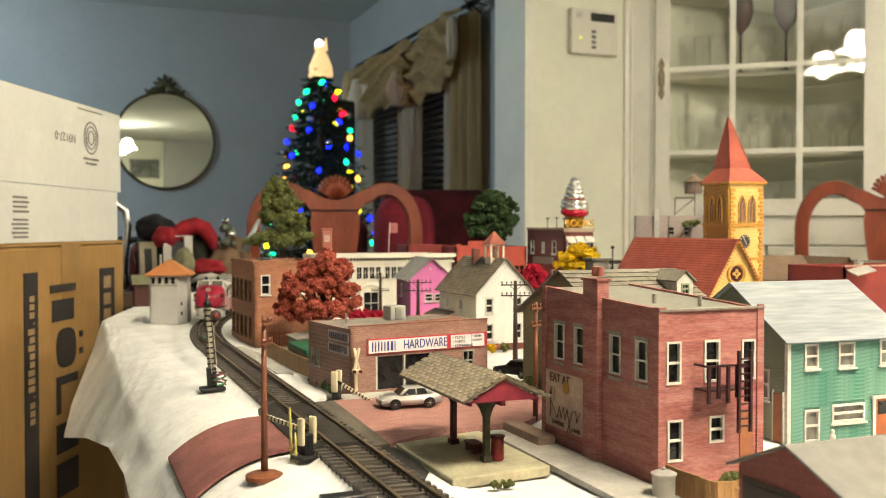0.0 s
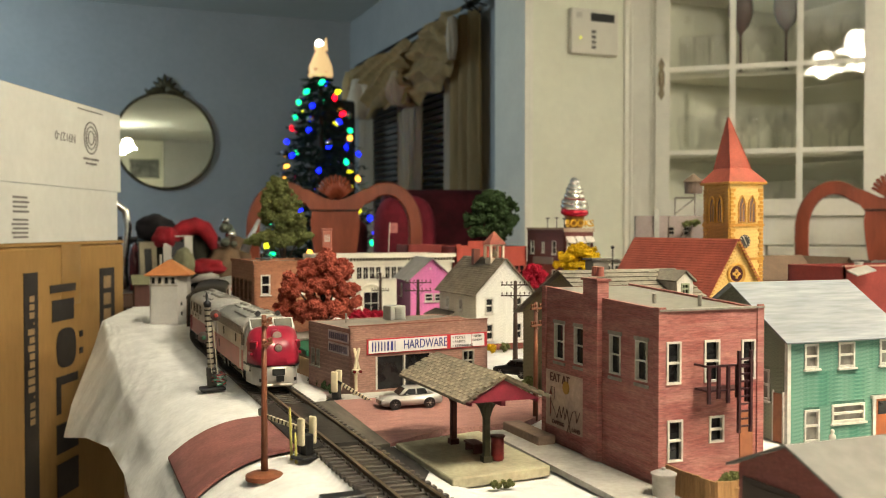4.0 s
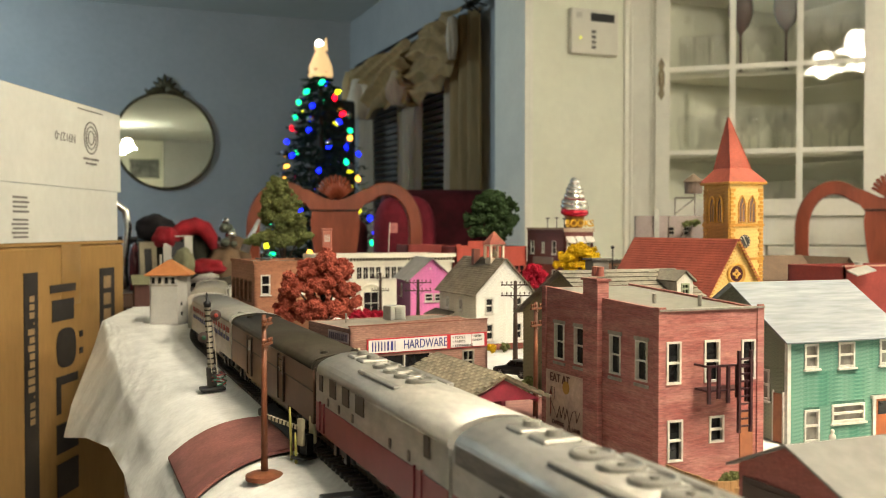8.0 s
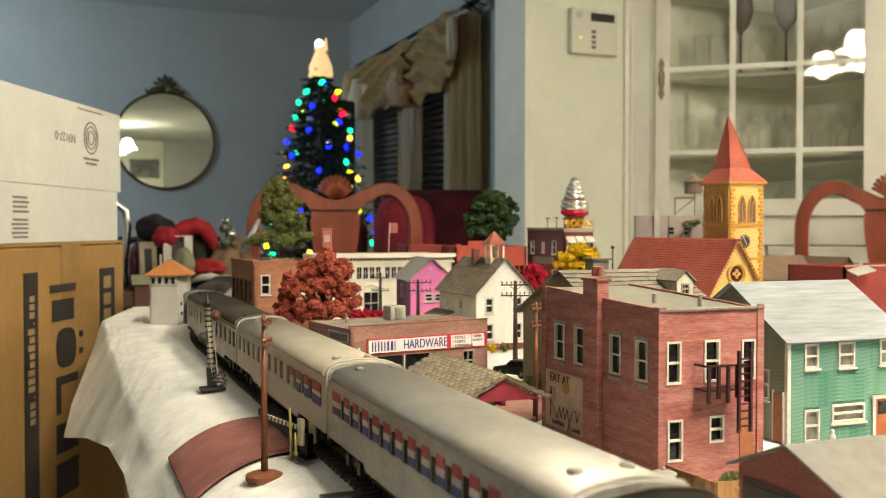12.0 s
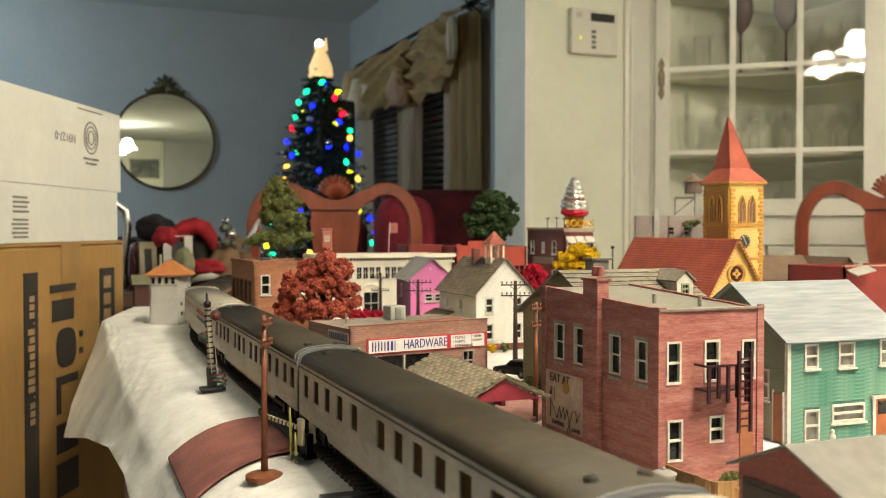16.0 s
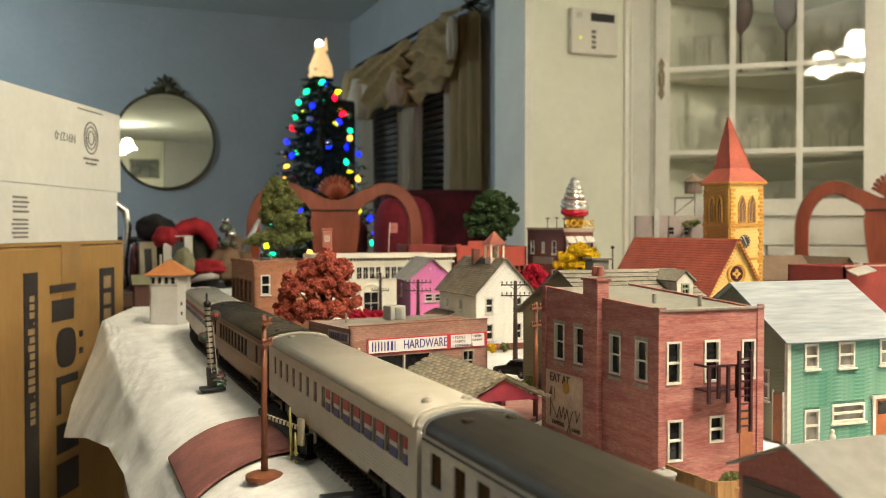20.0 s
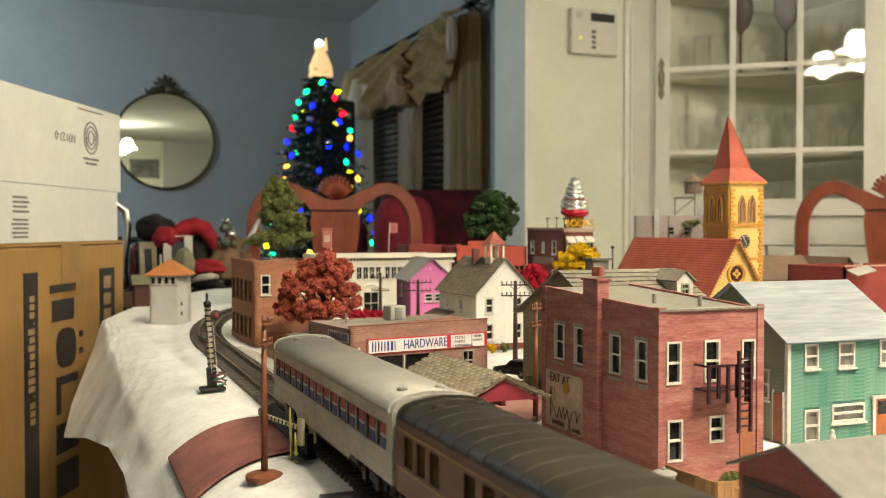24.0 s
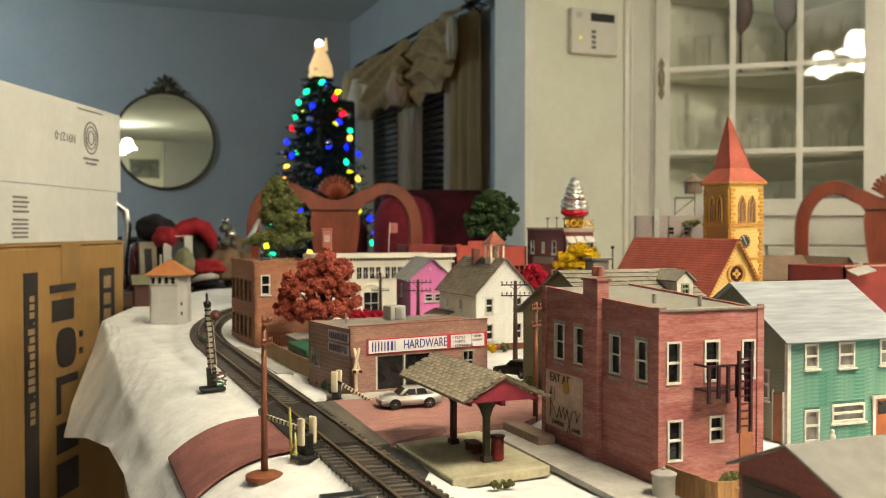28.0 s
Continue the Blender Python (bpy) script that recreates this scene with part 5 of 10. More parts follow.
def hardware_store():
    X, Y, w, d, h = 0.1684, 0.583, 0.1045, 0.068, 0.0442
    t = thing("hardware_store", pose(X, Y, 0.7495, 0, 0, 9), "low brick hardware store with a hand-lettered sign", "store")
    BF = brick_mat("store_brick_front", (0.34, 0.195, 0.150), (0.25, 0.128, 0.098), (0.55, 0.5, 0.45), 0.0014, 0.0045)
    BS = brick_mat("store_brick_side", (0.34, 0.205, 0.165), (0.27, 0.155, 0.120), (0.6, 0.55, 0.5), 0.0014, 0.0045, side=True)
    holes = [(0.018, 0.060, 0.004, 0.0255), (0.084, 0.0935, 0.004, 0.0255)]
    wall(t, FRONT(), w, h + 0.0015, holes, BF, windows=False)
    wall(t, side_left(d), d, h, [(0.0145, 0.0195, 0.0150, 0.0265), (0.0055, 0.0105, 0.0150, 0.0265)], BS, bars=(0, 1), fw=0.0008, trim=GREY_TRIM)
    wall(t, side_right(w), d, h, [], BS)
    wall(t, back_wall(w, d), w, h, [], BF)
    # stepped parapet crest on the front
    bm = bmesh.new()
    prism(bm, [(0.020, h + 0.0015), (w - 0.014, h + 0.0015), (w - 0.024, h + 0.0050), (0.032, h + 0.0028)], 0, 0.002)
    part("parapet", bm, BF, t)
    bm = bmesh.new()
    box(bm, -0.0004, w + 0.0004, -0.0004, 0.0024, h + 0.0016, h + 0.0022)
    part("coping", bm, mat("coping_red", (0.20, 0.07, 0.045), 0.8, var=0.2, scale=100), t)
    bm = bmesh.new()
    box(bm, 0.002, w - 0.002, 0.002, d - 0.002, h - 0.0020, h - 0.0005)
    part("roof", bm, mat("grey_felt_roof", (0.21, 0.185, 0.155), 0.95, var=0.15, scale=40, fine=0.12), t)
    # shop window with posts
    bm = bmesh.new()
    box(bm, 0.018, 0.060, 0.0014, 0.0018, 0.004, 0.0255)
    part("pane", bm, DARK_PANE, t)
    for x in (0.018, 0.0385, 0.0588):
        bm = bmesh.new()
        box(bm, x, x + 0.0012, -0.0004, 0.0013, 0.004, 0.0255)
        part("window_post", bm, WHITE_TRIM, t)
    window(t, pose(0.084, 0, 0.004), 0.0095, 0.0215, GREY_TRIM, (1, 2), 0.0009, False)
    # the long sign
    RED = mat("sign_red", (0.45, 0.02, 0.03), 0.6, var=0.1)
    bm = bmesh.new()
    box(bm, 0.0115, w - 0.001, -0.0008, -0.0001, 0.0272, 0.0372)
    s = part("sign_board", bm, RED, t, "red-edged white shop sign")
    WB = mat("sign_white", (0.72, 0.70, 0.68), 0.6, var=0.06, scale=100)
    for a, b in ((0.0125, 0.0712), (0.0742, w - 0.0034)):
        bm = bmesh.new()
        box(bm, a, b, -0.0013, -0.0008, 0.0280, 0.0364)
        part("sign_panel", bm, WB, s)
    INK = mat("sign_blue_ink", (0.03, 0.04, 0.20), 0.6)
    letters(s, "HARDWARE", flat_text(0.0545, -0.0014, 0.0322) @ Matrix.Diagonal((0.72, 1.0, 1.0, 1.0)), 0.0084, INK)
    # the owner's name as plain bars
    for i, (x, wd) in enumerate(((0.0148, 0.0007), (0.0170, 0.0007), (0.0192, 0.0007), (0.0214, 0.0007), (0.0237, 0.0007), (0.0258, 0.0012), (0.0284, 0.0016), (0.0312, 0.0005))):
        bm = bmesh.new()
        box(bm, x, x + wd, -0.0016, -0.0013, 0.0292, 0.0352)
        part("name_bar", bm, INK, s)
    K = mat("sign_black_ink", (0.02, 0.02, 0.02), 0.6)
    for k, word in enumerate(("• TOOLS", "• PAINTS", "• KEYMAKING")):
        letters(s, word, flat_text(0.0755, -0.0014, 0.0346 - 0.0028 * k), 0.0026, K, align="LEFT")
    letters(s, "OPEN", flat_text(0.0955, -0.0014, 0.0348), 0.0024, K)
    letters(s, "SUNDAY", flat_text(0.0955, -0.0014, 0.0322), 0.0020, K)
    bm = bmesh.new()
    box(bm, 0.0908, 0.0910, -0.0015, -0.0013, 0.0275, 0.0364)
    part("sign_rule", bm, RED, s)
    # painted sign on the side wall, unreadable
    SB = mat("side_sign_paint", (0.42, 0.36, 0.34), 0.7, var=0.2, scale=150)
    for z in (0.0348, 0.0268):
        bm = bmesh.new()
        box(bm, -0.0005, -0.0001, 0.0020, 0.034, z, z + 0.0068)
        p = part("side_sign", bm, SB, t)
        ink = mat("side_sign_ink", (0.12, 0.10, 0.14), 0.7)
        for k in range(9):
            bm = bmesh.new()
            box(bm, -0.0009, -0.0005, 0.004 + k * 0.0032, 0.0056 + k * 0.0032, z + 0.0012, z + 0.0056)
            part("name_bar", bm, ink, p)
    # roof vents
    bm = bmesh.new()
    bbox(bm, 0.052, 0.064, 0.044, 0.056, h - 0.0005, h + 0.0095, 0.0004, seg=1)
    for k in range(5):
        box(bm, 0.0555, 0.0605, 0.0428, 0.044, h + 0.001 + k * 0.0016, h + 0.0018 + k * 0.0016)
    part("roof_unit", bm, mat("galvanised", (0.42, 0.42, 0.38), 0.5, 0.3, var=0.15, scale=100), t, "grey louvred roof unit")
    bm = bmesh.new()
    lathe(bm, [(0.0007, h - 0.0005), (0.0007, h + 0.0062)], 8, Matrix.Translation((0.018, 0.045, 0)))
    part("vent_pipe", bm, GREY_TRIM, t)


hardware_store()


def brick_diner():
    X, Y, w, d, h = 0.2262, 0.3285, 0.0525, 0.1015, 0.0755
    t = thing("brick_diner", pose(X, Y, 0.7495), "red brick two-storey building with a fire escape", "building")
    BF = brick_mat("diner_brick_front", (0.40, 0.178, 0.155), (0.27, 0.080, 0.070), (0.85, 0.78, 0.72), 0.0011, 0.0034, weight=0.60)
    BS = brick_mat("diner_brick_side", (0.40, 0.178, 0.155), (0.27, 0.080, 0.070), (0.85, 0.78, 0.72), 0.0011, 0.0034, side=True, weight=0.60)
    fh = [(0.0034, 0.0106, 0.0440, 0.0618), (0.0222, 0.0302, 0.0440, 0.0618), (0.0414, 0.0487, 0.0440, 0.0612), (0.0040, 0.0116, 0.0118, 0.0293), (0.0249, 0.0325, 0.0182, 0.0296)]
    wall(t, FRONT(), w, h - 0.0012, fh, BF, trim=WHITE_TRIM, bars=(0, 1), fw=0.0009, sill=False)
    sh = [(0.0122, 0.0220, 0.0440, 0.0618), (0.0320, 0.0418, 0.0440, 0.0618), (0.0636, 0.0726, 0.0440, 0.0615), (0.0845, 0.0933, 0.0440, 0.0612)]
    wall(t, side_left(d), d, h, sh, BS, trim=WHITE_TRIM, bars=(0, 1), fw=0.0006, sill=False)
    wall(t, side_right(w), d, h - 0.001, [(0.02, 0.027, 0.046, 0.062)], BS)
    wall(t, back_wall(w, d), w, h + 0.003, [], BF)
    # stone surrounds on the side windows
    for o in sh:
        bm = bmesh.new()
        for z0, z1 in ((o[3], o[3] + 0.0016), (o[2] - 0.0026, o[2] - 0.0012)):
            box(bm, -0.0006, -0.0001, d - o[1] - 0.001, d - o[0] + 0.001, z0, z1)
        part("lintel", bm, GREY_TRIM, t)
    # sloping parapet top on the side wall, higher at the back
    bm = bmesh.new()
    prism(bm, [(0.0, h), (d, h), (d, h + 0.0040), (0.062, h + 0.0022)], 0.0, 0.002, "x")
    prism(bm, [(0.0, h - 0.001), (d, h - 0.001), (d, h + 0.0040), (0.062, h + 0.0022)], w - 0.002, w, "x")
    part("parapet", bm, BS, t)
    for q in ((-0.0006, 0.0030, -0.0006, 0.0035, h + 0.0006), (-0.0006, 0.0001, d - 0.0035, d + 0.0006, h + 0.004), (w - 0.0030, w + 0.0005, -0.0006, 0.0, h + 0.0006)):
        bm = bmesh.new()
        box(bm, q[0], q[1], q[2], q[3] if q[0] > 0 or q[2] > 0 else 0.0, 0, q[4])
        if q[0] < 0 and q[2] < 0:
            box(bm, q[0], 0.0, 0.0, q[3], 0, q[4])
        part("corner_pilaster", bm, BF, t)
    bm = bmesh.new()
    slab_roof(bm, [(0.002, 0.002, h - 0.0024), (w - 0.002, 0.002, h - 0.0024), (w - 0.002, d - 0.002, h + 0.0022), (0.002, d - 0.002, h + 0.0022)], 0.0008)
    part("roof", bm, mat("pale_grey_roof", (0.205, 0.20, 0.165), 0.95, var=0.1, scale=30, fine=0.08), t)
    bm = bmesh.new()
    box(bm, -0.0004, w + 0.0004, -0.0012, 0.002, h - 0.0010, h - 0.0002)
    part("front_coping", bm, GREY_TRIM, t)
    # chimney stack
    bm = bmesh.new()
    bbox(bm, -0.0026, 0.0035, 0.0445, 0.0576, 0, h + 0.0092, 0.0003, seg=1)
    box(bm, -0.0032, 0.0042, 0.0437, 0.0584, h + 0.0092, h + 0.0102)
    ch = part("chimney", bm, BS, t)
    for y in (0.0475, 0.0520):
        bm = bmesh.new()
        lathe(bm, [(0.0018, h + 0.0112), (0.0016, h + 0.0150), (0.0018, h + 0.0154), (0.0012, h + 0.0156)], 10, Matrix.Translation((0.0008, y, 0)))
        part("chimney_pot", bm, mat("terracotta", (0.34, 0.11, 0.08), 0.7, var=0.2, scale=150), ch)
    # painted wall sign
    SB = mat("old_wall_sign", (0.47, 0.34, 0.27), 0.8, var=0.3, scale=45, fine=0.1)
    bm = bmesh.new()
    box(bm, -0.0006, -0.0001, 0.0592, 0.0975, 0.0101, 0.0378)
    sg = part("wall_sign", bm, SB, t, "faded hand-painted wall sign")
    INK = mat("wall_sign_ink", (0.13, 0.055, 0.04), 0.8)
    tm = lambda y, z: Matrix.Translation((-0.0007, y, z)) @ pose(0, 0, 0, 90, 0, -90)
    letters(sg, "EAT AT", tm(0.0830, 0.0345), 0.0060, INK)
    bm = bmesh.new()
    # the name, as one long flourish
    pts = [(0.0905, 0.0175), (0.0895, 0.0330), (0.0860, 0.0325), (0.0865, 0.0268), (0.0900, 0.0262), (0.0835, 0.0180), (0.0810, 0.0240), (0.0790, 0.0188), (0.0770, 0.0245), (0.0755, 0.0185), (0.0735, 0.0240), (0.0700, 0.0130), (0.0735, 0.0125), (0.0680, 0.0235), (0.0650, 0.0245), (0.0640, 0.0190), (0.0610, 0.0245)]
    tube(bm, [(-0.0008, y + 0.002, z - 0.003) for y, z in pts], 0.00022, 4)
    part("name_bar", bm, INK, sg)
    letters(sg, "CAMPING", tm(0.0845, 0.0125), 0.0028, INK)
    letters(sg, "LAND", tm(0.0668, 0.0118), 0.0030, INK)
    bm = bmesh.new()
    prism(bm, [(0.0918, 0.016), (0.0924, 0.016), (0.0924, 0.0255), (0.0935, 0.0255), (0.0921, 0.0285), (0.0907, 0.0255), (0.0918, 0.0255)], -0.0009, -0.0006, "x")
    part("painted_arrow", bm, mat("arrow_red", (0.2, 0.03, 0.02), 0.8), sg)
    bm = bmesh.new()
    lathe(bm, [(0.0032, 0.0), (0.0032, 0.0003)], 12, Matrix.Translation((-0.0007, 0.0765, 0.0312)) @ pose(0, 0, 0, 0, -90, 0))
    part("painted_patch", bm, mat("patch_ochre", (0.45, 0.25, 0.05), 0.8), sg)
    # door behind the fire escape
    bm = bmesh.new()
    bbox(bm, 0.0405, 0.0475, -0.0006, -0.0001, 0.0, 0.0310, 0.0002, seg=1)
    part("door", bm, mat("brown_door", (0.26, 0.095, 0.040), 0.6, var=0.2, scale=100), t, "brown wooden back door")
    # concrete step at the far corner
    bm = bmesh.new()
    bbox(bm, -0.0125, -0.0028, 0.0830, 0.1230, 0, 0.0070, 0.0004, seg=1)
    part("step", bm, mat("tan_step", (0.26, 0.18, 0.13), 0.85, var=0.2, scale=60, fine=0.1), t, "tan concrete step")
    # fire escape
    IR = mat("fire_escape_iron", (0.040, 0.010, 0.013), 0.45, var=0.2, scale=200)
    f = part("fire_escape", (lambda b: (box(b, 0.0175, 0.0370, -0.0085, -0.0002, 0.0414, 0.0422), b)[1])(bmesh.new()), IR, t, "dark iron fire escape")
    bm = bmesh.new()
    for y in (-0.0085,):
        box(bm, 0.0172, 0.0388, y - 0.0004, y + 0.0004, 0.0515, 0.0524)
        box(bm, 0.0172, 0.0180, y, 0.0, 0.0515, 0.0524)
    part("handrail", bm, IR, f)
    for k, x in enumerate((0.0177, 0.0225, 0.0273, 0.0318, 0.0366)):
        bm = bmesh.new()
        box(bm, x, x + 0.0014, -0.0090, -0.0080, 0.0385 if k % 2 else 0.0365, 0.0520)
        part("upright", bm, IR, f)
    for x in (0.0318, 0.0378):
        bm = bmesh.new()
        box(bm, x, x + 0.0013, -0.0104, -0.0092, 0.0240, 0.0580)
        part("ladder_rail", bm, IR, f)
    for k in range(10):
        bm = bmesh.new()
        box(bm, 0.0328, 0.0378, -0.0100, -0.0094, 0.0262 + 0.0031 * k, 0.0270 + 0.0031 * k)
        part("rung", bm, IR, f)
    for x, y in ((0.018, 0.030), (0.032, 0.016)):
        bm = bmesh.new()
        lathe(bm, [(0.0009, h - 0.002), (0.0009, h + 0.0040)], 8, Matrix.Translation((x, y, 0)))
        part("vent_pipe", bm, GREY_TRIM, t)


brick_diner()


def board_wall(parent, m, w, h, holes, material, rows, trim=None, bars=(0, 1), fw=0.0011, gable=0.0, windows=True, sill=True, shown=True):
    """A clapboard wall: each course between the openings, over a slab with the openings through it."""
    bm = bmesh.new()
    panel(bm, w, h, 0.0016, holes)
    if gable:
        prism(bm, [(0, h), (w, h), (w / 2, h + gable)], 0.0, 0.0016)
    ob = part("wall", bm, material, parent)
    ob.matrix_basis = m
    alike = {}

    def board(a, b, z0, z1, cut=0.0):
        key = (round(b - a, 5), round(z1 - z0, 5), round(cut, 5))
        if key in alike:
            return again(alike[key], Matrix.Translation((a, 0, z0)))
        bm = bmesh.new()
        L, H = b - a, z1 - z0
        vs = [bm.verts.new(q) for q in ((0, -0.0006, 0), (L, -0.0006, 0), (L - cut, -0.0001, H), (cut, -0.0001, H), (0, 0, 0), (L, 0, 0), (L - cut, 0, H), (cut, 0, H))]
        for f in ((0, 1, 2, 3), (4, 5, 1, 0), (5, 6, 2, 1), (7, 4, 0, 3)):
            bm.faces.new([vs[i] for i in f])
        alike[key] = part("board", bm, material, ob)
        alike[key].matrix_basis = Matrix.Translation((a, 0, z0))
    for k in range(rows if shown else 0):
        z0, z1 = h * k / rows, h * (k + 1) / rows
        cuts = sorted([(o[0], o[1]) for o in holes if o[2] < z1 - 1e-6 and o[3] > z0 + 1e-6])
        x = 0.0
        runs = []
        for a, b in cuts:
            runs.append((x, a))
            x = b
        runs.append((x, w))
        for a, b in runs:
            if b - a > 1e-5:
                board(a, b, z0, z1)
    if gable and shown:
        n = max(3, int(rows * gable / h))
        for k in range(n):
            u0, u1 = k / n, (k + 1) / n
            board(w / 2 * u0, w - w / 2 * u0, h + gable * u0, h + gable * u1, w / 2 * (u1 - u0) * (0.98 if k == n - 1 else 1))
    if windows:
        for o in holes:
            window(parent, m @ Matrix.Translation((o[0], -0.0004, o[2])), o[1] - o[0], o[3] - o[2], trim, bars, fw, sill)
    return ob


def gable_house(name, X, Y, w, d, eave, rise, wall_m, side_m, roof_m, label, front=(), left=(), right=(), rows=14, ridge="y", over=0.003, trim=None, roof_rows=9, bars=(0, 1), cat="house", rz=0.0, left_trim=None, jag=0, step=0.0004):
    """A clapboard house; the ridge runs back (y, gable to the front) or across (x, gables at the sides)."""
    t = thing(name, pose(X, Y, 0.7495, 0, 0, rz), label, cat)
    gf, gs = (rise, 0.0) if ridge == "y" else (0.0, rise)
    board_wall(t, FRONT(), w, eave, list(front), wall_m, rows, trim, bars, gable=gf)
    board_wall(t, side_left(d), d, eave, list(left), side_m, rows, left_trim or trim, bars, gable=gs)
    board_wall(t, side_right(w), d, eave, list(right), side_m, rows, trim, bars, gable=gs, shown=False)
    board_wall(t, back_wall(w, d), w, eave, [], wall_m, rows, trim, bars, gable=gf, shown=False)
    if ridge == "y":
        k = rise / (w / 2)
        for s in (0, 1):
            xe = -over if s == 0 else w + over
            ze = eave - over * k
            shingled(t, "roof", roof_m, (xe, -over, ze), (xe, d + over, ze), (w / 2, -over, eave + rise), (w / 2, d + over, eave + rise), roof_rows, step, 0.0008, jag)
    else:
        k = rise / (d / 2)
        for s in (0, 1):
            ye = -over if s == 0 else d + over
            ze = eave - over * k
            shingled(t, "roof", roof_m, (-over, ye, ze), (w + over, ye, ze), (-over, d / 2, eave + rise), (w + over, d / 2, eave + rise), roof_rows, step, 0.0008, jag)
    return t


def boards(name, c, c2=None, var=0.2):
    return mat(name, c, 0.75, var=var, scale=70, colour2=c2, stretch=(1, 1, 5), fine=0.26)


# green clapboard house with a whitewashed roof
def green_house():
    GB = boards("green_boards", (0.042, 0.165, 0.115), (0.16, 0.29, 0.23))
    GS = boards("dark_green_boards", (0.16, 0.20, 0.14), (0.22, 0.25, 0.185))
    WR = mat("whitewashed_roof", (0.245, 0.268, 0.288), 0.85, var=0.18, scale=45, fine=0.22, stretch=(0.12, 1, 1))
    X, Y = 0.3365, 0.3781
    fr = [(0.0105, 0.0195, 0.0375, 0.0500), (0.0325, 0.0435, 0.0370, 0.0500), (0.0605, 0.0715, 0.0370, 0.0505), (0.0105, 0.0205, 0.0000, 0.0165), (0.0285, 0.0505, 0.0085, 0.0180)]
    t = gable_house("green_house", X, Y, 0.0745, 0.080, 0.0535, 0.0255, GB, GS, WR, "green clapboard house with a whitewashed roof and white windows", front=fr, left=[(0.060, 0.068, 0.020, 0.036)], rows=27, ridge="x", over=0.004, roof_rows=1, cat="house", step=0.0)
    for x, y in ((-0.0006, -0.0010), (0.0729, -0.0010)):
        bm = bmesh.new()
        box(bm, x, x + 0.0022, y, 0.0012, 0, 0.0535)
        part("corner_board", bm, WHITE_TRIM, t)
    bm = bmesh.new()
    box(bm, 0.0555, 0.0575, -0.0016, -0.0005, 0, 0.0195)
    box(bm, 0.0545, 0.0722, -0.0022, -0.0005, 0.0195, 0.0212)
    part("door_frame", bm, WHITE_TRIM, t)
    bm = bmesh.new()
    bbox(bm, 0.0578, 0.0680, -0.0012, -0.0004, 0.0, 0.0192, 0.0002, seg=1)
    d = part("door", bm, mat("orange_door", (0.35, 0.10, 0.03), 0.5, var=0.2, scale=100), t, "orange-brown wooden front door")
    bm = bmesh.new()
    box(bm, 0.0592, 0.0668, -0.0015, -0.0012, 0.0112, 0.0180)
    part("door_pane", bm, DARK_PANE, d)
    bm = bmesh.new()
    box(bm, -0.0012, -0.0005, 0.0020, 0.0085, 0.0, 0.0250)
    part("side_door", bm, mat("brown_door", (0, 0, 0)), t, "brown side door")
    bm = bmesh.new()
    for a, b in ((0.0012, 0.0020), (0.0085, 0.0094)):
        box(bm, -0.0014, -0.0005, a, b, 0.0, 0.0262)
    part("side_door_frame", bm, WHITE_TRIM, t)
    bm = bmesh.new()
    prof = [(0.0024, 0.0), (0.0028, 0.001), (0.0016, 0.002), (0.0016, 0.004), (0.0024, 0.0065), (0.0020, 0.0085), (0.0009, 0.0095), (0.0014, 0.0108), (0.0012, 0.0122), (0.0003, 0.0128)]
    lathe(bm, prof, 10)
    s = tagged(link("garden_statue", bm, mat("white_plaster", (0.6, 0.58, 0.5), 0.7, var=0.1, scale=200), smooth=True), "small white plaster garden statue by the green house", "statue")
    s.location = (0.3535, 0.365, 0.7495)
    s.scale = (0.75, 0.75, 0.7)
    for c in t.children_recursive:
        if c.name.split(".")[0] == "pane":
            c.data.materials[0] = mat("curtained_pane", (0.20, 0.19, 0.165), 0.4, var=0.3, scale=150)


green_house()


def garage():
    X, w, y0, y1, e, r = 0.193, 0.17, 0.192, 0.237, 0.0365, 0.0098
    RB = boards("oxide_boards", (0.215, 0.066, 0.053), (0.26, 0.090, 0.072))
    GR = mat("grey_card_roof", (0.185, 0.182, 0.165), 0.9, var=0.12, scale=25, fine=0.1)
    DK = mat("brown_garage_door", (0.045, 0.026, 0.016), 0.6, var=0.2, scale=100)
    d = y1 - y0
    t = gable_house("garage", X, y0, w, d, e, r, RB, RB, GR, "dark red wooden garage with a pale grey roof", rows=10, ridge="x", over=0.003, roof_rows=1, cat="garage", step=0.0)
    for a, b in ((0.0025, 0.0155), (0.0185, 0.0425)):
        bm = bmesh.new()
        box(bm, -0.0012, -0.0007, a, b, 0.0, 0.0330)
        dd = part("garage_door", bm, DK, t, "dark brown garage door")
        for k in range(5):
            bm = bmesh.new()
            box(bm, -0.0016, -0.0012, a + 0.001, b - 0.001, 0.001 + 0.0063 * k, 0.0061 + 0.0063 * k)
            part("door_board", bm, DK, dd)


garage()


def board_fence(pts, h, material, label, n=14):
    t = thing("board_fence", pose(0, 0, 0), label, "fence")
    for (x0, y0), (x1, y1) in zip(pts, pts[1:]):
        L = math.hypot(x1 - x0, y1 - y0)
        k = max(2, int(n * L / 0.04))
        ang = math.degrees(math.atan2(y1 - y0, x1 - x0))
        bd = None
        for i in range(k):
            m = pose(x0 + (x1 - x0) * i / k, y0 + (y1 - y0) * i / k, 0.7492 + random.uniform(-0.0003, 0.0003), 0, 0, ang)
            if bd is None:
                bm = bmesh.new()
                box(bm, 0.0001, L / k - 0.0001, -0.0005, 0.0005, 0, h)
                bd = part("fence_board", bm, material, t)
                bd.matrix_basis = m
            else:
                again(bd, m)
        bm = bmesh.new()
        box(bm, 0, L, 0.0005, 0.0013, h * 0.7, h * 0.8, pose(x0, y0, 0.7492, 0, 0, ang))
        part("rail", bm, material, t)


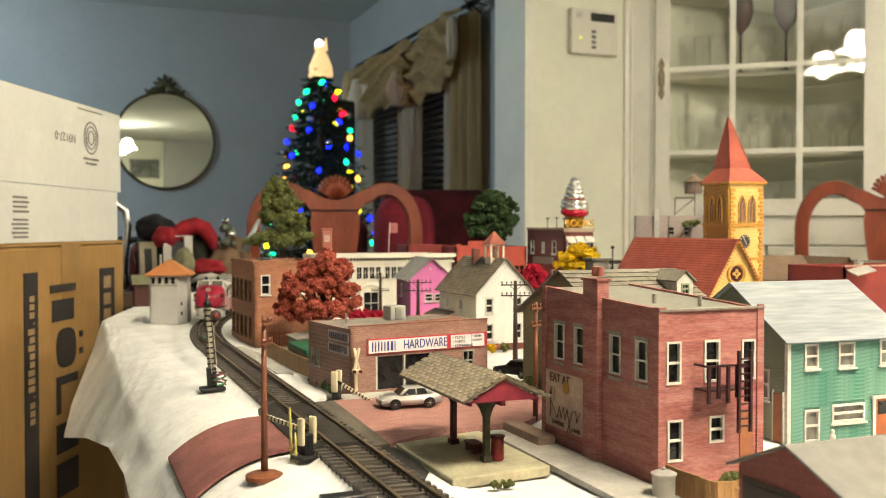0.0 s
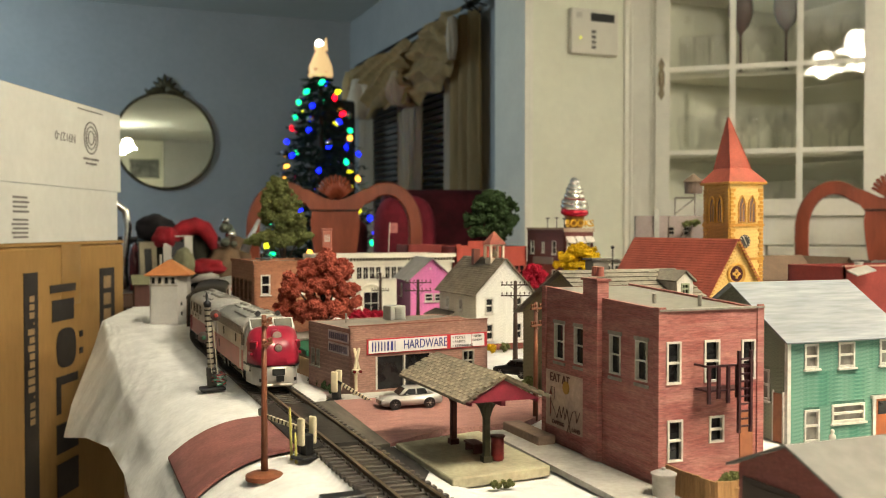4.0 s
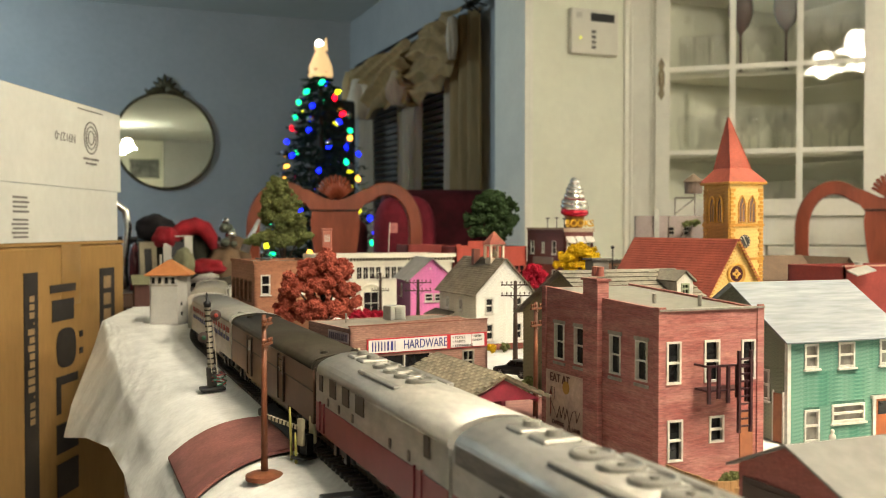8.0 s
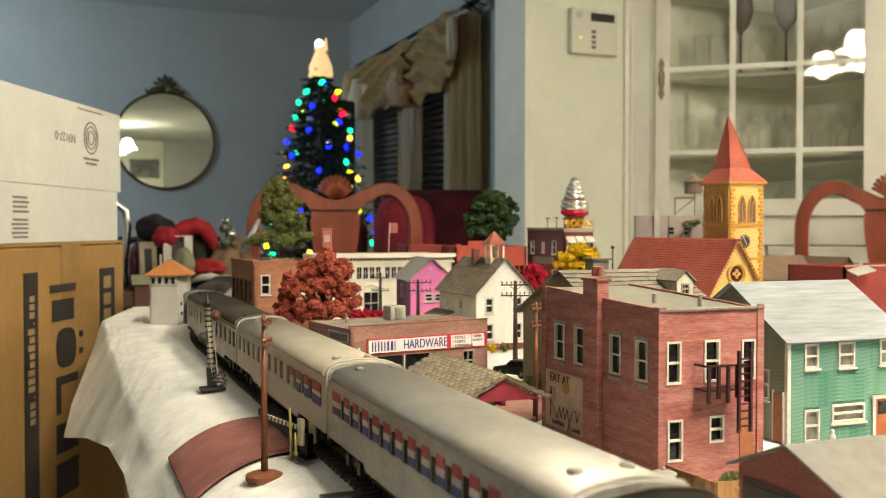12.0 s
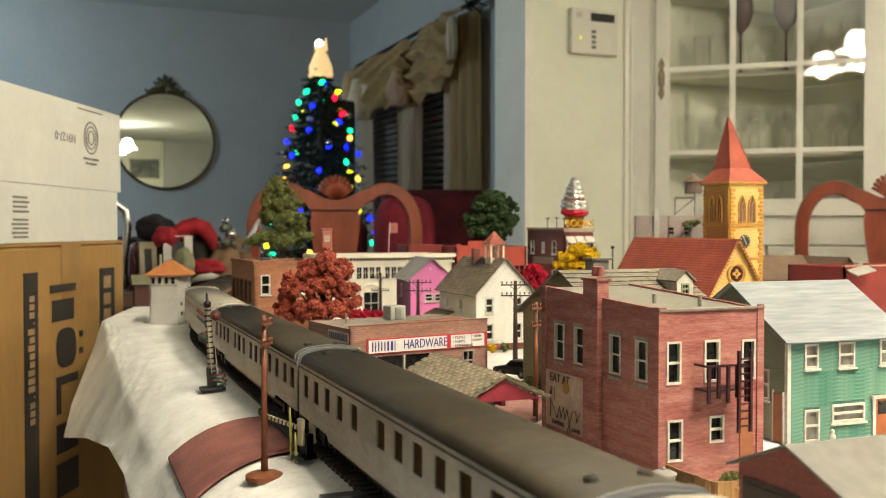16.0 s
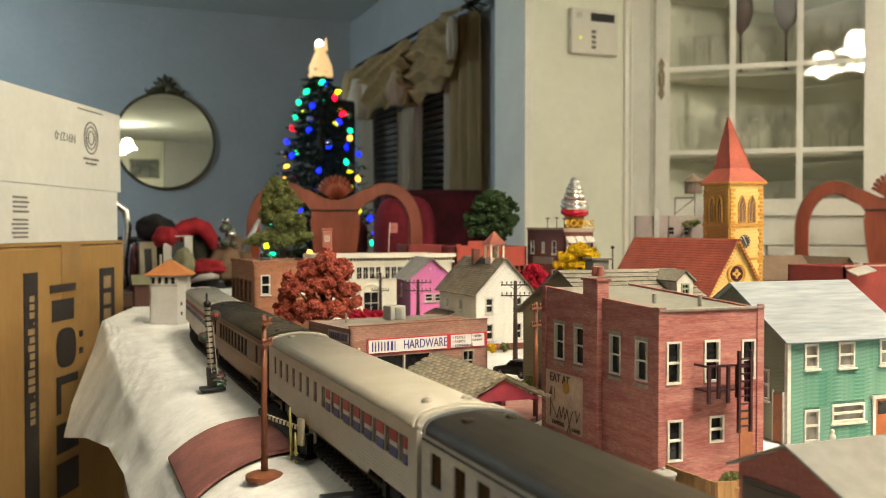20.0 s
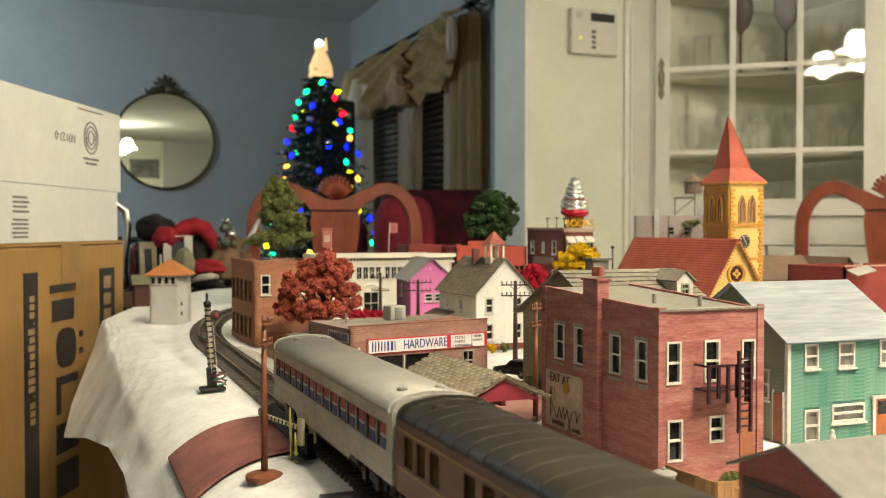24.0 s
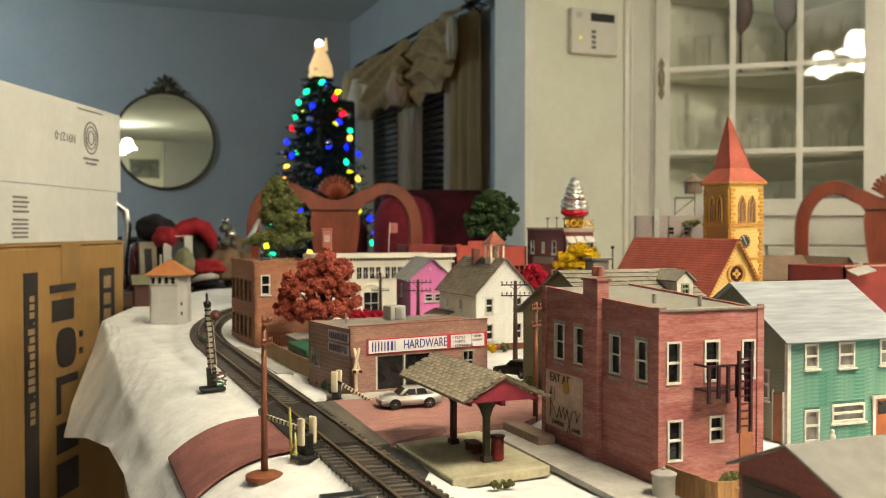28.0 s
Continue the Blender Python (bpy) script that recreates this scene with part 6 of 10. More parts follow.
TAN_WOOD = mat("tan_fence_wood", (0.30, 0.165, 0.065), 0.7, var=0.2, scale=60, stretch=(6, 6, 1), rnd=0.14, fine=0.12)
board_fence([(0.2285, 0.3265), (0.2300, 0.2960), (0.2520, 0.2960)], 0.0120, TAN_WOOD, "tan wooden board fence behind the brick building")
board_fence([(0.1600, 0.826), (0.1625, 0.7087), (0.1670, 0.6680)], 0.0130, mat("brown_fence_wood", (0.34, 0.21, 0.095), 0.7, var=0.2, scale=60, stretch=(6, 6, 1), rnd=0.14), "brown wooden board fence round the store yard")
board_fence([(0.1800, 0.2700), (0.1905, 0.2560)], 0.0110, TAN_WOOD, "short tan picket fence beside the track", 12)


def small_things():
    # grey rubbish can
    t = thing("rubbish_can", pose(0.2200, 0.3160, 0.7495), "grey metal rubbish can beside the brick building", "rubbish can")
    Z = mat("zinc", (0.42, 0.41, 0.38), 0.5, 0.4, var=0.15, scale=120)
    bm = bmesh.new()
    lathe(bm, [(0.0042, 0), (0.0044, 0.002), (0.0046, 0.0105), (0.0050, 0.0110)], 18)
    part("can", bm, Z, t, smooth=True)
    bm = bmesh.new()
    lathe(bm, [(0.0051, 0.0110), (0.0051, 0.0116), (0.003, 0.0126), (0.0008, 0.0128), (0.0008, 0.0138)], 18)
    part("lid", bm, Z, t)
    # planter with clipped bush
    t = thing("planter", pose(0.2420, 0.3010, 0.7495), "brown planter with a small green bush", "planter")
    bm = bmesh.new()
    lathe(bm, [(0.0062, 0.0), (0.0068, 0.0085), (0.0071, 0.0090), (0.0060, 0.0092)], 20)
    part("pot", bm, TAN_WOOD, t)
    bm = bmesh.new()
    foliage(bm, (0, 0, 0.0105), (0.0052, 0.0052, 0.0020), 26, 0.0014, random.Random(4))
    part("bush", bm, GREEN2, t)
    # loose shrubs
    for i, (x, y, r, m, lab) in enumerate(((0.1620, 0.652, 0.0042, GREEN1, "dark"), (0.1628, 0.636, 0.0042, GREEN1, "dark"), (0.1630, 0.622, 0.0042, GREEN1, "dark"), (0.1632, 0.608, 0.0042, GREEN1, "dark"), (0.1660, 0.3570, 0.0028, GREEN2, "green"), (0.1715, 0.3575, 0.0030, GREEN2, "green"), (0.2840, 0.560, 0.0085, GREEN2, "green"), (0.345, 0.752, 0.0055, YELL, "yellow"), (0.360, 0.756, 0.0055, GREEN2, "green"), (0.3330, 0.745, 0.0035, YELL, "yellow"))):
        bm = bmesh.new()
        foliage(bm, (0, 0, r * 0.80), (r * 0.72, r * 0.72, r * 0.55), 16, r * 0.34, random.Random(20 + i))
        s = tagged(link("shrub", bm, m), lab + " foam shrub on the snowy ground", "shrub", "foam shrubs")
        s.location = (x, y, 0.7490)
    # green bin in the store yard
    t = thing("dumpster", pose(0.1690, 0.700, 0.7492), "dark bin with a green lid in the yard", "dumpster")
    bm = bmesh.new()
    bbox(bm, 0, 0.030, 0, 0.061, 0, 0.0128, 0.0006, seg=1)
    part("bin", bm, mat("grey_bin", (0.16, 0.14, 0.11), 0.6, var=0.2, scale=60), t)
    bm = bmesh.new()
    bbox(bm, -0.0012, 0.030, -0.0012, 0.062, 0.0130, 0.0172, 0.0006, seg=1)
    part("lid", bm, mat("green_lid", (0.012, 0.12, 0.06), 0.5, var=0.15, scale=60), t, "green plastic lid")
    t = thing("yard_shed", pose(0.1780, 0.7690, 0.7492), "low shed with a pale grey roof in the yard", "shed")
    bm = bmesh.new()
    box(bm, 0, 0.034, 0, 0.040, 0, 0.0165)
    part("wall", bm, mat("grey_bin", (0, 0, 0)), t)
    bm = bmesh.new()
    slab_roof(bm, [(-0.002, -0.002, 0.0168), (0.036, -0.002, 0.0205), (0.036, 0.042, 0.0205), (-0.002, 0.042, 0.0168)], 0.001)
    part("roof", bm, mat("grey_felt_roof", (0, 0, 0)), t)
    # black power clip on the track's edge
    t = thing("track_terminal", pose(0.103, 0.352, 0.7513), "small black terminal clip beside the track", "terminal")
    bm = bmesh.new()
    bbox(bm, -0.013, 0.004, -0.004, 0.004, 0, 0.0045, 0.0005, seg=1)
    part("clip", bm, BLACK, t)


small_things()


def toy_car(x, y, rz, body, label, L=0.0400, W=0.0165, dark=False):
    """A small saloon car; the nose points along +x."""
    t = thing("toy_car", pose(x, y, 0.7531, 0, 0, rz) @ Matrix.Diagonal((1.0, 1.0, 0.92, 1.0)), label, "toy car", "parked toy cars")
    a = L / 2
    bm = bmesh.new()
    low = [(-a, 0.0035), (-a + 0.0008, 0.0078), (-a + 0.004, 0.0086), (a - 0.0075, 0.0080), (a - 0.0015, 0.0066), (a, 0.0042), (a - 0.0006, 0.0022), (-a + 0.0008, 0.0022)]
    prism(bm, low, -W / 2, W / 2)
    es = [e for e in bm.edges]
    bmesh.ops.bevel(bm, geom=es, offset=0.0008, segments=2, affect="EDGES")
    part("body", bm, body, t, smooth=True)
    bm = bmesh.new()
    up = [(-a + 0.0045, 0.0084), (-a + 0.0095, 0.0128), (0.0030, 0.0130), (a - 0.0105, 0.0082)]
    vs = prism(bm, up, -W / 2 + 0.0012, W / 2 - 0.0012)
    for v in vs:
        if v.co.z > 0.012:
            v.co.y *= 0.78
    bmesh.ops.bevel(bm, geom=bm.edges[:], offset=0.0006, segments=2, affect="EDGES")
    part("cabin", bm, body, t, smooth=True)
    for s in (-1, 1):
        for x0, x1, x2, x3 in ((-0.0095, -0.0030, -0.0030, -0.0080), (-0.0020, 0.0058, 0.0020, -0.0020)):
            bm = bmesh.new()
            q = [(x0, 0.0090), (x1, 0.0088), (x2, 0.0122), (x3, 0.0122)]
            vs = [bm.verts.new((p[0], s * (W / 2 - 0.00085 - (p[1] - 0.0084) * 0.42), p[1])) for p in q]
            vv = [bm.verts.new((p[0], s * (W / 2 - 0.0011 - (p[1] - 0.0084) * 0.42 + 0.0004), p[1])) for p in q]
            bm.faces.new(vs)
            bm.faces.new(vv[::-1])
            for i in range(4):
                bm.faces.new((vs[i], vs[(i + 1) % 4], vv[(i + 1) % 4], vv[i]))
            part("side_window", bm, DARK_PANE, t)
    bm = bmesh.new()
    q = [(a - 0.0112, 0.0087, 0.0058), (0.0036, 0.0126, 0.0048)]
    vs = [bm.verts.new(p) for p in ((q[0][0] + 0.0003, -q[0][2], q[0][1]), (q[0][0] + 0.0003, q[0][2], q[0][1]), (q[1][0] + 0.0003, q[1][2], q[1][1]), (q[1][0] + 0.0003, -q[1][2], q[1][1]))]
    f = bm.faces.new(vs)
    bmesh.ops.solidify(bm, geom=[f], thickness=0.0003)
    part("windscreen", bm, DARK_PANE, t)
    for s in (-1, 1):
        bm = bmesh.new()
        bbox(bm, a - 0.0022, a - 0.0002, s * 0.0058 - 0.0013, s * 0.0058 + 0.0013, 0.0048, 0.0064, 0.0003, seg=1)
        part("headlight", bm, mat("headlight_lens", (0.6, 0.6, 0.55), 0.15), t)
    bm = bmesh.new()
    box(bm, a - 0.0010, a + 0.0002, -0.0038, 0.0038, 0.0030, 0.0056)
    part("grille", bm, mat("car_grille", (0.22, 0.20, 0.15), 0.3, 0.6, var=0.4, scale=900), t)
    wheel = None
    for wx in (-a + 0.0085, a - 0.0080):
        for s in (-1, 1):
            m = pose(wx, s * (W / 2 - 0.0006), 0.0034, 90 * s, 0, 0) @ Matrix.Diagonal((0.83, 0.83, 1.0, 1.0))
            if wheel is None:
                bm = bmesh.new()
                lathe(bm, [(0.0040, -0.0014), (0.0042, -0.0010), (0.0042, 0.0010), (0.0040, 0.0014), (0.0028, 0.0014), (0.0026, 0.0008)], 20)
                wheel = part("wheel", bm, BLACK, t)
                wheel.matrix_basis = m
                bm = bmesh.new()
                for k in range(6):
                    box(bm, 0.0003, 0.0027, -0.0004, 0.0004, -0.0014, 0.0012, pose(0, 0, 0, 0, 0, 60 * k))
                lathe(bm, [(0.0007, -0.0015), (0.0007, 0.0013)], 8)
                part("rim", bm, mat("alloy_rim", (0.45, 0.45, 0.42), 0.3, 0.8), wheel)
            else:
                again(wheel, m)
    for s in (-1, 1):
        bm = bmesh.new()
        bbox(bm, 0.0030, 0.0044, s * (W / 2 + 0.0006) - 0.0007, s * (W / 2 + 0.0006) + 0.0007, 0.0088, 0.0098, 0.0002, seg=1)
        part("wing_mirror", bm, body, t)


toy_car(0.1880, 0.5270, 178, mat("silver_car_paint", (0.52, 0.51, 0.48), 0.30, 0.5, var=0.08, scale=40, coat=0.6), "silver toy saloon car parked before the hardware store", L=0.0375, W=0.0160)
toy_car(0.2990, 0.606, 115, mat("dark_car_paint", (0.02, 0.022, 0.02), 0.3, 0.2, var=0.1, coat=0.5), "dark green toy car parked on the snowy street", L=0.036)


def crossing_gate(x, y, rz, label, arm_len, striped_down):
    t = thing("crossing_gate", pose(x, y, 0.7512, 0, 0, rz), label, "crossing gate", "level crossing gates")
    CR = mat("cream_plastic", (0.60, 0.53, 0.36), 0.5, var=0.1, scale=200)
    bm = bmesh.new()
    bbox(bm, -0.0065, 0.0055, -0.0050, 0.0045, 0, 0.0014, 0.0004, seg=1)
    part("base", bm, BLACK, t)
    bm = bmesh.new()
    bbox(bm, -0.0024, 0.0024, -0.0022, 0.0022, 0.0014, 0.0110, 0.0004, seg=1)
    part("motor_box", bm, BLACK, t)
    for xx in (-0.0036, 0.0036):
        bm = bmesh.new()
        bbox(bm, xx - 0.0010, xx + 0.0010, -0.0022, 0.0022, 0.0060, 0.0190, 0.0009, seg=3)
        part("counterweight", bm, CR, t, smooth=True)
    bm = bmesh.new()
    tilt = -27 if striped_down else 6
    n = 11
    for k in range(n):
        a0, a1 = 0.004 + arm_len * k / n, 0.004 + arm_len * (k + 0.62) / n
        box(bm, -0.0006, 0.0006, a0, a1, -0.0010, 0.0010, Matrix.Translation((0, 0, 0.0125)) @ pose(0, 0, 0, tilt, 0, 0))
    arm = part("arm", bm, CR, t, "striped cream and black barrier arm")
    bm = bmesh.new()
    box(bm, -0.0005, 0.0005, 0.0, arm_len, -0.0009, 0.0009, Matrix.Translation((0, 0, 0.0125)) @ pose(0, 0, 0, tilt, 0, 0))
    part("arm_core", bm, BLACK, arm)


crossing_gate(0.1042, 0.4335, 28, "black crossing gate with cream counterweights and a lowered arm", 0.030, False)
crossing_gate(0.1555, 0.5690, -128, "black crossing gate with cream posts and striped arm", 0.025, True)


def marker_posts():
    for x, y, h, lab in ((0.0985, 0.4405, 0.0245, "thin yellow painted marker post beside the track"), (0.0990, 0.4330, 0.0140, "short yellow painted marker post beside the gate")):
        t = thing("marker_post", pose(x, y, 0.7495), lab, "post", "marker posts")
        bm = bmesh.new()
        lathe(bm, [(0.0007, -0.0005), (0.0006, h * 0.86), (0.0003, h)], 8, pose(0, 0, 0, 0, -2, 0))
        part("post", bm, mat("yellow_post", (0.48, 0.43, 0.12), 0.5, var=0.2, scale=200), t)
    CR = mat("cream_plastic", (0, 0, 0))
    t = thing("crossing_signal", pose(0.1710, 0.5790, 0.7526), "cream crossing signal before the hardware store", "crossing signal")
    bm = bmesh.new()
    lathe(bm, [(0.0022, 0), (0.0022, 0.001), (0.0010, 0.0016), (0.0009, 0.028)], 10)
    part("mast", bm, CR, t)
    for k, s in enumerate((-1, 1)):
        bm = bmesh.new()
        bbox(bm, -0.0009, 0.0009, -0.0008, 0.0002, -0.0075, 0.0075, 0.0004, seg=1, m=pose(0, -0.001 - 0.0005 * k, 0.0225, 0, 12 * s, 0))
        part("crossbuck", bm, CR, t)
    bm = bmesh.new()
    bbox(bm, -0.0030, 0.0030, -0.0022, 0.0, 0.0135, 0.0165, 0.0006, seg=1)
    part("lamp_bar", bm, CR, t)
    for s in (-1, 1):
        bm = bmesh.new()
        lathe(bm, [(0.0011, 0), (0.0011, 0.0014)], 10, pose(s * 0.0020, -0.0022, 0.0150, 90, 0, 0))
        part("lamp", bm, mat("dark_red_lens", (0.12, 0.01, 0.01), 0.2), t)


marker_posts()


def track_signal():
    t = thing("railway_signal", pose(0.0912, 0.6480, 0.7495, 0, -3.0, 0), "railway signal mast with a ladder and coloured wires", "railway signal")
    CR = mat("signal_cream", (0.50, 0.45, 0.34), 0.5, var=0.15, scale=200)
    bm = bmesh.new()
    bbox(bm, -0.008, 0.008, -0.007, 0.007, 0.0, 0.0025, 0.0006, seg=1)
    part("base", bm, BLACK, t)
    bm = bmesh.new()
    bbox(bm, -0.0030, 0.0030, -0.0030, 0.0030, 0.0025, 0.0155, 0.0005, seg=1)
    part("relay_box", bm, mat("dark_iron", (0.03, 0.025, 0.02), 0.6, var=0.3, scale=100), t)
    bm = bmesh.new()
    lathe(bm, [(0.0022, 0.0155), (0.0020, 0.040), (0.0019, 0.058), (0.0024, 0.0582), (0.0024, 0.0592), (0.0008, 0.0600), (0.0006, 0.0640), (0.0001, 0.0655)], 10)
    part("mast", bm, CR, t, smooth=True)
    bm = bmesh.new()
    lathe(bm, [(0.0021, 0.0560), (0.0026, 0.0582), (0.0026, 0.0594), (0.0010, 0.0604), (0.0008, 0.0645), (0.0002, 0.0660)], 10)
    part("cap", bm, BLACK, t, smooth=True)
    for k in range(11):
        bm = bmesh.new()
        lathe(bm, [(0.00235, 0.0175 + 0.0036 * k), (0.00235, 0.0186 + 0.0036 * k)], 10)
        part("band", bm, mat("dark_iron", (0, 0, 0)), t)
    for x in (-0.0012, 0.0024):
        bm = bmesh.new()
        tube(bm, [(x + 0.001, -0.005, 0.012), (x, -0.003, 0.046)], 0.0003, 5)
        part("ladder_rail", bm, CR, t)
    for z, x, col, lab in ((0.0505, 0.0045, (0.30, 0.05, 0.04), "red"), (0.0365, -0.0042, (0.04, 0.10, 0.06), "green")):
        bm = bmesh.new()
        lathe(bm, [(0.0034, 0), (0.0036, 0.0006), (0.0036, 0.0016), (0.0016, 0.0020)], 16, pose(x, -0.002, z, 90, 0, 0))
        h = part("signal_disc", bm, mat("disc_dark", (0.05, 0.03, 0.025), 0.5, var=0.2), t)
        bm = bmesh.new()
        lathe(bm, [(0.0015, 0), (0.0015, 0.0014), (0.0006, 0.0020)], 10, pose(x, -0.0040, z, 90, 0, 0))
        part("lens", bm, mat("lens_" + lab, col, 0.15), h, lab + " signal lens")
    rng = random.Random(9)
    for k, col in enumerate(((0.02, 0.14, 0.08), (0.30, 0.02, 0.02), (0.05, 0.04, 0.04), (0.30, 0.28, 0.24), (0.02, 0.16, 0.09), (0.28, 0.02, 0.03), (0.03, 0.03, 0.03))):
        bm = bmesh.new()
        pts = []
        for j in range(9):
            a = j * 0.8 + k
            pts.append((0.0045 + 0.0042 * math.cos(a) + rng.uniform(-0.001, 0.001), -0.0050 + 0.003 * math.sin(a), 0.0035 + 0.0011 * (k % 4) + 0.0009 * j + rng.uniform(-0.0006, 0.0006)))
        tube(bm, pts, 0.0005, 5)
        part("wire", bm, mat("wire_%s" % ("green", "red", "black", "white", "green", "red", "black")[k], col, 0.5), t)


track_signal()


def signal_tower():
    t = thing("signal_tower", pose(0.0885, 1.118, 0.7492, 0, 0, -16), "pale grey signal tower with an orange hipped roof", "tower")
    GR = mat("pale_grey_card", (0.40, 0.39, 0.36), 0.8, var=0.08, scale=60, fine=0.05)
    w, d, h = 0.040, 0.034, 0.0555
    wall(t, FRONT(), w * 0.76, h, [(0.0014 + 0.0073 * k, 0.0060 + 0.0073 * k, 0.0462, 0.0540) for k in range(4)], GR, sill=False, fw=0.0005, bars=(0, 0), trim=GREY_TRIM)
    wall(t, Matrix.Translation((w * 0.76, 0, 0)) @ pose(0, 0, 0, 0, 0, 42), 0.0130, h, [], GR)
    wall(t, side_left(d), d, h, [], GR)
    wall(t, back_wall(w, d), w, h, [], GR)
    wall(t, Matrix.Translation((w, 0.009, 0)) @ pose(0, 0, 0, 0, 0, 90), d - 0.009, h, [], GR)
    for z in (0.0215, 0.0105):
        bm = bmesh.new()
        box(bm, 0.0045, 0.0062, -0.0008, -0.0001, z, z + 0.004, Matrix.Translation((w * 0.76, 0, 0)) @ pose(0, 0, 0, 0, 0, 42))
        part("bracket", bm, BLACK, t)
    bm = bmesh.new()
    box(bm, -0.0008, w * 0.76 + 0.0004, -0.0012, -0.0002, 0.0438, 0.0450)
    part("ledge", bm, GREY_TRIM, t)
    bm = bmesh.new()
    o = 0.0052
    b = [bm.verts.new(p) for p in ((-o, -o, h), (w + o, -o, h), (w + o, d + o, h), (-o, d + o, h))]
    c = [bm.verts.new((v.co.x, v.co.y, h + 0.0014)) for v in b]
    r = [bm.verts.new(p) for p in ((w / 2 - 0.002, d / 2, h + 0.0180), (w / 2 + 0.002, d / 2, h + 0.0180))]
    bm.faces.new(b)
    for i in range(4):
        bm.faces.new((b[i], b[(i + 1) % 4], c[(i + 1) % 4], c[i]))
    bm.faces.new((c[0], c[1], r[1], r[0]))
    bm.faces.new((c[1], c[2], r[1]))
    bm.faces.new((c[2], c[3], r[0], r[1]))
    bm.faces.new((c[3], c[0], r[0]))
    part("roof", bm, mat("orange_roof_card", (0.40, 0.155, 0.050), 0.85, var=0.12, scale=60, fine=0.1), t, "orange hipped roof")
    bm = bmesh.new()
    lathe(bm, [(0.0016, h + 0.004), (0.0016, h + 0.0235)], 10, Matrix.Translation((0.008, 0.022, 0)))
    part("flue", bm, mat("galvanised", (0, 0, 0)), t)


signal_tower()


def tan_building():
    X, Y, w, d, h = 0.160, 0.868, 0.066, 0.095, 0.0785
    t = thing("tan_brick_building", pose(X, Y, 0.7492, 0, 0, 3), "tan brick three-storey building beside the curve", "building")
    F = brick_mat("tan_brick_front", (0.36, 0.16, 0.088), (0.29, 0.12, 0.065), (0.7, 0.6, 0.5), 0.0014, 0.004, weight=0.35)
    S = brick_mat("tan_brick_side", (0.36, 0.175, 0.105), (0.28, 0.13, 0.075), (0.7, 0.6, 0.5), 0.0014, 0.004, side=True, weight=0.35)
    wall(t, FRONT(), w, h, [(0.0060, 0.0150, 0.0480, 0.0665), (0.040, 0.049, 0.0480, 0.0665)], F, trim=WHITE_TRIM, fw=0.0013)
    TD = mat("tan_window_trim", (0.17, 0.085, 0.045), 0.8, var=0.2, scale=100)
    holes = [(0.006 + 0.0175 * k, 0.0145 + 0.0175 * k, z, z + 0.019) for k in range(5) for z in (0.042, 0.008)]
    wall(t, side_left(d), d, h, holes, S, trim=TD, fw=0.0012)
    wall(t, side_right(w), d, h, [], S)
    wall(t, back_wall(w, d), w, h, [], F)
    bm = bmesh.new()
    box(bm, 0.002, w - 0.002, 0.002, d - 0.002, h - 0.0028, h - 0.0016)
    part("roof", bm, mat("dark_roof_felt", (0.09, 0.08, 0.07), 0.9, var=0.2, scale=40), t)
    bm = bmesh.new()
    box(bm, -0.0010, w + 0.001, -0.0010, -0.0002, h - 0.002, h + 0.0008)
    box(bm, -0.0010, -0.0002, -0.0002, d + 0.001, h - 0.002, h + 0.0008)
    part("cornice", bm, F, t)
    bm = bmesh.new()
    lathe(bm, [(0.0009, h - 0.002), (0.0009, h + 0.007)], 8, Matrix.Translation((0.012, 0.02, 0)))
    tube(bm, [(0.006, 0.02, h + 0.0025), (0.020, 0.02, h + 0.0015)], 0.0008, 6)
    part("vent_pipe", bm, BLACK, t)
    k = thing("chimney_stack", pose(0.2525, 0.960, 0.7492, 0, 0, -12), "slim pinkish brick chimney stack with white lettering", "chimney")
    bm = bmesh.new()
    bbox(bm, -0.0048, 0.0048, -0.0048, 0.0048, 0.0, 0.1065, 0.0004, seg=1)
    part("shaft", bm, brick_mat("chimney_brick", (0.42, 0.15, 0.11), (0.36, 0.12, 0.085), (0.6, 0.42, 0.35), 0.0014, 0.004, weight=0.35), k)
    bm = bmesh.new()
    bbox(bm, -0.0055, 0.0055, -0.0055, 0.0055, 0.1066, 0.1090, 0.0004, seg=1)
    part("cap", bm, mat("terracotta", (0, 0, 0)), k)
    bm = bmesh.new()
    box(bm, -0.0026, 0.0026, -0.0051, -0.0049, 0.0955, 0.0965)
    for x in (-0.0026, -0.0006, 0.0016):
        box(bm, x, x + 0.0010, -0.0051, -0.0049, 0.0966, 0.1025)
    part("painted_mark", bm, WHITE_TRIM, k)
    # red lattice fence at its foot
    f = thing("lattice_fence", pose(0.171, 0.8600, 0.7492), "rust-red lattice fence at the foot of the building", "fence")
    R = mat("rust_lattice", (0.25, 0.07, 0.035), 0.7, var=0.2, scale=100)
    for k in range(9):
        bm = bmesh.new()
        tube(bm, [(0.0026 * k, 0, 0), (0.0026 * k, 0, 0.0150)], 0.0006, 5)
        part("picket", bm, R, f)
    for z in (0.003, 0.0125):
        bm = bmesh.new()
        box(bm, 0, 0.0215, -0.0005, 0.0005, z, z + 0.0012)
        part("rail", bm, R, f)


tan_building()


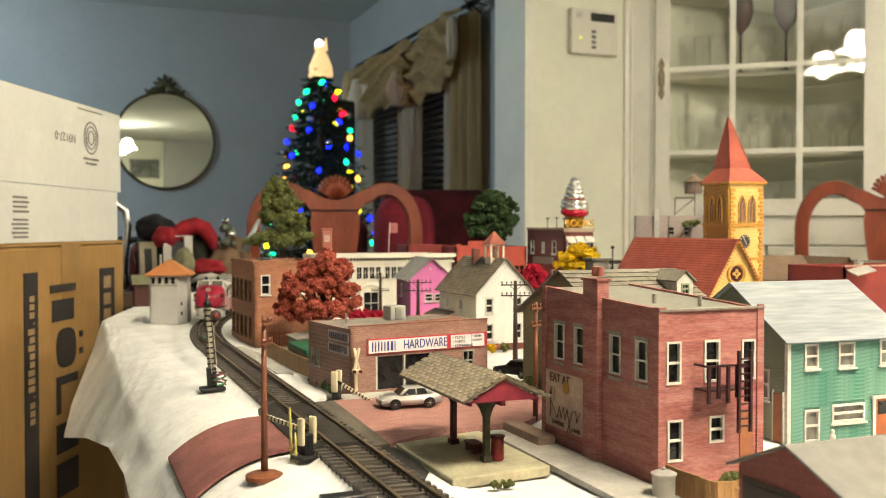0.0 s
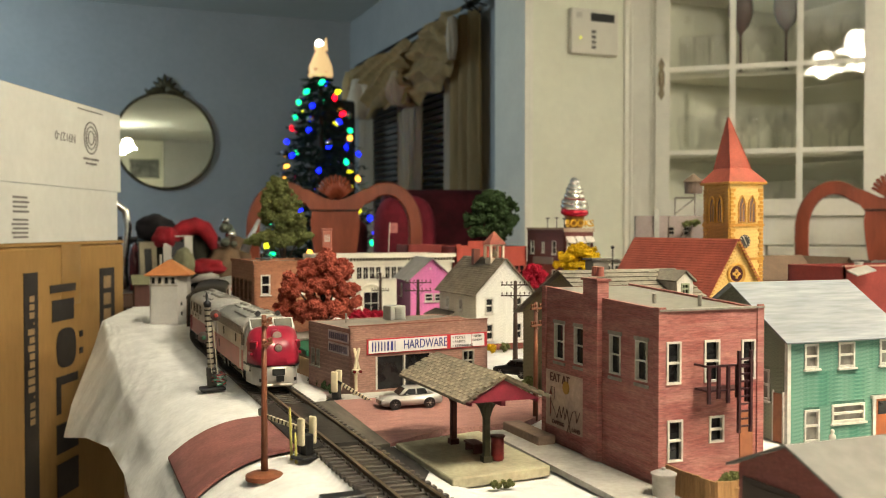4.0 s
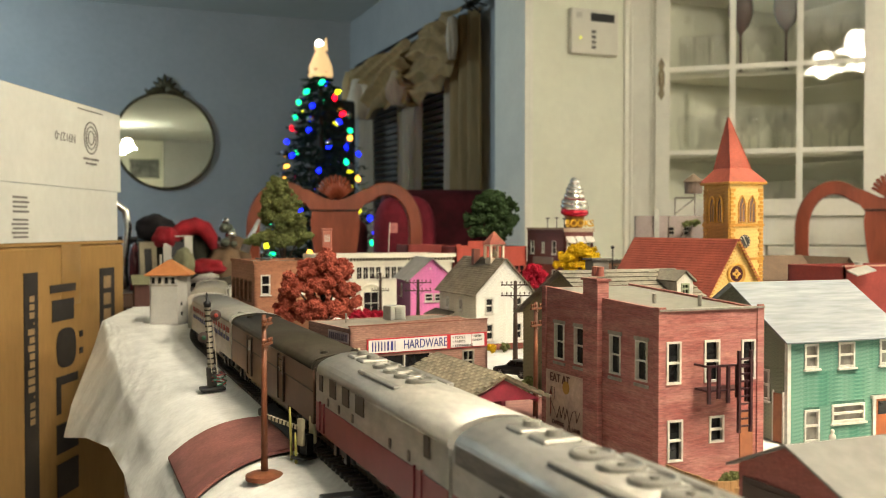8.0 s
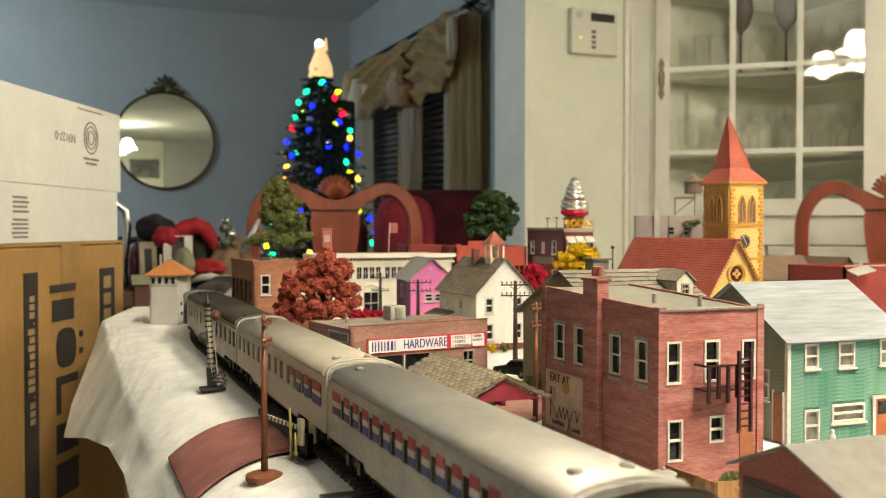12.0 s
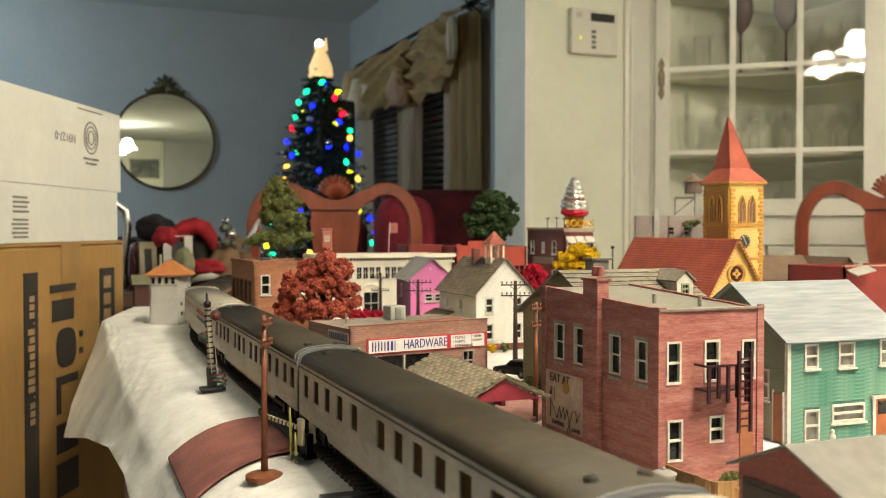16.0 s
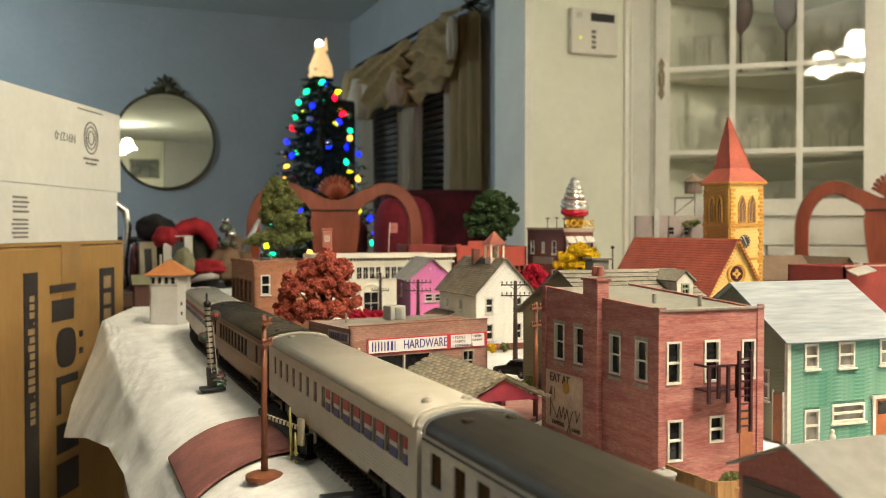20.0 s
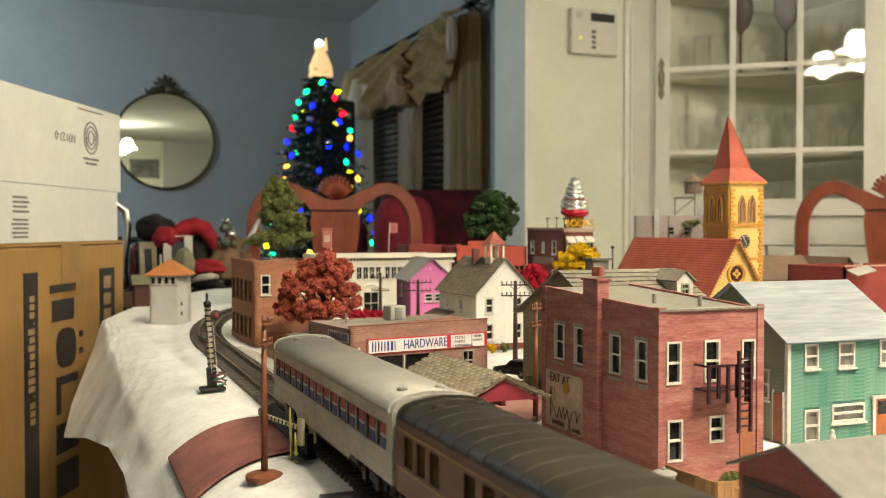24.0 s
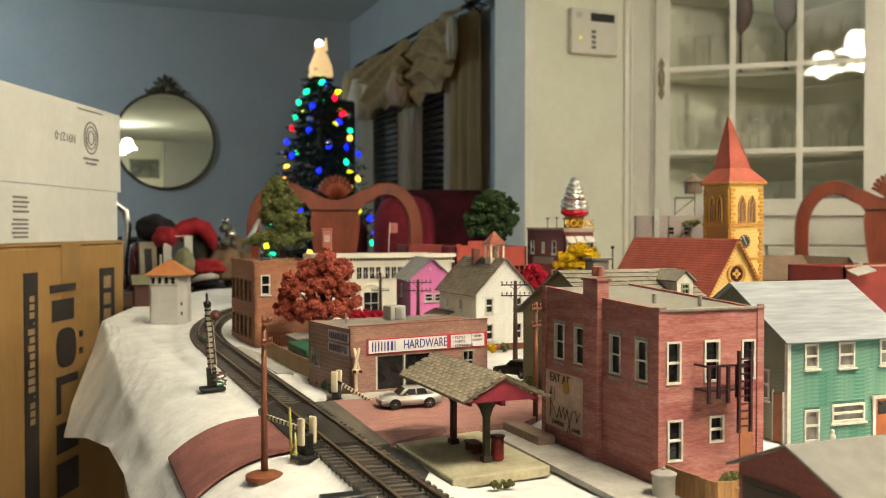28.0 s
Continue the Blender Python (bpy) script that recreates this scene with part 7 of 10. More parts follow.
def white_house():
    WB = boards("white_boards", (0.63, 0.63, 0.58), var=0.06)
    WS = boards("cream_side_boards", (0.55, 0.50, 0.39), var=0.1)
    RF = mat("brown_grey_shingle", (0.165, 0.135, 0.095), 0.9, var=0.3, scale=120, fine=0.25)
    X, Y, w, d, e, r = 0.339, 0.772, 0.055, 0.088, 0.0525, 0.0290
    t = gable_house("white_house", X, Y, w, d, e, r, WB, WS, RF, "white clapboard schoolhouse with a brown roof and belfry", front=[(0.0085, 0.0165, 0.0330, 0.0465), (0.0370, 0.0450, 0.0330, 0.0465), (0.0085, 0.0165, 0.0090, 0.0235), (0.0370, 0.0450, 0.0090, 0.0235)], left=[(0.018, 0.025, 0.0335, 0.044), (0.050, 0.057, 0.0335, 0.044)], rows=20, over=0.004, roof_rows=18, jag=34, step=0.0003)
    bm = bmesh.new()
    box(bm, -0.001, w + 0.001, -0.0012, d, 0, 0.0055)
    part("foundation", bm, brick_mat("foundation_brick", (0.22, 0.06, 0.04), (0.17, 0.05, 0.035), (0.5, 0.4, 0.35), 0.0012, 0.004), t)
    # lower lean-to roof on the left
    bm = bmesh.new()
    slab_roof(bm, [(-0.012, 0.050, 0.0245), (0.0, 0.050, 0.0300), (0.0, 0.100, 0.0300), (-0.012, 0.100, 0.0245)], 0.001)
    part("porch_roof", bm, RF, t)
    # belfry
    z0 = e + r - 0.004
    bm = bmesh.new()
    cx, cy, s = w / 2, 0.022, 0.0062
    box(bm, cx - s, cx + s, cy - s, cy + s, z0 - 0.006, z0 + 0.004)
    for a in (-1, 1):
        for b in (-1, 1):
            box(bm, cx + a * s - 0.0011, cx + a * s + 0.0011, cy + b * s - 0.0011, cy + b * s + 0.0011, z0 + 0.004, z0 + 0.0155)
    box(bm, cx - s - 0.0008, cx + s + 0.0008, cy - s - 0.0008, cy + s + 0.0008, z0 + 0.0150, z0 + 0.0165)
    b = part("belfry", bm, mat("belfry_cream", (0.62, 0.52, 0.40), 0.7, var=0.15, scale=100), t)
    bm = bmesh.new()
    q = [bm.verts.new(p) for p in ((cx - 0.0088, cy - 0.0088, z0 + 0.0165), (cx + 0.0088, cy - 0.0088, z0 + 0.0165), (cx + 0.0088, cy + 0.0088, z0 + 0.0165), (cx - 0.0088, cy + 0.0088, z0 + 0.0165))]
    ap = bm.verts.new((cx, cy, z0 + 0.0290))
    bm.faces.new(q)
    for i in range(4):
        bm.faces.new((q[i], q[(i + 1) % 4], ap))
    part("belfry_roof", bm, mat("belfry_red", (0.27, 0.075, 0.05), 0.8, var=0.2, scale=100), b, "red pointed belfry roof")
    bm = bmesh.new()
    lathe(bm, [(0.0032, z0 + 0.005), (0.0028, z0 + 0.009), (0.0012, z0 + 0.0115), (0.0004, z0 + 0.0145)], 10, Matrix.Translation((cx, cy, 0)))
    part("bell", bm, mat("brass", (0, 0, 0)), b)
    bm = bmesh.new()
    bbox(bm, cx - 0.008, cx - 0.0015, 0.050, 0.056, e + r - 0.012, e + r + 0.008, 0.0003, seg=1)
    part("chimney", bm, mat("dark_brick_stack", (0.15, 0.05, 0.035), 0.8, var=0.2, scale=100), t)


white_house()


def pink_house():
    PB = boards("pink_boards", (0.58, 0.150, 0.37), (0.64, 0.20, 0.43))
    PS = boards("dark_pink_boards", (0.17, 0.025, 0.085), (0.21, 0.035, 0.11))
    RF = mat("grey_shingle_roof", (0.30, 0.285, 0.265), 0.85, var=0.12, scale=60, fine=0.12)
    t = gable_house("pink_house", 0.3405, 0.948, 0.0455, 0.085, 0.0560, 0.0205, PB, PS, RF, "bright pink clapboard house with a grey roof", rz=-9, front=[(0.015, 0.024, 0.031, 0.0395), (0.0255, 0.0345, 0.031, 0.0395)], left=[(0.03, 0.037, 0.034, 0.048)], rows=18, over=0.004, roof_rows=14, step=0.0001)
    bm = bmesh.new()
    box(bm, 0.0440, 0.0465, -0.0012, 0.0, 0, 0.056)
    box(bm, -0.0005, 0.0018, -0.0012, 0.0, 0, 0.056)
    part("corner_board", bm, PB, t)
    bm = bmesh.new()
    lathe(bm, [(0.0010, -0.0006), (0.0010, 0.0006)], 8, pose(0.021, -0.0010, 0.066, 90))
    part("gable_ornament", bm, WHITE_TRIM, t)


pink_house()


def dormer_house():
    OB = boards("olive_boards", (0.22, 0.20, 0.11), (0.27, 0.25, 0.15))
    RF = mat("grey_tile_roof", (0.205, 0.185, 0.145), 0.9, var=0.25, scale=120, fine=0.22)
    GT = mat("green_shutter", (0.05, 0.10, 0.045), 0.6, var=0.2, scale=200)
    X, Y, w, d, e, r = 0.290, 0.466, 0.0770, 0.114, 0.0535, 0.0285
    t = gable_house("dormer_house", X, Y, w, d, e, r, OB, OB, RF, "olive clapboard house with a grey tile roof and dormer", left=[(0.030, 0.040, 0.022, 0.040), (0.075, 0.085, 0.022, 0.040)], rows=18, ridge="x", over=0.005, roof_rows=13, jag=30, left_trim=GT, bars=(1, 2))
    # dormer on the near slope
    m = Matrix.Translation((0.0588, 0.0220, e + 0.0098)) @ Matrix.Diagonal((0.98, 0.95, 1.32, 1.0))
    bm = bmesh.new()
    panel(bm, 0.0120, 0.0100, 0.001, [(0.0030, 0.0090, 0.0010, 0.0088)], m)
    box(bm, 0, 0.001, 0.001, 0.020, 0.0, 0.010, m)
    box(bm, 0.011, 0.012, 0.001, 0.020, 0.0, 0.010, m)
    prism(bm, [(0, 0.010), (0.012, 0.010), (0.006, 0.0138)], 0, 0.001, "y", m)
    dm = part("dormer", bm, WHITE_TRIM, t, "white dormer with a small sash window")
    window(dm, m @ Matrix.Translation((0.0030, 0, 0.001)), 0.0060, 0.0078, mat("pale_green_trim", (0.30, 0.34, 0.22), 0.6, var=0.1), (1, 2), 0.0008)
    for s in (0, 1):
        bm = bmesh.new()
        xe = -0.0016 if s == 0 else 0.0136
        pts = [(xe, -0.0015, 0.0094), (0.006, -0.0015, 0.0142), (0.006, 0.028, 0.0142), (xe, 0.020, 0.0094)]
        slab_roof(bm, pts if s == 0 else pts[::-1], 0.0008)
        bmesh.ops.transform(bm, matrix=m, verts=bm.verts)
        part("dormer_roof", bm, RF, dm)
    bm = bmesh.new()
    bbox(bm, 0.028, 0.040, 0.070, 0.080, e + 0.012, e + r + 0.006, 0.0004, seg=1)
    box(bm, 0.0265, 0.0415, 0.0685, 0.0815, e + r + 0.006, e + r + 0.0072)
    part("chimney", bm, mat("grey_stack", (0.16, 0.15, 0.13), 0.8, var=0.2, scale=100), t)


dormer_house()


def church():
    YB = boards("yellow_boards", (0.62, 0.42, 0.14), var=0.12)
    # darkened boards: shade painted into the side walls; also the ochre verge blocks
    YS = boards("ochre_shade_boards", (0.42, 0.22, 0.045), var=0.15)
    OC = mat("ochre_trim", (0.45, 0.23, 0.035), 0.6, var=0.2, scale=150)
    RT = mat("red_tile_roof", (0.34, 0.074, 0.044), 0.7, var=0.2, scale=80, fine=0.12)
    X, Y, w, d, e, r = 0.472, 0.625, 0.062, 0.142, 0.050, 0.0500
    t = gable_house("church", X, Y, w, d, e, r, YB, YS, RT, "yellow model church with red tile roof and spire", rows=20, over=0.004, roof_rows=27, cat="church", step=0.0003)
    # verge boards with blocks
    for s in (-1, 1):
        bm = bmesh.new()
        a, b = Vector((w / 2 + s * (w / 2 + 0.004), -0.005, e - 0.0065)), Vector((w / 2, -0.005, e + r))
        for k in range(22):
            p = a.lerp(b, (k + 0.5) / 22)
            box(bm, p.x - 0.0010, p.x + 0.0010, -0.0046, -0.0030, p.z - (0.0024 if s > 0 else 0.0015), p.z - 0.0006)
        part("verge_blocks", bm, YS, t)
    # rose window
    bm = bmesh.new()
    c = Vector((w / 2, -0.0008, e + 0.022))
    ring = [(c.x + 0.0078 * math.cos(i * math.pi / 14), c.y, c.z + 0.0078 * math.sin(i * math.pi / 14)) for i in range(29)]
    tube(bm, ring, 0.0015, 6)
    for k in range(4):
        a = k * math.pi / 2 + math.pi / 4
        q = [(c.x + 0.0052 * math.cos(a) + 0.0036 * math.cos(a + i * math.pi / 8), c.y - 0.0002, c.z + 0.0052 * math.sin(a) + 0.0036 * math.sin(a + i * math.pi / 8)) for i in range(6, 11)]
        tube(bm, q, 0.0010, 5)
    rose = part("rose_window", bm, OC, t, "round ochre quatrefoil window")
    bm = bmesh.new()
    lathe(bm, [(0.0076, 0), (0.0076, 0.0003)], 24, Matrix.Translation(c + Vector((0, 0.0001, 0))) @ pose(0, 0, 0, 90))
    part("pane", bm, mat("dark_red_glass", (0.05, 0.012, 0.01), 0.2), rose)
    # tower, its parts in tower space
    T = Matrix.Translation((0.0535, 0.036, 0))
    tw, th = 0.0345, 0.1465

    def arch_window(mm, wide, hgt, parent):
        bm = bmesh.new()
        pts = [(0, 0), (wide, 0), (wide, hgt * 0.68), (wide * 0.82, hgt * 0.86), (wide / 2, hgt), (wide * 0.18, hgt * 0.86), (0, hgt * 0.68)]
        prism(bm, pts, -0.0003, -0.0001, "y", mm)
        p = part("pane", bm, mat("tower_pane", (0.16, 0.10, 0.09), 0.3, var=0.3, scale=90), parent)
        bm = bmesh.new()
        loop = pts + [pts[0]]
        tube(bm, [mm @ Vector((x, -0.0006, z)) for x, z in loop], 0.0008, 5)
        tube(bm, [mm @ Vector((wide * 0.5, -0.0005, 0)), mm @ Vector((wide * 0.5, -0.0005, hgt * 0.62)), mm @ Vector((wide * 0.85, -0.0005, hgt * 0.84))], 0.0005, 5)
        part("tracery", bm, OC, parent)
    # the tower's side faces get the darker boards, their shade put into the colour
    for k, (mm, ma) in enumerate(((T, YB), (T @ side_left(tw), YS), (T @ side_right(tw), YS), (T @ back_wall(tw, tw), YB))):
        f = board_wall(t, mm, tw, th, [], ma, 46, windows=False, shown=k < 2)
        f["label"] = "boarded tower wall"
        if k < 2:
            for x in (0.0085, 0.0190):
                arch_window(mm @ Matrix.Translation((x, -0.0006, 0.114)), 0.0070, 0.0225, t)
            for z in (0.1105, 0.0815):
                bm = bmesh.new()
                box(bm, -0.001, tw + 0.001, -0.0016, -0.0004, z, z + 0.0022, mm)
                part("string_course", bm, OC, t)
            z = 0.004
            i = 0
            shared = {}
            while z < th - 0.004:
                for xa in (0.0, tw):
                    L = 0.0032 if i % 2 else 0.0050
                    at = mm @ Matrix.Translation((0.0 if xa == 0 else tw - L, 0, z))
                    if L in shared:
                        again(shared[L], at)
                    else:
                        bm = bmesh.new()
                        box(bm, 0, L, -0.0013, -0.0004, 0, 0.0026)
                        shared[L] = part("quoin", bm, OC, t)
                        shared[L].matrix_basis = at
                z += 0.0034
                i += 1
    bm = bmesh.new()
    bbox(bm, -0.003, tw + 0.003, -0.003, tw + 0.003, th, th + 0.0022, 0.0004, seg=1, m=T)
    part("cornice", bm, OC, t)
    # clock
    bm = bmesh.new()
    cc = T @ Vector((0.0150, -0.0008, 0.0975))
    lathe(bm, [(0.0058, 0), (0.0058, 0.0007)], 24, Matrix.Translation(cc) @ pose(0, 0, 0, 90))
    ck = part("clock_face", bm, mat("clock_black", (0.02, 0.02, 0.02), 0.5), t, "black clock face with cream marks")
    CM = mat("clock_cream", (0.65, 0.6, 0.48), 0.5)
    for k in range(12):
        bm = bmesh.new()
        a = k * math.pi / 6
        box(bm, -0.00035, 0.00035, -0.0011, -0.0007, 0.0042, 0.0054, Matrix.Translation(cc) @ pose(0, 0, 0, 0, k * 30, 0))
        part("hour_mark", bm, CM, ck)
    for ang, L in ((-25, 0.0045), (150, 0.0034)):
        bm = bmesh.new()
        box(bm, -0.0003, 0.0003, -0.0013, -0.0009, -0.0006, L, Matrix.Translation(cc) @ pose(0, 0, 0, 0, ang, 0))
        part("clock_hand", bm, CM, ck)
    # flared spire in tile courses
    bm = bmesh.new()
    prof = [(tw / 2 + 0.0030, 0.0), (0.0108, 0.0120), (0.0002, 0.0570)]
    lev = []
    for (r0, z0), (r1, z1), n in ((prof[0], prof[1], 1), (prof[1], prof[2], 22)):
        for k in range(n):
            lev.append((r0 + (r1 - r0) * k / n + (0.0003 if k else 0), z0 + (z1 - z0) * k / n))
            lev.append((r0 + (r1 - r0) * (k + 1) / n, z0 + (z1 - z0) * (k + 1) / n - 0.00005))
    rings = [[bm.verts.new((tw / 2 + a * q - 0.10 * z, tw / 2 + b * q, th + 0.0022 + z)) for a, b in ((-1, -1), (1, -1), (1, 1), (-1, 1))] for q, z in lev]
    for p, q in zip(rings, rings[1:]):
        for i in range(4):
            bm.faces.new((p[i], p[(i + 1) % 4], q[(i + 1) % 4], q[i]))
    bm.faces.new(rings[0][::-1])
    bmesh.ops.transform(bm, matrix=T, verts=bm.verts)
    sp = part("spire", bm, RT, t, "red tiled flared spire")
    for a, b in ((-1, -1), (1, -1), (1, 1), (-1, 1)):
        bm = bmesh.new()
        for k in range(26):
            u = k / 26
            q = prof[1][0] * (1 - u)
            box(bm, -0.0006, 0.0006, -0.0006, 0.0006, -0.0007, 0.0007, T @ Matrix.Translation((tw / 2 + a * q - 0.10 * (0.0125 + 0.0445 * u), tw / 2 + b * q, th + 0.0022 + 0.0125 + 0.0445 * u)))
        part("hip_tile", bm, RT, sp)


church()


def flat_block(name, X, Y, w, d, h, front_m, side_m, label, front=(), left=(), trim=None, bars=(0, 1), roof_m=None, rz=0, cat="building", fw=0.0011):
    t = thing(name, pose(X, Y, 0.7490, 0, 0, rz), label, cat)
    wall(t, FRONT(), w, h, list(front), front_m, trim=trim, bars=bars, fw=fw)
    wall(t, side_left(d), d, h, list(left), side_m, trim=trim, bars=bars, fw=fw)
    wall(t, side_right(w), d, h, [], side_m)
    wall(t, back_wall(w, d), w, h, [], front_m)
    bm = bmesh.new()
    box(bm, 0.002, w - 0.002, 0.002, d - 0.002, h - 0.004, h - 0.003)
    part("roof", bm, roof_m or mat("dark_roof_felt", (0, 0, 0)), t)
    return t


def far_town():
    RB = mat("red_card", (0.36, 0.060, 0.040), 0.8, var=0.15, scale=40, fine=0.1)
    RD = mat("dark_red_card", (0.20, 0.030, 0.024), 0.8, var=0.15, scale=40, fine=0.1)
    # long red brick warehouse
    t = flat_block("red_warehouse", 0.515, 1.245, 0.112, 0.08, 0.0835, RB, RD, "long red brick warehouse at the back of the town", front=[(0.028 + 0.024 * k, 0.036 + 0.024 * k, 0.040, 0.056) for k in range(4)] + [(0.092, 0.100, 0.040, 0.056)], trim=RD)
    bm = bmesh.new()
    box(bm, 0.0, 0.008, -0.0005, 0.0020, 0.0830, 0.0870)
    box(bm, 0.019, 0.046, -0.0005, 0.0020, 0.0830, 0.0915)
    part("parapet_step", bm, RB, t)
    t = flat_block("dark_red_shed", 0.462, 1.30, 0.058, 0.05, 0.0855, RD, RD, "dark red low building beside the warehouse")
    # the shop with an ornament on the roof
    RBK = brick_mat("book_brick", (0.15, 0.042, 0.036), (0.12, 0.035, 0.03), (0.5, 0.4, 0.35), 0.002, 0.006, weight=0.3)
    RBS = brick_mat("book_brick_side", (0.15, 0.042, 0.036), (0.12, 0.035, 0.03), (0.5, 0.4, 0.35), 0.002, 0.006, side=True, weight=0.3)
    X, Y = 0.634, 1.146
    t = flat_block("bookshop", X, Y, 0.046, 0.110, 0.1095, RBK, RBS, "dark brick corner shop with white awnings", front=[(0.0045 + 0.0145 * k, 0.0125 + 0.0145 * k, 0.078, 0.094) for k in range(3)], left=[(0.010, 0.022, 0.073, 0.092), (0.046, 0.054, 0.075, 0.090), (0.076, 0.088, 0.073, 0.092), (0.010, 0.022, 0.030, 0.052), (0.076, 0.088, 0.030, 0.052)])
    bm = bmesh.new()
    box(bm, -0.001, 0.047, -0.0016, -0.0002, 0.1045, 0.1100)
    box(bm, -0.0016, -0.0002, -0.0016, 0.110, 0.1075, 0.1105)
    part("cornice", bm, mat("stone_cornice", (0.36, 0.28, 0.20), 0.8, var=0.15, scale=60), t)
    bm = bmesh.new()
    box(bm, -0.0016, -0.0004, 0.030, 0.090, 0.0590, 0.0690)
    part("fascia", bm, mat("grey_fascia", (0.22, 0.20, 0.18), 0.7, var=0.15, scale=60), t)
    AW = mat("white_awning", (0.62, 0.57, 0.50), 0.7, var=0.08)
    for k in range(3):
        x = 0.0030 + 0.0145 * k
        bm = bmesh.new()
        prism(bm, [(-0.0005, 0.0985), (-0.0070, 0.0915), (-0.0070, 0.0895), (-0.0005, 0.0930)], x, x + 0.0125, "x")
        part("awning", bm, AW, t)
    # roof clutter
    for x, y, h in ((0.004, 0.055, 0.0170), (0.004, 0.028, 0.0175), (0.004, 0.006, 0.0160)):
        bm = bmesh.new()
        tube(bm, [(x, y, 0.1060), (x, y, 0.1060 + h)], 0.0007, 6)
        box(bm, x - 0.002, x + 0.002, y - 0.002, y + 0.002, 0.1060 + h, 0.1075 + h)
        part("aerial", bm, BLACK, t)
    bm = bmesh.new()
    prism(bm, [(0.015, 0.1060), (0.032, 0.1060), (0.029, 0.1155), (0.019, 0.1155)], 0.018, 0.030, "x")
    part("roof_hatch", bm, BLACK, t)
    # glass ornament with its sign
    o = thing("glass_ornament", pose(X + 0.025, Y + 0.015, 0.8560) @ Matrix.Scale(1.12, 4), "silver and red glass swirl ornament on a yellow base", "ornament")
    SIL = mat("silvered_glass", (0.80, 0.78, 0.74), 0.12, 1.0, var=0.1)
    ORED = mat("red_glass_glitter", (0.42, 0.010, 0.030), 0.25, 0.4, var=0.3, scale=300)
    bm = bmesh.new()
    lathe(bm, [(0.0085, 0.0), (0.0100, 0.004), (0.0110, 0.012), (0.0130, 0.0185), (0.0120, 0.020)], 20)
    part("cone", bm, mat("amber_cone", (0.30, 0.16, 0.03), 0.4, 0.3, var=0.3, scale=200), o, smooth=True)
    for z, R, r, ma in ((0.0225, 0.0125, 0.0050, ORED), (0.0290, 0.0130, 0.0045, SIL), (0.0345, 0.0120, 0.0046, SIL), (0.0375, 0.0105, 0.0030, ORED), (0.0420, 0.0090, 0.0045, SIL), (0.0490, 0.0070, 0.0042, SIL), (0.0540, 0.0045, 0.0040, SIL), (0.0600, 0.0014, 0.0042, SIL)):
        bm = bmesh.new()
        n = 24
        line = [(R * math.cos(2 * math.pi * i / n), R * math.sin(2 * math.pi * i / n), z + 0.0016 * math.sin(2 * math.pi * i / n)) for i in range(n + 1)]
        tube(bm, line, r, 8)
        part("swirl", bm, ma, o, smooth=True)
    for k in range(9):
        bm = bmesh.new()
        a = k * 2.2
        bmesh.ops.create_icosphere(bm, subdivisions=2, radius=0.0030, matrix=Matrix.Translation((0.012 * math.cos(a) * (1 - k / 13), 0.012 * math.sin(a) * (1 - k / 13), 0.026 + 0.0042 * k)))
        part("bead", bm, ORED if k % 4 == 1 else SIL, o, smooth=True)
    YS = mat("sign_yellow", (0.62, 0.36, 0.02), 0.5, var=0.15, scale=200)
    bm = bmesh.new()
    bbox(bm, -0.017, 0.017, -0.0135, -0.0115, -0.0010, 0.0022, 0.0004, seg=1)
    sg = part("sign", bm, YS, o)
    letters(sg, "BOOKS", flat_text(0, -0.0125, 0.0080), 0.0120, YS, depth=0.0008)
    # cream depot
    CR = mat("cream_card", (0.66, 0.63, 0.53), 0.8, var=0.06, scale=30, fine=0.04)
    X, Y, w = 0.290, 1.135, 0.175
    fr = []
    for a in (0.0090, 0.0460, 0.0830, 0.1200):
        for k in range(4):
            fr.append((a + 0.0083 * k, a + 0.0072 + 0.0083 * k, 0.046, 0.0615))
    fr = [q for q in fr if q[1] < w - 0.004]
    t = flat_block("cream_depot", X, Y, w, 0.09, 0.0765, CR, CR, "long cream depot with a row of arched doors", front=fr + [(0.055, 0.075, 0.002, 0.030), (0.105, 0.125, 0.002, 0.030)], bars=(1, 1), fw=0.0007)
    bm = bmesh.new()
    box(bm, -0.003, w + 0.003, -0.004, -0.0006, 0.0725, 0.0775)
    box(bm, -0.002, w + 0.002, -0.002, -0.0006, 0.0655, 0.0685)
    part("cornice", bm, CR, t)
    bm = bmesh.new()
    for k in range(44):
        box(bm, 0.002 + 0.004 * k, 0.0035 + 0.004 * k, -0.0032, -0.0007, 0.0690, 0.0724)
    part("dentils", bm, mat("dark_dentil", (0.10, 0.08, 0.05), 0.8), t)
    for x in (0.065, 0.115):
        bm = bmesh.new()
        arc = [(x + 0.0145 * math.cos(math.pi * i / 12), -0.0012, 0.0255 + 0.0140 * math.sin(math.pi * i / 12)) for i in range(13)]
        tube(bm, [(x + 0.0145, -0.0012, 0.002)] + arc + [(x - 0.0145, -0.0012, 0.002)], 0.0018, 6)
        part("door_arch", bm, CR, t)
    # flag
    f = thing("flagpole", pose(0.386, 1.16, 0.8215), "small flag on a white pole above the depot roof", "flag")
    bm = bmesh.new()
    tube(bm, [(0, 0, 0.0), (0.002, 0, 0.0445)], 0.0008, 6)
    part("pole", bm, mat("pole_white", (0.5, 0.4, 0.35), 0.5), f)
    bm = bmesh.new()
    for k in range(5):
        box(bm, 0.0022, 0.0125, -0.0004 - 0.0002 * (k % 2), 0.0004, 0.0310 + 0.0026 * k, 0.0336 + 0.0026 * k)
    part("flag", bm, mat("faded_flag", (0.30, 0.09, 0.09), 0.8, var=0.3, scale=120), f)
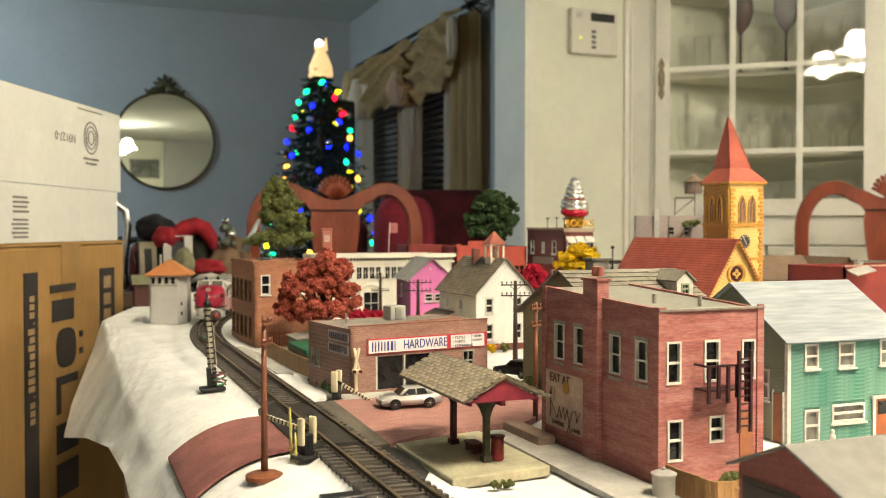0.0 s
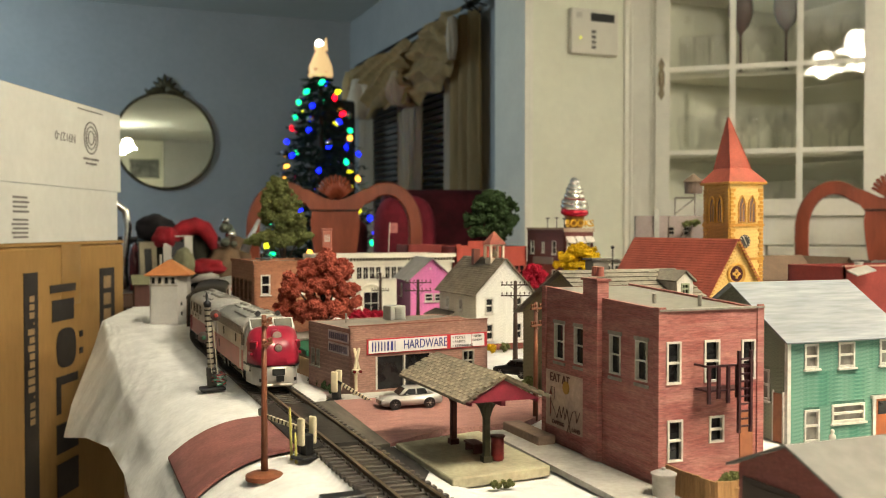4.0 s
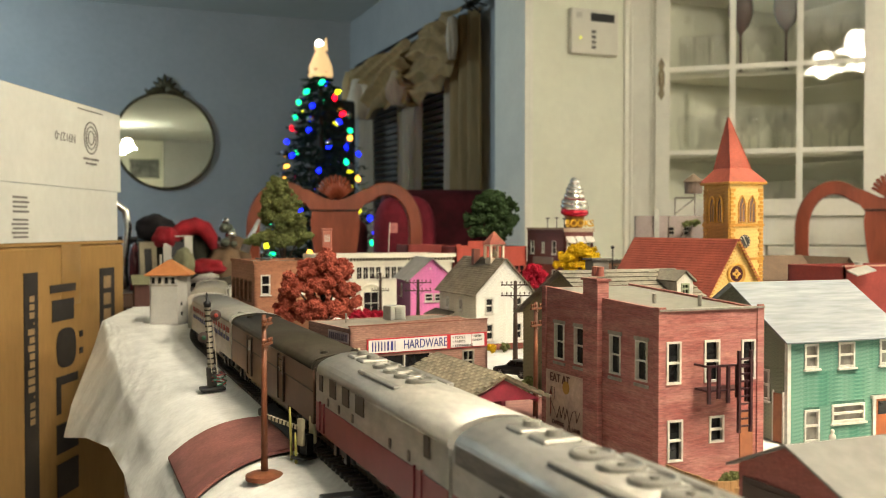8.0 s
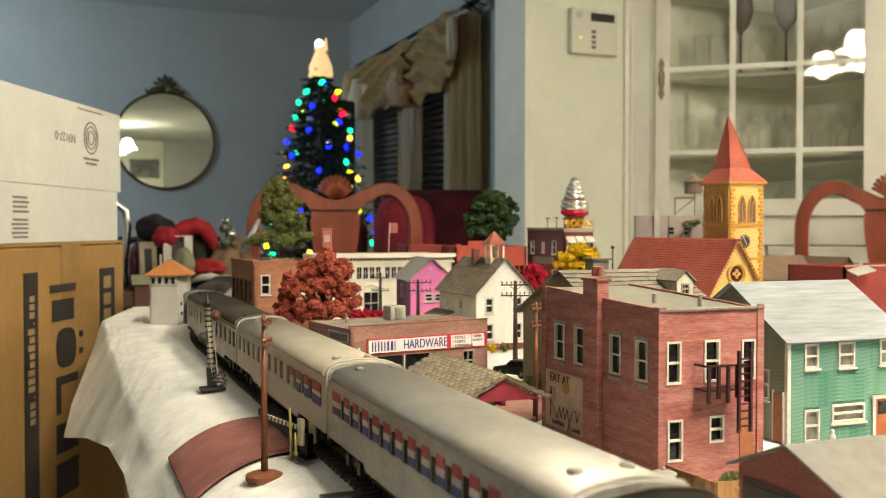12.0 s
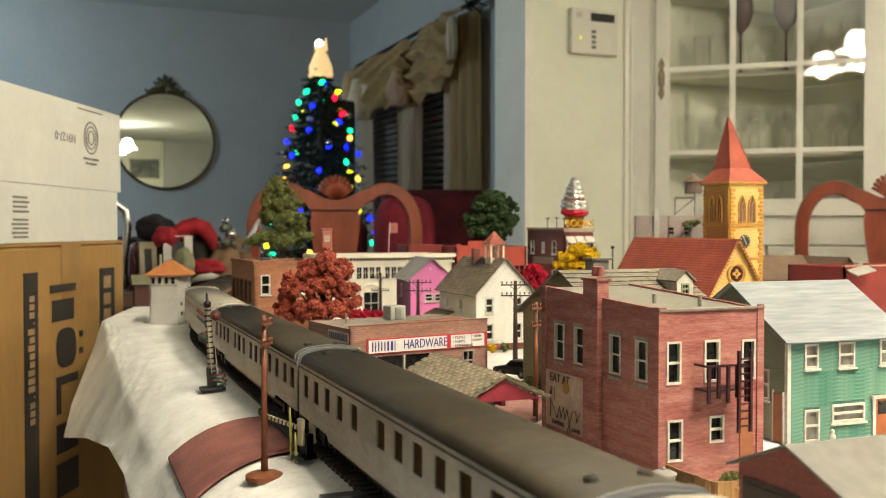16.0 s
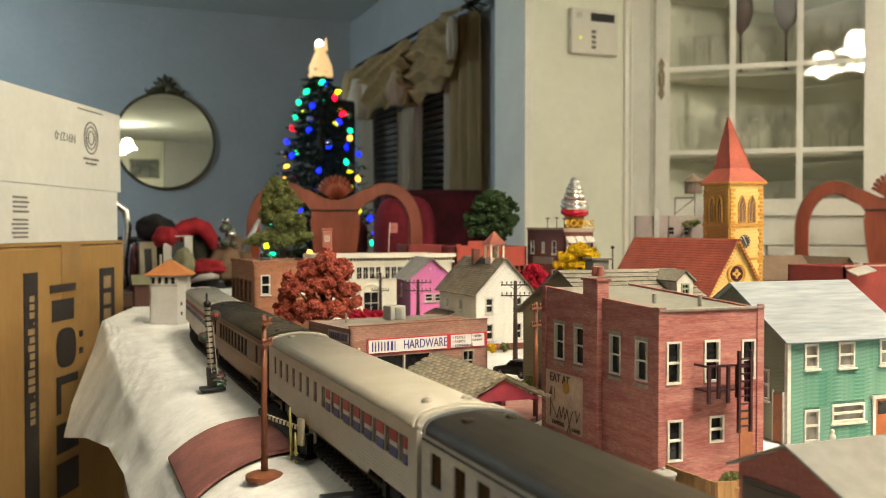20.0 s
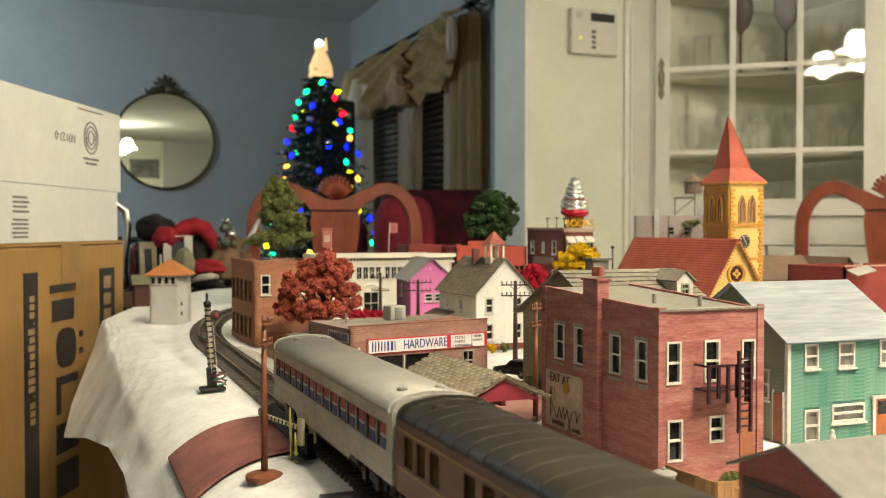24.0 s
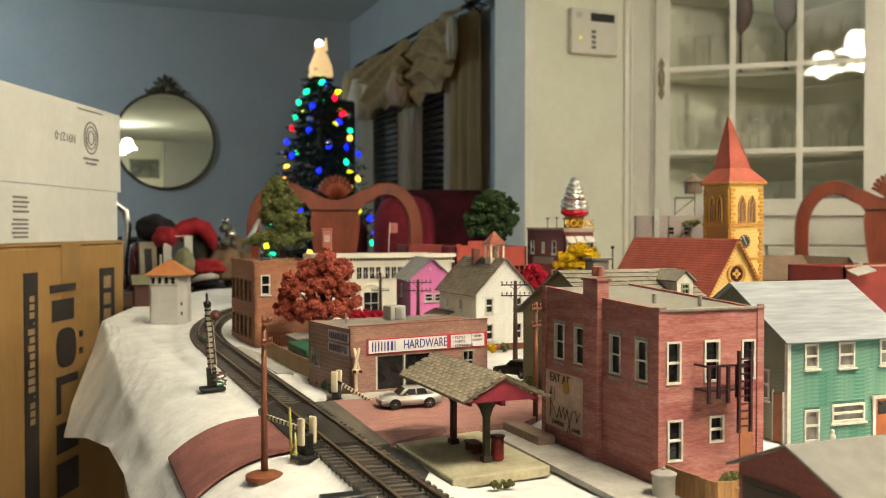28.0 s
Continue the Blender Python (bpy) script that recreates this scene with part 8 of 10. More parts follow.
    # grey industrial block with a rooftop tank
    GY = mat("grey_card_block", (0.30, 0.25, 0.235), 0.85, var=0.12, scale=40, fine=0.08)
    X, Y = 0.7425, 1.138
    t = flat_block("grey_mill", X, Y, 0.096, 0.05, 0.127, GY, GY, rz=-32, label="pinkish grey mill building with a rooftop tank", front=[(0.044, 0.054, 0.100, 0.112), (0.066, 0.074, 0.100, 0.112)], trim=GREY_TRIM)
    bm = bmesh.new()
    box(bm, 0.026, 0.033, -0.006, -0.0003, 0.085, 0.136)
    part("pipe_shaft", bm, mat("galvanised", (0, 0, 0)), t)
    bm = bmesh.new()
    for a, b in (((0.055, 0.01, 0.125), (0.055, 0.01, 0.152)), ((0.055, 0.01, 0.152), (0.082, 0.01, 0.152)), ((0.055, 0.01, 0.130), (0.080, 0.01, 0.150)), ((0.082, 0.01, 0.125), (0.082, 0.01, 0.170))):
        tube(bm, [a, b], 0.0012, 5)
    fr = part("tank_frame", bm, GREY_TRIM, t)
    bm = bmesh.new()
    lathe(bm, [(0.012, 0.158), (0.012, 0.174)], 14, Matrix.Translation((0.080, 0.012, 0)))
    part("tank", bm, mat("brown_tank", (0.14, 0.10, 0.08), 0.8, var=0.2, scale=80), fr)
    bm = bmesh.new()
    lathe(bm, [(0.016, 0.174), (0.0008, 0.186)], 14, Matrix.Translation((0.080, 0.012, 0)))
    part("tank_roof", bm, mat("tank_roof_brown", (0.22, 0.16, 0.11), 0.8, var=0.2, scale=80), fr)
    # brown cottage and the red depot at the right
    BR = boards("brown_boards", (0.23, 0.11, 0.060))
    RF = mat("brown_flat_roof", (0.13, 0.085, 0.055), 0.9, var=0.15, scale=60, fine=0.1)
    gable_house("brown_cottage", 0.722, 0.865, 0.085, 0.05, 0.054, 0.023, BR, BR, RF, "brown cottage with green windows and wide roof", front=[(0.020, 0.027, 0.030, 0.040), (0.036, 0.043, 0.030, 0.040)], trim=mat("green_shutter", (0, 0, 0)), ridge="x", rows=12, roof_rows=1, over=0.005, step=0.0)
    gable_house("brown_cottage", 0.795, 0.83, 0.05, 0.06, 0.050, 0.026, BR, BR, RF, "brown gabled cottage wing with a wide roof", rows=12, roof_rows=1, over=0.006, step=0.0)
    t = flat_block("red_store", 0.632, 0.64, 0.17, 0.07, 0.0755, RD, RD, "dark red flat-roofed store behind the green house", front=[(0.055, 0.062, 0.046, 0.064), (0.095, 0.102, 0.046, 0.064)], trim=WHITE_TRIM)
    bm = bmesh.new()
    box(bm, -0.001, 0.171, -0.001, 0.0022, 0.0756, 0.0770)
    part("coping", bm, mat("pink_coping", (0.45, 0.25, 0.20), 0.8, var=0.1), t)
    bm = bmesh.new()
    slab_roof(bm, [(0.002, -0.012, 0.0680), (0.024, -0.012, 0.0720), (0.024, 0.0, 0.0760), (0.002, 0.0, 0.0720)], 0.0012)
    part("door_hood", bm, mat("galvanised", (0, 0, 0)), t)
    bm = bmesh.new()
    lathe(bm, [(0.0035, 0.0730), (0.0035, 0.0775), (0.0042, 0.0778), (0.0042, 0.0790)], 12, Matrix.Translation((0.036, 0.02, 0)))
    part("vent", bm, mat("white_vent", (0.6, 0.58, 0.52), 0.6), t)
    # a lamp post and a low red roof beside the church
    l = thing("street_lamp", pose(0.72, 1.16, 0.7495), "thin dark street lamp behind the yellow tree", "street lamp")
    bm = bmesh.new()
    tube(bm, [(0, 0, 0), (0, 0, 0.080)], 0.0010, 6)
    part("post", bm, BLACK, l)
    bm = bmesh.new()
    lathe(bm, [(0.0022, 0.080), (0.0028, 0.083), (0.0008, 0.0845)], 10)
    part("lantern", bm, BLACK, l)
    gable_house("red_roof_shed", 0.690, 1.02, 0.05, 0.03, 0.060, 0.012, RD, RD, RB, "low red-roofed shed behind the yellow tree", rows=8, ridge="x", roof_rows=1, over=0.003, step=0.0)


far_town()

model_tree("model_tree", 0.278, 1.285, [(-0.0103, 0.1626, 0.0185, 0.0185), (-0.0196, 0.1494, 0.017, 0.0154), (0.0036, 0.1448, 0.0201, 0.0185), (-0.018, 0.1263, 0.0185, 0.017), (0.0067, 0.1216, 0.0247, 0.0201), (-0.0257, 0.0969, 0.0232, 0.0124), (0.0013, 0.0969, 0.0278, 0.017), (0.0245, 0.0985, 0.017, 0.0154), (-0.0427, 0.0907, 0.0139, 0.007)], 150, 0.0056, GREEN2, "tall green foam model tree behind the tan building", 31)
model_tree("model_tree", 0.612, 1.335, [(-0.0016, 0.1548, 0.0227, 0.0175), (-0.0174, 0.1434, 0.021, 0.0175), (0.0176, 0.1408, 0.0227, 0.0192), (-0.0217, 0.1216, 0.0227, 0.0192), (0.0045, 0.1233, 0.028, 0.0227), (0.0289, 0.119, 0.0175, 0.0175), (-0.0174, 0.1024, 0.021, 0.0105), (0.0132, 0.1024, 0.0227, 0.0105)], 120, 0.0062, GREEN1, "dark green foam model tree by the warehouse", 32)
model_tree("model_tree", 0.207, 0.800, [(0.0028, 0.0806, 0.0166, 0.0108), (-0.0134, 0.0728, 0.0137, 0.0108), (0.0155, 0.0718, 0.0137, 0.0117), (-0.0256, 0.0596, 0.0147, 0.0117), (-0.0012, 0.0596, 0.0196, 0.0147), (0.0208, 0.0547, 0.0117, 0.0108), (-0.0315, 0.0425, 0.0117, 0.0127), (-0.0109, 0.0401, 0.0176, 0.0127), (0.0125, 0.0401, 0.0166, 0.0108), (0.0282, 0.0464, 0.0068, 0.0059), (-0.0232, 0.0318, 0.0117, 0.0049)], 260, 0.0038, RUST, "rust-red autumn foam tree beside the tan building", 33)
model_tree("model_tree", 0.531, 0.925, [(0.0034, 0.0833, 0.0189, 0.0101), (-0.0123, 0.077, 0.0151, 0.0088), (0.016, 0.0739, 0.0151, 0.0094), (-0.0186, 0.0689, 0.0113, 0.0063), (0.0034, 0.0689, 0.0214, 0.0076), (0.0236, 0.0676, 0.0101, 0.005), (0.0, 0.058, 0.022, 0.012)], 120, 0.0036, YELL, "bright yellow autumn foam tree", 34)
model_tree("model_tree", 0.459, 0.895, [(0.0011, 0.0637, 0.0119, 0.0095), (-0.0054, 0.0578, 0.0095, 0.0084), (0.0083, 0.0578, 0.0084, 0.0084), (0.0005, 0.0518, 0.0131, 0.0072)], 70, 0.0030, CRIM, "crimson autumn foam tree behind the white house", 35)
model_tree("model_tree", 0.300, 1.00, [(0.0, 0.014, 0.016, 0.007), (0.022, 0.013, 0.014, 0.006)], 50, 0.0030, CRIM, "low crimson foam bush behind the hardware store", 36)
model_tree("model_tree", 0.765, 1.09, [(0.036, 0.116, 0.014, 0.005), (0.022, 0.114, 0.008, 0.004)], 16, 0.0034, GREEN2, "small green foam tree before the grey mill", 37, trunk=0.0015)


# ---- cartons beside the table ----
def cartons():
    ang = math.degrees(math.atan2(0.90567, 0.42399))
    M = Matrix.Translation((0.08, 1.47, 0)) @ pose(0, 0, 0, 0, 0, ang)  # local -x runs along the printed face towards the eye, +y away from it
    CB = mat("corrugated_cardboard", (0.31, 0.178, 0.056), 0.85, var=0.1, scale=14, stretch=(1, 1, 0.3), fine=0.06)
    t = thing("cardboard_carton", M, "tall brown cardboard carton with black printed bands", "carton")
    bm = bmesh.new()
    bbox(bm, -0.55, 0.0, 0.0, 0.36, 0.0, 0.836, 0.003, seg=1)
    part("body", bm, CB, t)
    for a, b in ((0.0, 0.178), (0.182, 0.36)):
        bm = bmesh.new()
        box(bm, -0.55, 0.002, a, b, 0.837, 0.841)
        part("flap", bm, CB, t)
    bm = bmesh.new()
    box(bm, -0.20, -0.145, -0.0006, -0.0001, 0.76, 0.838)
    part("tape", bm, mat("packing_tape", (0.25, 0.140, 0.040), 0.3, var=0.05), t, "strip of clear packing tape")
    INK = mat("carton_black_print", (0.022, 0.018, 0.016), 0.7, var=0.2, scale=40)
    PALE = mat("carton_reversed_print", (0.30, 0.20, 0.10), 0.8)

    def bar(x0, x1, z0, z1, ma=INK, d=0.0008, par=None):
        bm = bmesh.new()
        box(bm, -x1, -x0, -d, -0.0001 if d < 0.001 else -0.0009, z0, z1)
        return part("printed_bar", bm, ma, par or t)
    b1 = bar(0.262, 0.296, 0.10, 0.806)
    for k in range(16):
        if k in (3, 12):
            bar(0.272, 0.2745, 0.7735 - 0.0097 * k, 0.7760 - 0.0097 * k, PALE, 0.0013, b1)
            continue
        tall = 0.0155 if k in (4, 6, 9, 10, 11) else 0.0115
        bar(0.272, 0.272 + tall, 0.7715 - 0.0097 * k, 0.7785 - 0.0097 * k, PALE, 0.0013, b1)
    b2 = bar(0.036, 0.086, 0.60, 0.803)
    for z0, z1 in ((0.775, 0.792), (0.752, 0.768), (0.730, 0.746), (0.706, 0.722)):
        bar(0.050, 0.074, z0, z1, PALE, 0.0013, b2)
    # the maker's name as plain shapes
    bar(0.160, 0.231, 0.778, 0.788)
    bar(0.166, 0.226, 0.742, 0.769)
    bm = bmesh.new()
    oval = []
    for i in range(32):
        a = i * math.pi / 16
        c, d = math.cos(a), math.sin(a)
        q = (abs(c) ** 3 + abs(d) ** 3) ** (-1 / 3)
        oval.append((-0.188 + 0.027 * c * q, 0.707 + 0.025 * d * q))
    prism(bm, oval, -0.0008, -0.0001, "y")
    part("printed_shape", bm, INK, t)
    bar(0.140, 0.150, 0.716, 0.724)
    bar(0.140, 0.150, 0.694, 0.702)
    bar(0.204, 0.216, 0.625, 0.672)
    bar(0.156, 0.204, 0.661, 0.672)
    bar(0.156, 0.216, 0.575, 0.612)
    bar(0.156, 0.216, 0.520, 0.562)
    # white carton on top with one flap up
    W = mat("white_carton_board", (0.60, 0.60, 0.56), 0.8, var=0.05, scale=10, fine=0.03)
    t2 = thing("white_carton", M @ Matrix.Translation((0, 0, 0.841)), "white cardboard box with a raised flap and small print", "carton")
    for q in ((-0.492, -0.022, 0.0, 0.003, 0.0005, 0.0695), (-0.492, -0.489, 0.003, 0.30, 0.0005, 0.0695), (-0.025, -0.022, 0.003, 0.30, 0.0005, 0.0695), (-0.489, -0.025, 0.297, 0.30, 0.0005, 0.0695), (-0.489, -0.025, 0.003, 0.297, 0.0005, 0.003)):
        bm = bmesh.new()
        box(bm, *q)
        part("carton_side", bm, W, t2)
    bm = bmesh.new()
    box(bm, -0.492, -0.012, -0.001, 0.002, 0.0702, 0.181, pose(0, 0, 0, 0, 0, 0))
    fl = part("flap", bm, W, t2, "raised white flap")
    PR = mat("grey_print", (0.17, 0.16, 0.15), 0.8)
    bmc = lambda x0, x1, z0, z1, par: part("printed_bar", (lambda b: (box(b, -x1, -x0, -0.0016 if par is fl else -0.0006, -0.0011 if par is fl else -0.0001, z0, z1), b)[1])(bmesh.new()), PR, par)
    letters(fl, "N9127-0", Matrix.Translation((-0.187, -0.0012, 0.134)) @ pose(0, 0, 0, 90, 180, 0), 0.016, PR)
    bm = bmesh.new()
    for r in (0.021, 0.015, 0.009):
        tube(bm, [(-0.112 + r * math.cos(i * math.pi / 12), -0.0014, 0.139 + r * math.sin(i * math.pi / 12)) for i in range(25)], 0.0011, 4)
    part("printed_seal", bm, PR, fl)
    bmc(0.088, 0.135, 0.109, 0.112, fl)
    bmc(0.094, 0.128, 0.103, 0.106, fl)
    bmc(0.075, 0.152, 0.174, 0.1755, fl)
    tr = t2.children[0]
    for k in range(4):
        bmc(0.285 - 0.004 * (k % 2), 0.318, 0.052 - 0.0055 * k, 0.0545 - 0.0055 * k, tr)
    for k in range(5):
        bmc(0.283, 0.318 + 0.003 * (k % 2), 0.026 - 0.005 * k, 0.0285 - 0.005 * k, tr)


cartons()


# ---- clutter on a low shelf behind the table ----
def clutter():
    t = thing("side_table", pose(0.24, 2.12, 0), "low dark side table crowded with Christmas things", "table")
    bm = bmesh.new()
    bbox(bm, -0.24, 0.26, -0.16, 0.2, 0.70, 0.73, 0.004, seg=1)
    part("top", bm, mat("dark_table_wood", (0.06, 0.03, 0.018), 0.4, var=0.3, scale=10), t)
    for x, y in ((-0.2, -0.12), (0.22, -0.12), (-0.2, 0.16), (0.22, 0.16)):
        bm = bmesh.new()
        box(bm, x - 0.02, x + 0.02, y - 0.02, y + 0.02, 0, 0.70)
        part("leg", bm, mat("dark_table_wood", (0, 0, 0)), t)
    k = thing("storage_crate", pose(0.220, 2.265, 0.7302), "black plastic storage crate behind the hats", "crate")
    BP = mat("black_crate_plastic", (0.010, 0.009, 0.009), 0.55, var=0.3, scale=30)
    bm = bmesh.new()
    bbox(bm, -0.115, 0.110, -0.045, 0.045, 0.0, 0.098, 0.006)
    part("body", bm, BP, k)
    bm = bmesh.new()
    bbox(bm, -0.119, 0.114, -0.049, 0.049, 0.0984, 0.110, 0.004)
    part("lid", bm, BP, k)
    RV = mat("red_felt", (0.26, 0.008, 0.016), 0.9, var=0.25, scale=40, fine=0.1)
    BV = mat("black_felt", (0.012, 0.010, 0.012), 0.9, var=0.3, scale=40)
    FUR = mat("white_plush", (0.5, 0.46, 0.42), 0.95, var=0.15, scale=60, bump=0.8)

    def soft(name, label, cat, c, rad, ma, seed, squash=0.15):
        bm = bmesh.new()
        bmesh.ops.create_icosphere(bm, subdivisions=4, radius=1.0)
        for v in bm.verts:
            k = 1 + squash * noise.noise(v.co * 1.6 + Vector((seed, 0, 0))) + 0.05 * noise.noise(v.co * 5)
            v.co = Vector((v.co.x * rad[0] * k, v.co.y * rad[1] * k, max(-0.7, v.co.z) * rad[2] * k))
        o = tagged(link(name, bm, ma, smooth=True), label, cat)
        o.location = c
        return o
    soft("dark_bag", "dark cloth bag standing on the side table", "bag", (0.178, 2.12, 0.785), (0.046, 0.05, 0.075), mat("dark_olive_cloth", (0.03, 0.03, 0.02), 0.9, var=0.3, scale=30), 5)
    soft("black_hat", "soft black felt hat heaped on a dark bag", "hat", (0.178, 2.09, 0.858), (0.042, 0.05, 0.030), BV, 1)
    soft("santa_hat", "red felt Santa hat slumped beside the black hat", "hat", (0.193, 2.03, 0.838), (0.026, 0.03, 0.026), RV, 2, 0.2)
    bm = bmesh.new()
    tube(bm, [(0.205, 2.05, 0.842), (0.218, 2.05, 0.848), (0.234, 2.05, 0.858), (0.255, 2.05, 0.864), (0.274, 2.045, 0.856), (0.286, 2.04, 0.838), (0.291, 2.035, 0.815)], 0.02, 14, [0.010, 0.016, 0.019, 0.019, 0.018, 0.015, 0.008])
    tagged(link("santa_hat", bm, RV, smooth=True), "folded red velvet Santa hat with a drooping tip", "hat")
    soft("dark_bag", "dark olive bag under the Santa hat", "bag", (0.262, 2.10, 0.785), (0.036, 0.04, 0.075), mat("dark_olive_cloth", (0, 0, 0)), 8)
    soft("tan_cushion", "worn tan cushion on the side table", "cushion", (0.318, 2.08, 0.780), (0.036, 0.04, 0.046), mat("tan_cushion_cloth", (0.24, 0.16, 0.095), 0.9, var=0.2, scale=40, fine=0.1), 4)
    soft("tan_cushion", "upright brown padded cushion behind the tan building", "cushion", (0.352, 2.12, 0.780), (0.034, 0.04, 0.066), mat("brown_cushion_cloth", (0.13, 0.085, 0.05), 0.9, var=0.2, scale=40, fine=0.1), 9)
    soft("red_cloth", "crumpled red cloth on the side table", "cloth", (0.270, 2.00, 0.778), (0.040, 0.03, 0.018), RV, 6, 0.3)
    soft("plush_toy", "pale olive plush lump on the side table", "plush", (0.222, 1.97, 0.785), (0.022, 0.03, 0.034), mat("olive_plush", (0.20, 0.20, 0.12), 0.95, var=0.2, scale=60, bump=0.6), 11)
    soft("gift_bag", "small dark red gift bag beside the chrome rail", "bag", (0.134, 2.07, 0.772), (0.012, 0.02, 0.060), mat("dark_red_foil", (0.075, 0.008, 0.012), 0.3, var=0.4, scale=40), 14, 0.25)
    soft("folded_hat", "black cloth hat lying in front of the red cloth", "hat", (0.256, 1.985, 0.752), (0.040, 0.02, 0.018), BV, 17)
    # white brim of a dark cap
    bm = bmesh.new()
    tube(bm, [(0.235, 1.96, 0.752), (0.252, 1.94, 0.760), (0.272, 1.94, 0.763), (0.288, 1.96, 0.760)], 0.006, 10, [0.004, 0.007, 0.007, 0.004])
    tagged(link("cap_brim", bm, FUR, smooth=True), "white plush brim of a dark cap", "cap")
    for x0, w, h, rx, rz, z in ((0.186, 0.058, 0.112, -4, 0, 0.732), (0.142, 0.036, 0.100, -6, 18, 0.732)):
        f = thing("picture_frame", pose(x0, 2.00, z, rx, 0, rz), "small pale frame standing on the side table", "picture frame", "pale frames")
        bm = bmesh.new()
        q = 0.016 if w > 0.05 else 0.010
        panel(bm, w, h, 0.006, [(q, w - q, 0.012, h - (0.002 if w > 0.05 else 0.014))])
        part("frame", bm, mat("frame_white", (0.48, 0.46, 0.42), 0.5, var=0.1, scale=30) if w > 0.05 else mat("frame_beige", (0.27, 0.23, 0.15), 0.6, var=0.2, scale=30), f)
        bm = bmesh.new()
        box(bm, q - 0.002, w - q + 0.002, 0.003, 0.004, 0.010, h - 0.012)
        part("picture", bm, BLACK, f, "dark glossy picture")
    c = thing("chrome_rail", pose(0, 0, 0), "bent chrome tube rail behind the cartons", "rail")
    bm = bmesh.new()
    pts = [(0.100, 2.12, 0.70), (0.105, 2.12, 0.80), (0.112, 2.12, 0.86), (0.108, 2.12, 0.895), (0.09, 2.12, 0.912), (0.03, 2.12, 0.915), (-0.10, 2.12, 0.915)]
    tube(bm, [(p[0] + 0.012, p[1], p[2]) for p in pts], 0.0085, 12)
    part("tube", bm, mat("chrome", (0.80, 0.80, 0.79), 0.22, 1.0, var=0.0), c, smooth=True)
    bm = bmesh.new()
    tube(bm, [(0.112, 2.12, 0.0), (0.112, 2.12, 0.70)], 0.0085, 12)
    part("upright", bm, mat("chrome", (0, 0, 0)), c, smooth=True)
    s = thing("silver_ornament", pose(0.324, 2.05, 0.818), "cluster of silver and green tinsel ornaments", "ornament")
    rng = random.Random(12)
    for k in range(9):
        bm = bmesh.new()
        bmesh.ops.create_icosphere(bm, subdivisions=2, radius=rng.uniform(0.007, 0.013), matrix=Matrix.Translation((rng.gauss(0, 0.010), rng.gauss(0, 0.008), 0.012 + rng.uniform(-0.01, 0.05))))
        part("bauble", bm, mat("silvered_glass", (0, 0, 0)) if k % 2 else mat("grey_green_tinsel", (0.14, 0.16, 0.12), 0.4, 0.4, var=0.3, scale=100), s, smooth=True)
    p = thing("silver_cone", pose(0.352, 2.02, 0.81, 0, 25, 0), "slanting silver paper cone among the ornaments", "ornament")
    bm = bmesh.new()
    lathe(bm, [(0.010, 0.0), (0.003, 0.075)], 14)
    part("cone", bm, mat("silver_paper", (0.4, 0.42, 0.44), 0.4, 0.6, var=0.1), p, smooth=True)
    # dark shed models behind the signal tower
    for x, y, w, d, h, ma, lab in ((0.090, 1.385, 0.045, 0.04, 0.043, mat("brown_shed_card", (0.085, 0.035, 0.026), 0.85, var=0.25, scale=40, fine=0.1), "small brown shed with an olive roof behind the signal tower"),):
        gable_house("far_shed", x, y, w, d, h * 0.75, h * 0.25, ma, ma, mat("olive_card_roof", (0.14, 0.14, 0.08), 0.9, var=0.2, scale=60), lab, rows=8, roof_rows=1, ridge="x", over=0.004, step=0.0, cat="shed")


clutter()


# ---- the train ----
SILVER = mat("silver_train_paint", (0.46, 0.445, 0.405), 0.47, 0.50, var=0.25, scale=40, fine=0.10, stretch=(0.4, 1, 1))
ROOF_SILVER = mat("grey_roof_paint", (0.27, 0.262, 0.235), 0.45, 0.35, var=0.10, scale=40, fine=0.05)
SILVER_PANE = mat("silvered_car_pane", (0.23, 0.195, 0.185), 0.25, 0.2, var=0.35, scale=60)
BEIGE = mat("beige_silver_plastic", (0.50, 0.465, 0.39), 0.42, 0.15, var=0.06, scale=50)
BEIGE_ROOF = mat("beige_grey_roof", (0.31, 0.285, 0.23), 0.45, 0.1, var=0.08, scale=40)
TRED = mat("red_train_paint", (0.25, 0.009, 0.028), 0.33, 0.0, var=0.15, scale=60, coat=0.08, spec=0.3)
DRED = mat("maroon_train_stripe", (0.22, 0.030, 0.040), 0.4, var=0.15, scale=60)
TBROWN = mat("brown_car_paint", (0.140, 0.068, 0.042), 0.45, 0.05, var=0.15, scale=40, fine=0.06)
TBLACK = mat("black_roof_paint", (0.034, 0.028, 0.018), 0.55, spec=0.22, var=0.25, scale=40, fine=0.1)
GRILL = mat("dark_grill", (0.19, 0.17, 0.145), 0.5, 0.4, var=0.3, scale=500, stretch=(0.2, 1, 1))
TBLUE = mat("blue_stripe", (0.045, 0.06, 0.20), 0.5, var=0.1)
TREDS = mat("red_stripe", (0.36, 0.040, 0.036), 0.5, var=0.1)
TWHITE = mat("white_stripe", (0.55, 0.52, 0.48), 0.5, var=0.1)
CAR_GLASS = glass_mat("car_window_glass", (0.55, 0.53, 0.50), 0.10, 0.05)
INSIDE = mat("car_interior", (0.10, 0.08, 0.065), 0.7, var=0.3, scale=60)
PALE_IN = mat("pale_interior", (0.45, 0.42, 0.38), 0.7, var=0.2, scale=60)
HALF, SILL, EAVE, TOP = 0.0170, 0.0095, 0.0345, 0.0433
CAB_ARC = [(HALF, EAVE), (0.01695, 0.0360), (0.0163, 0.0378), (0.0148, 0.0395), (0.0112, 0.0413), (0.0060, 0.0427), (0.0, TOP)]
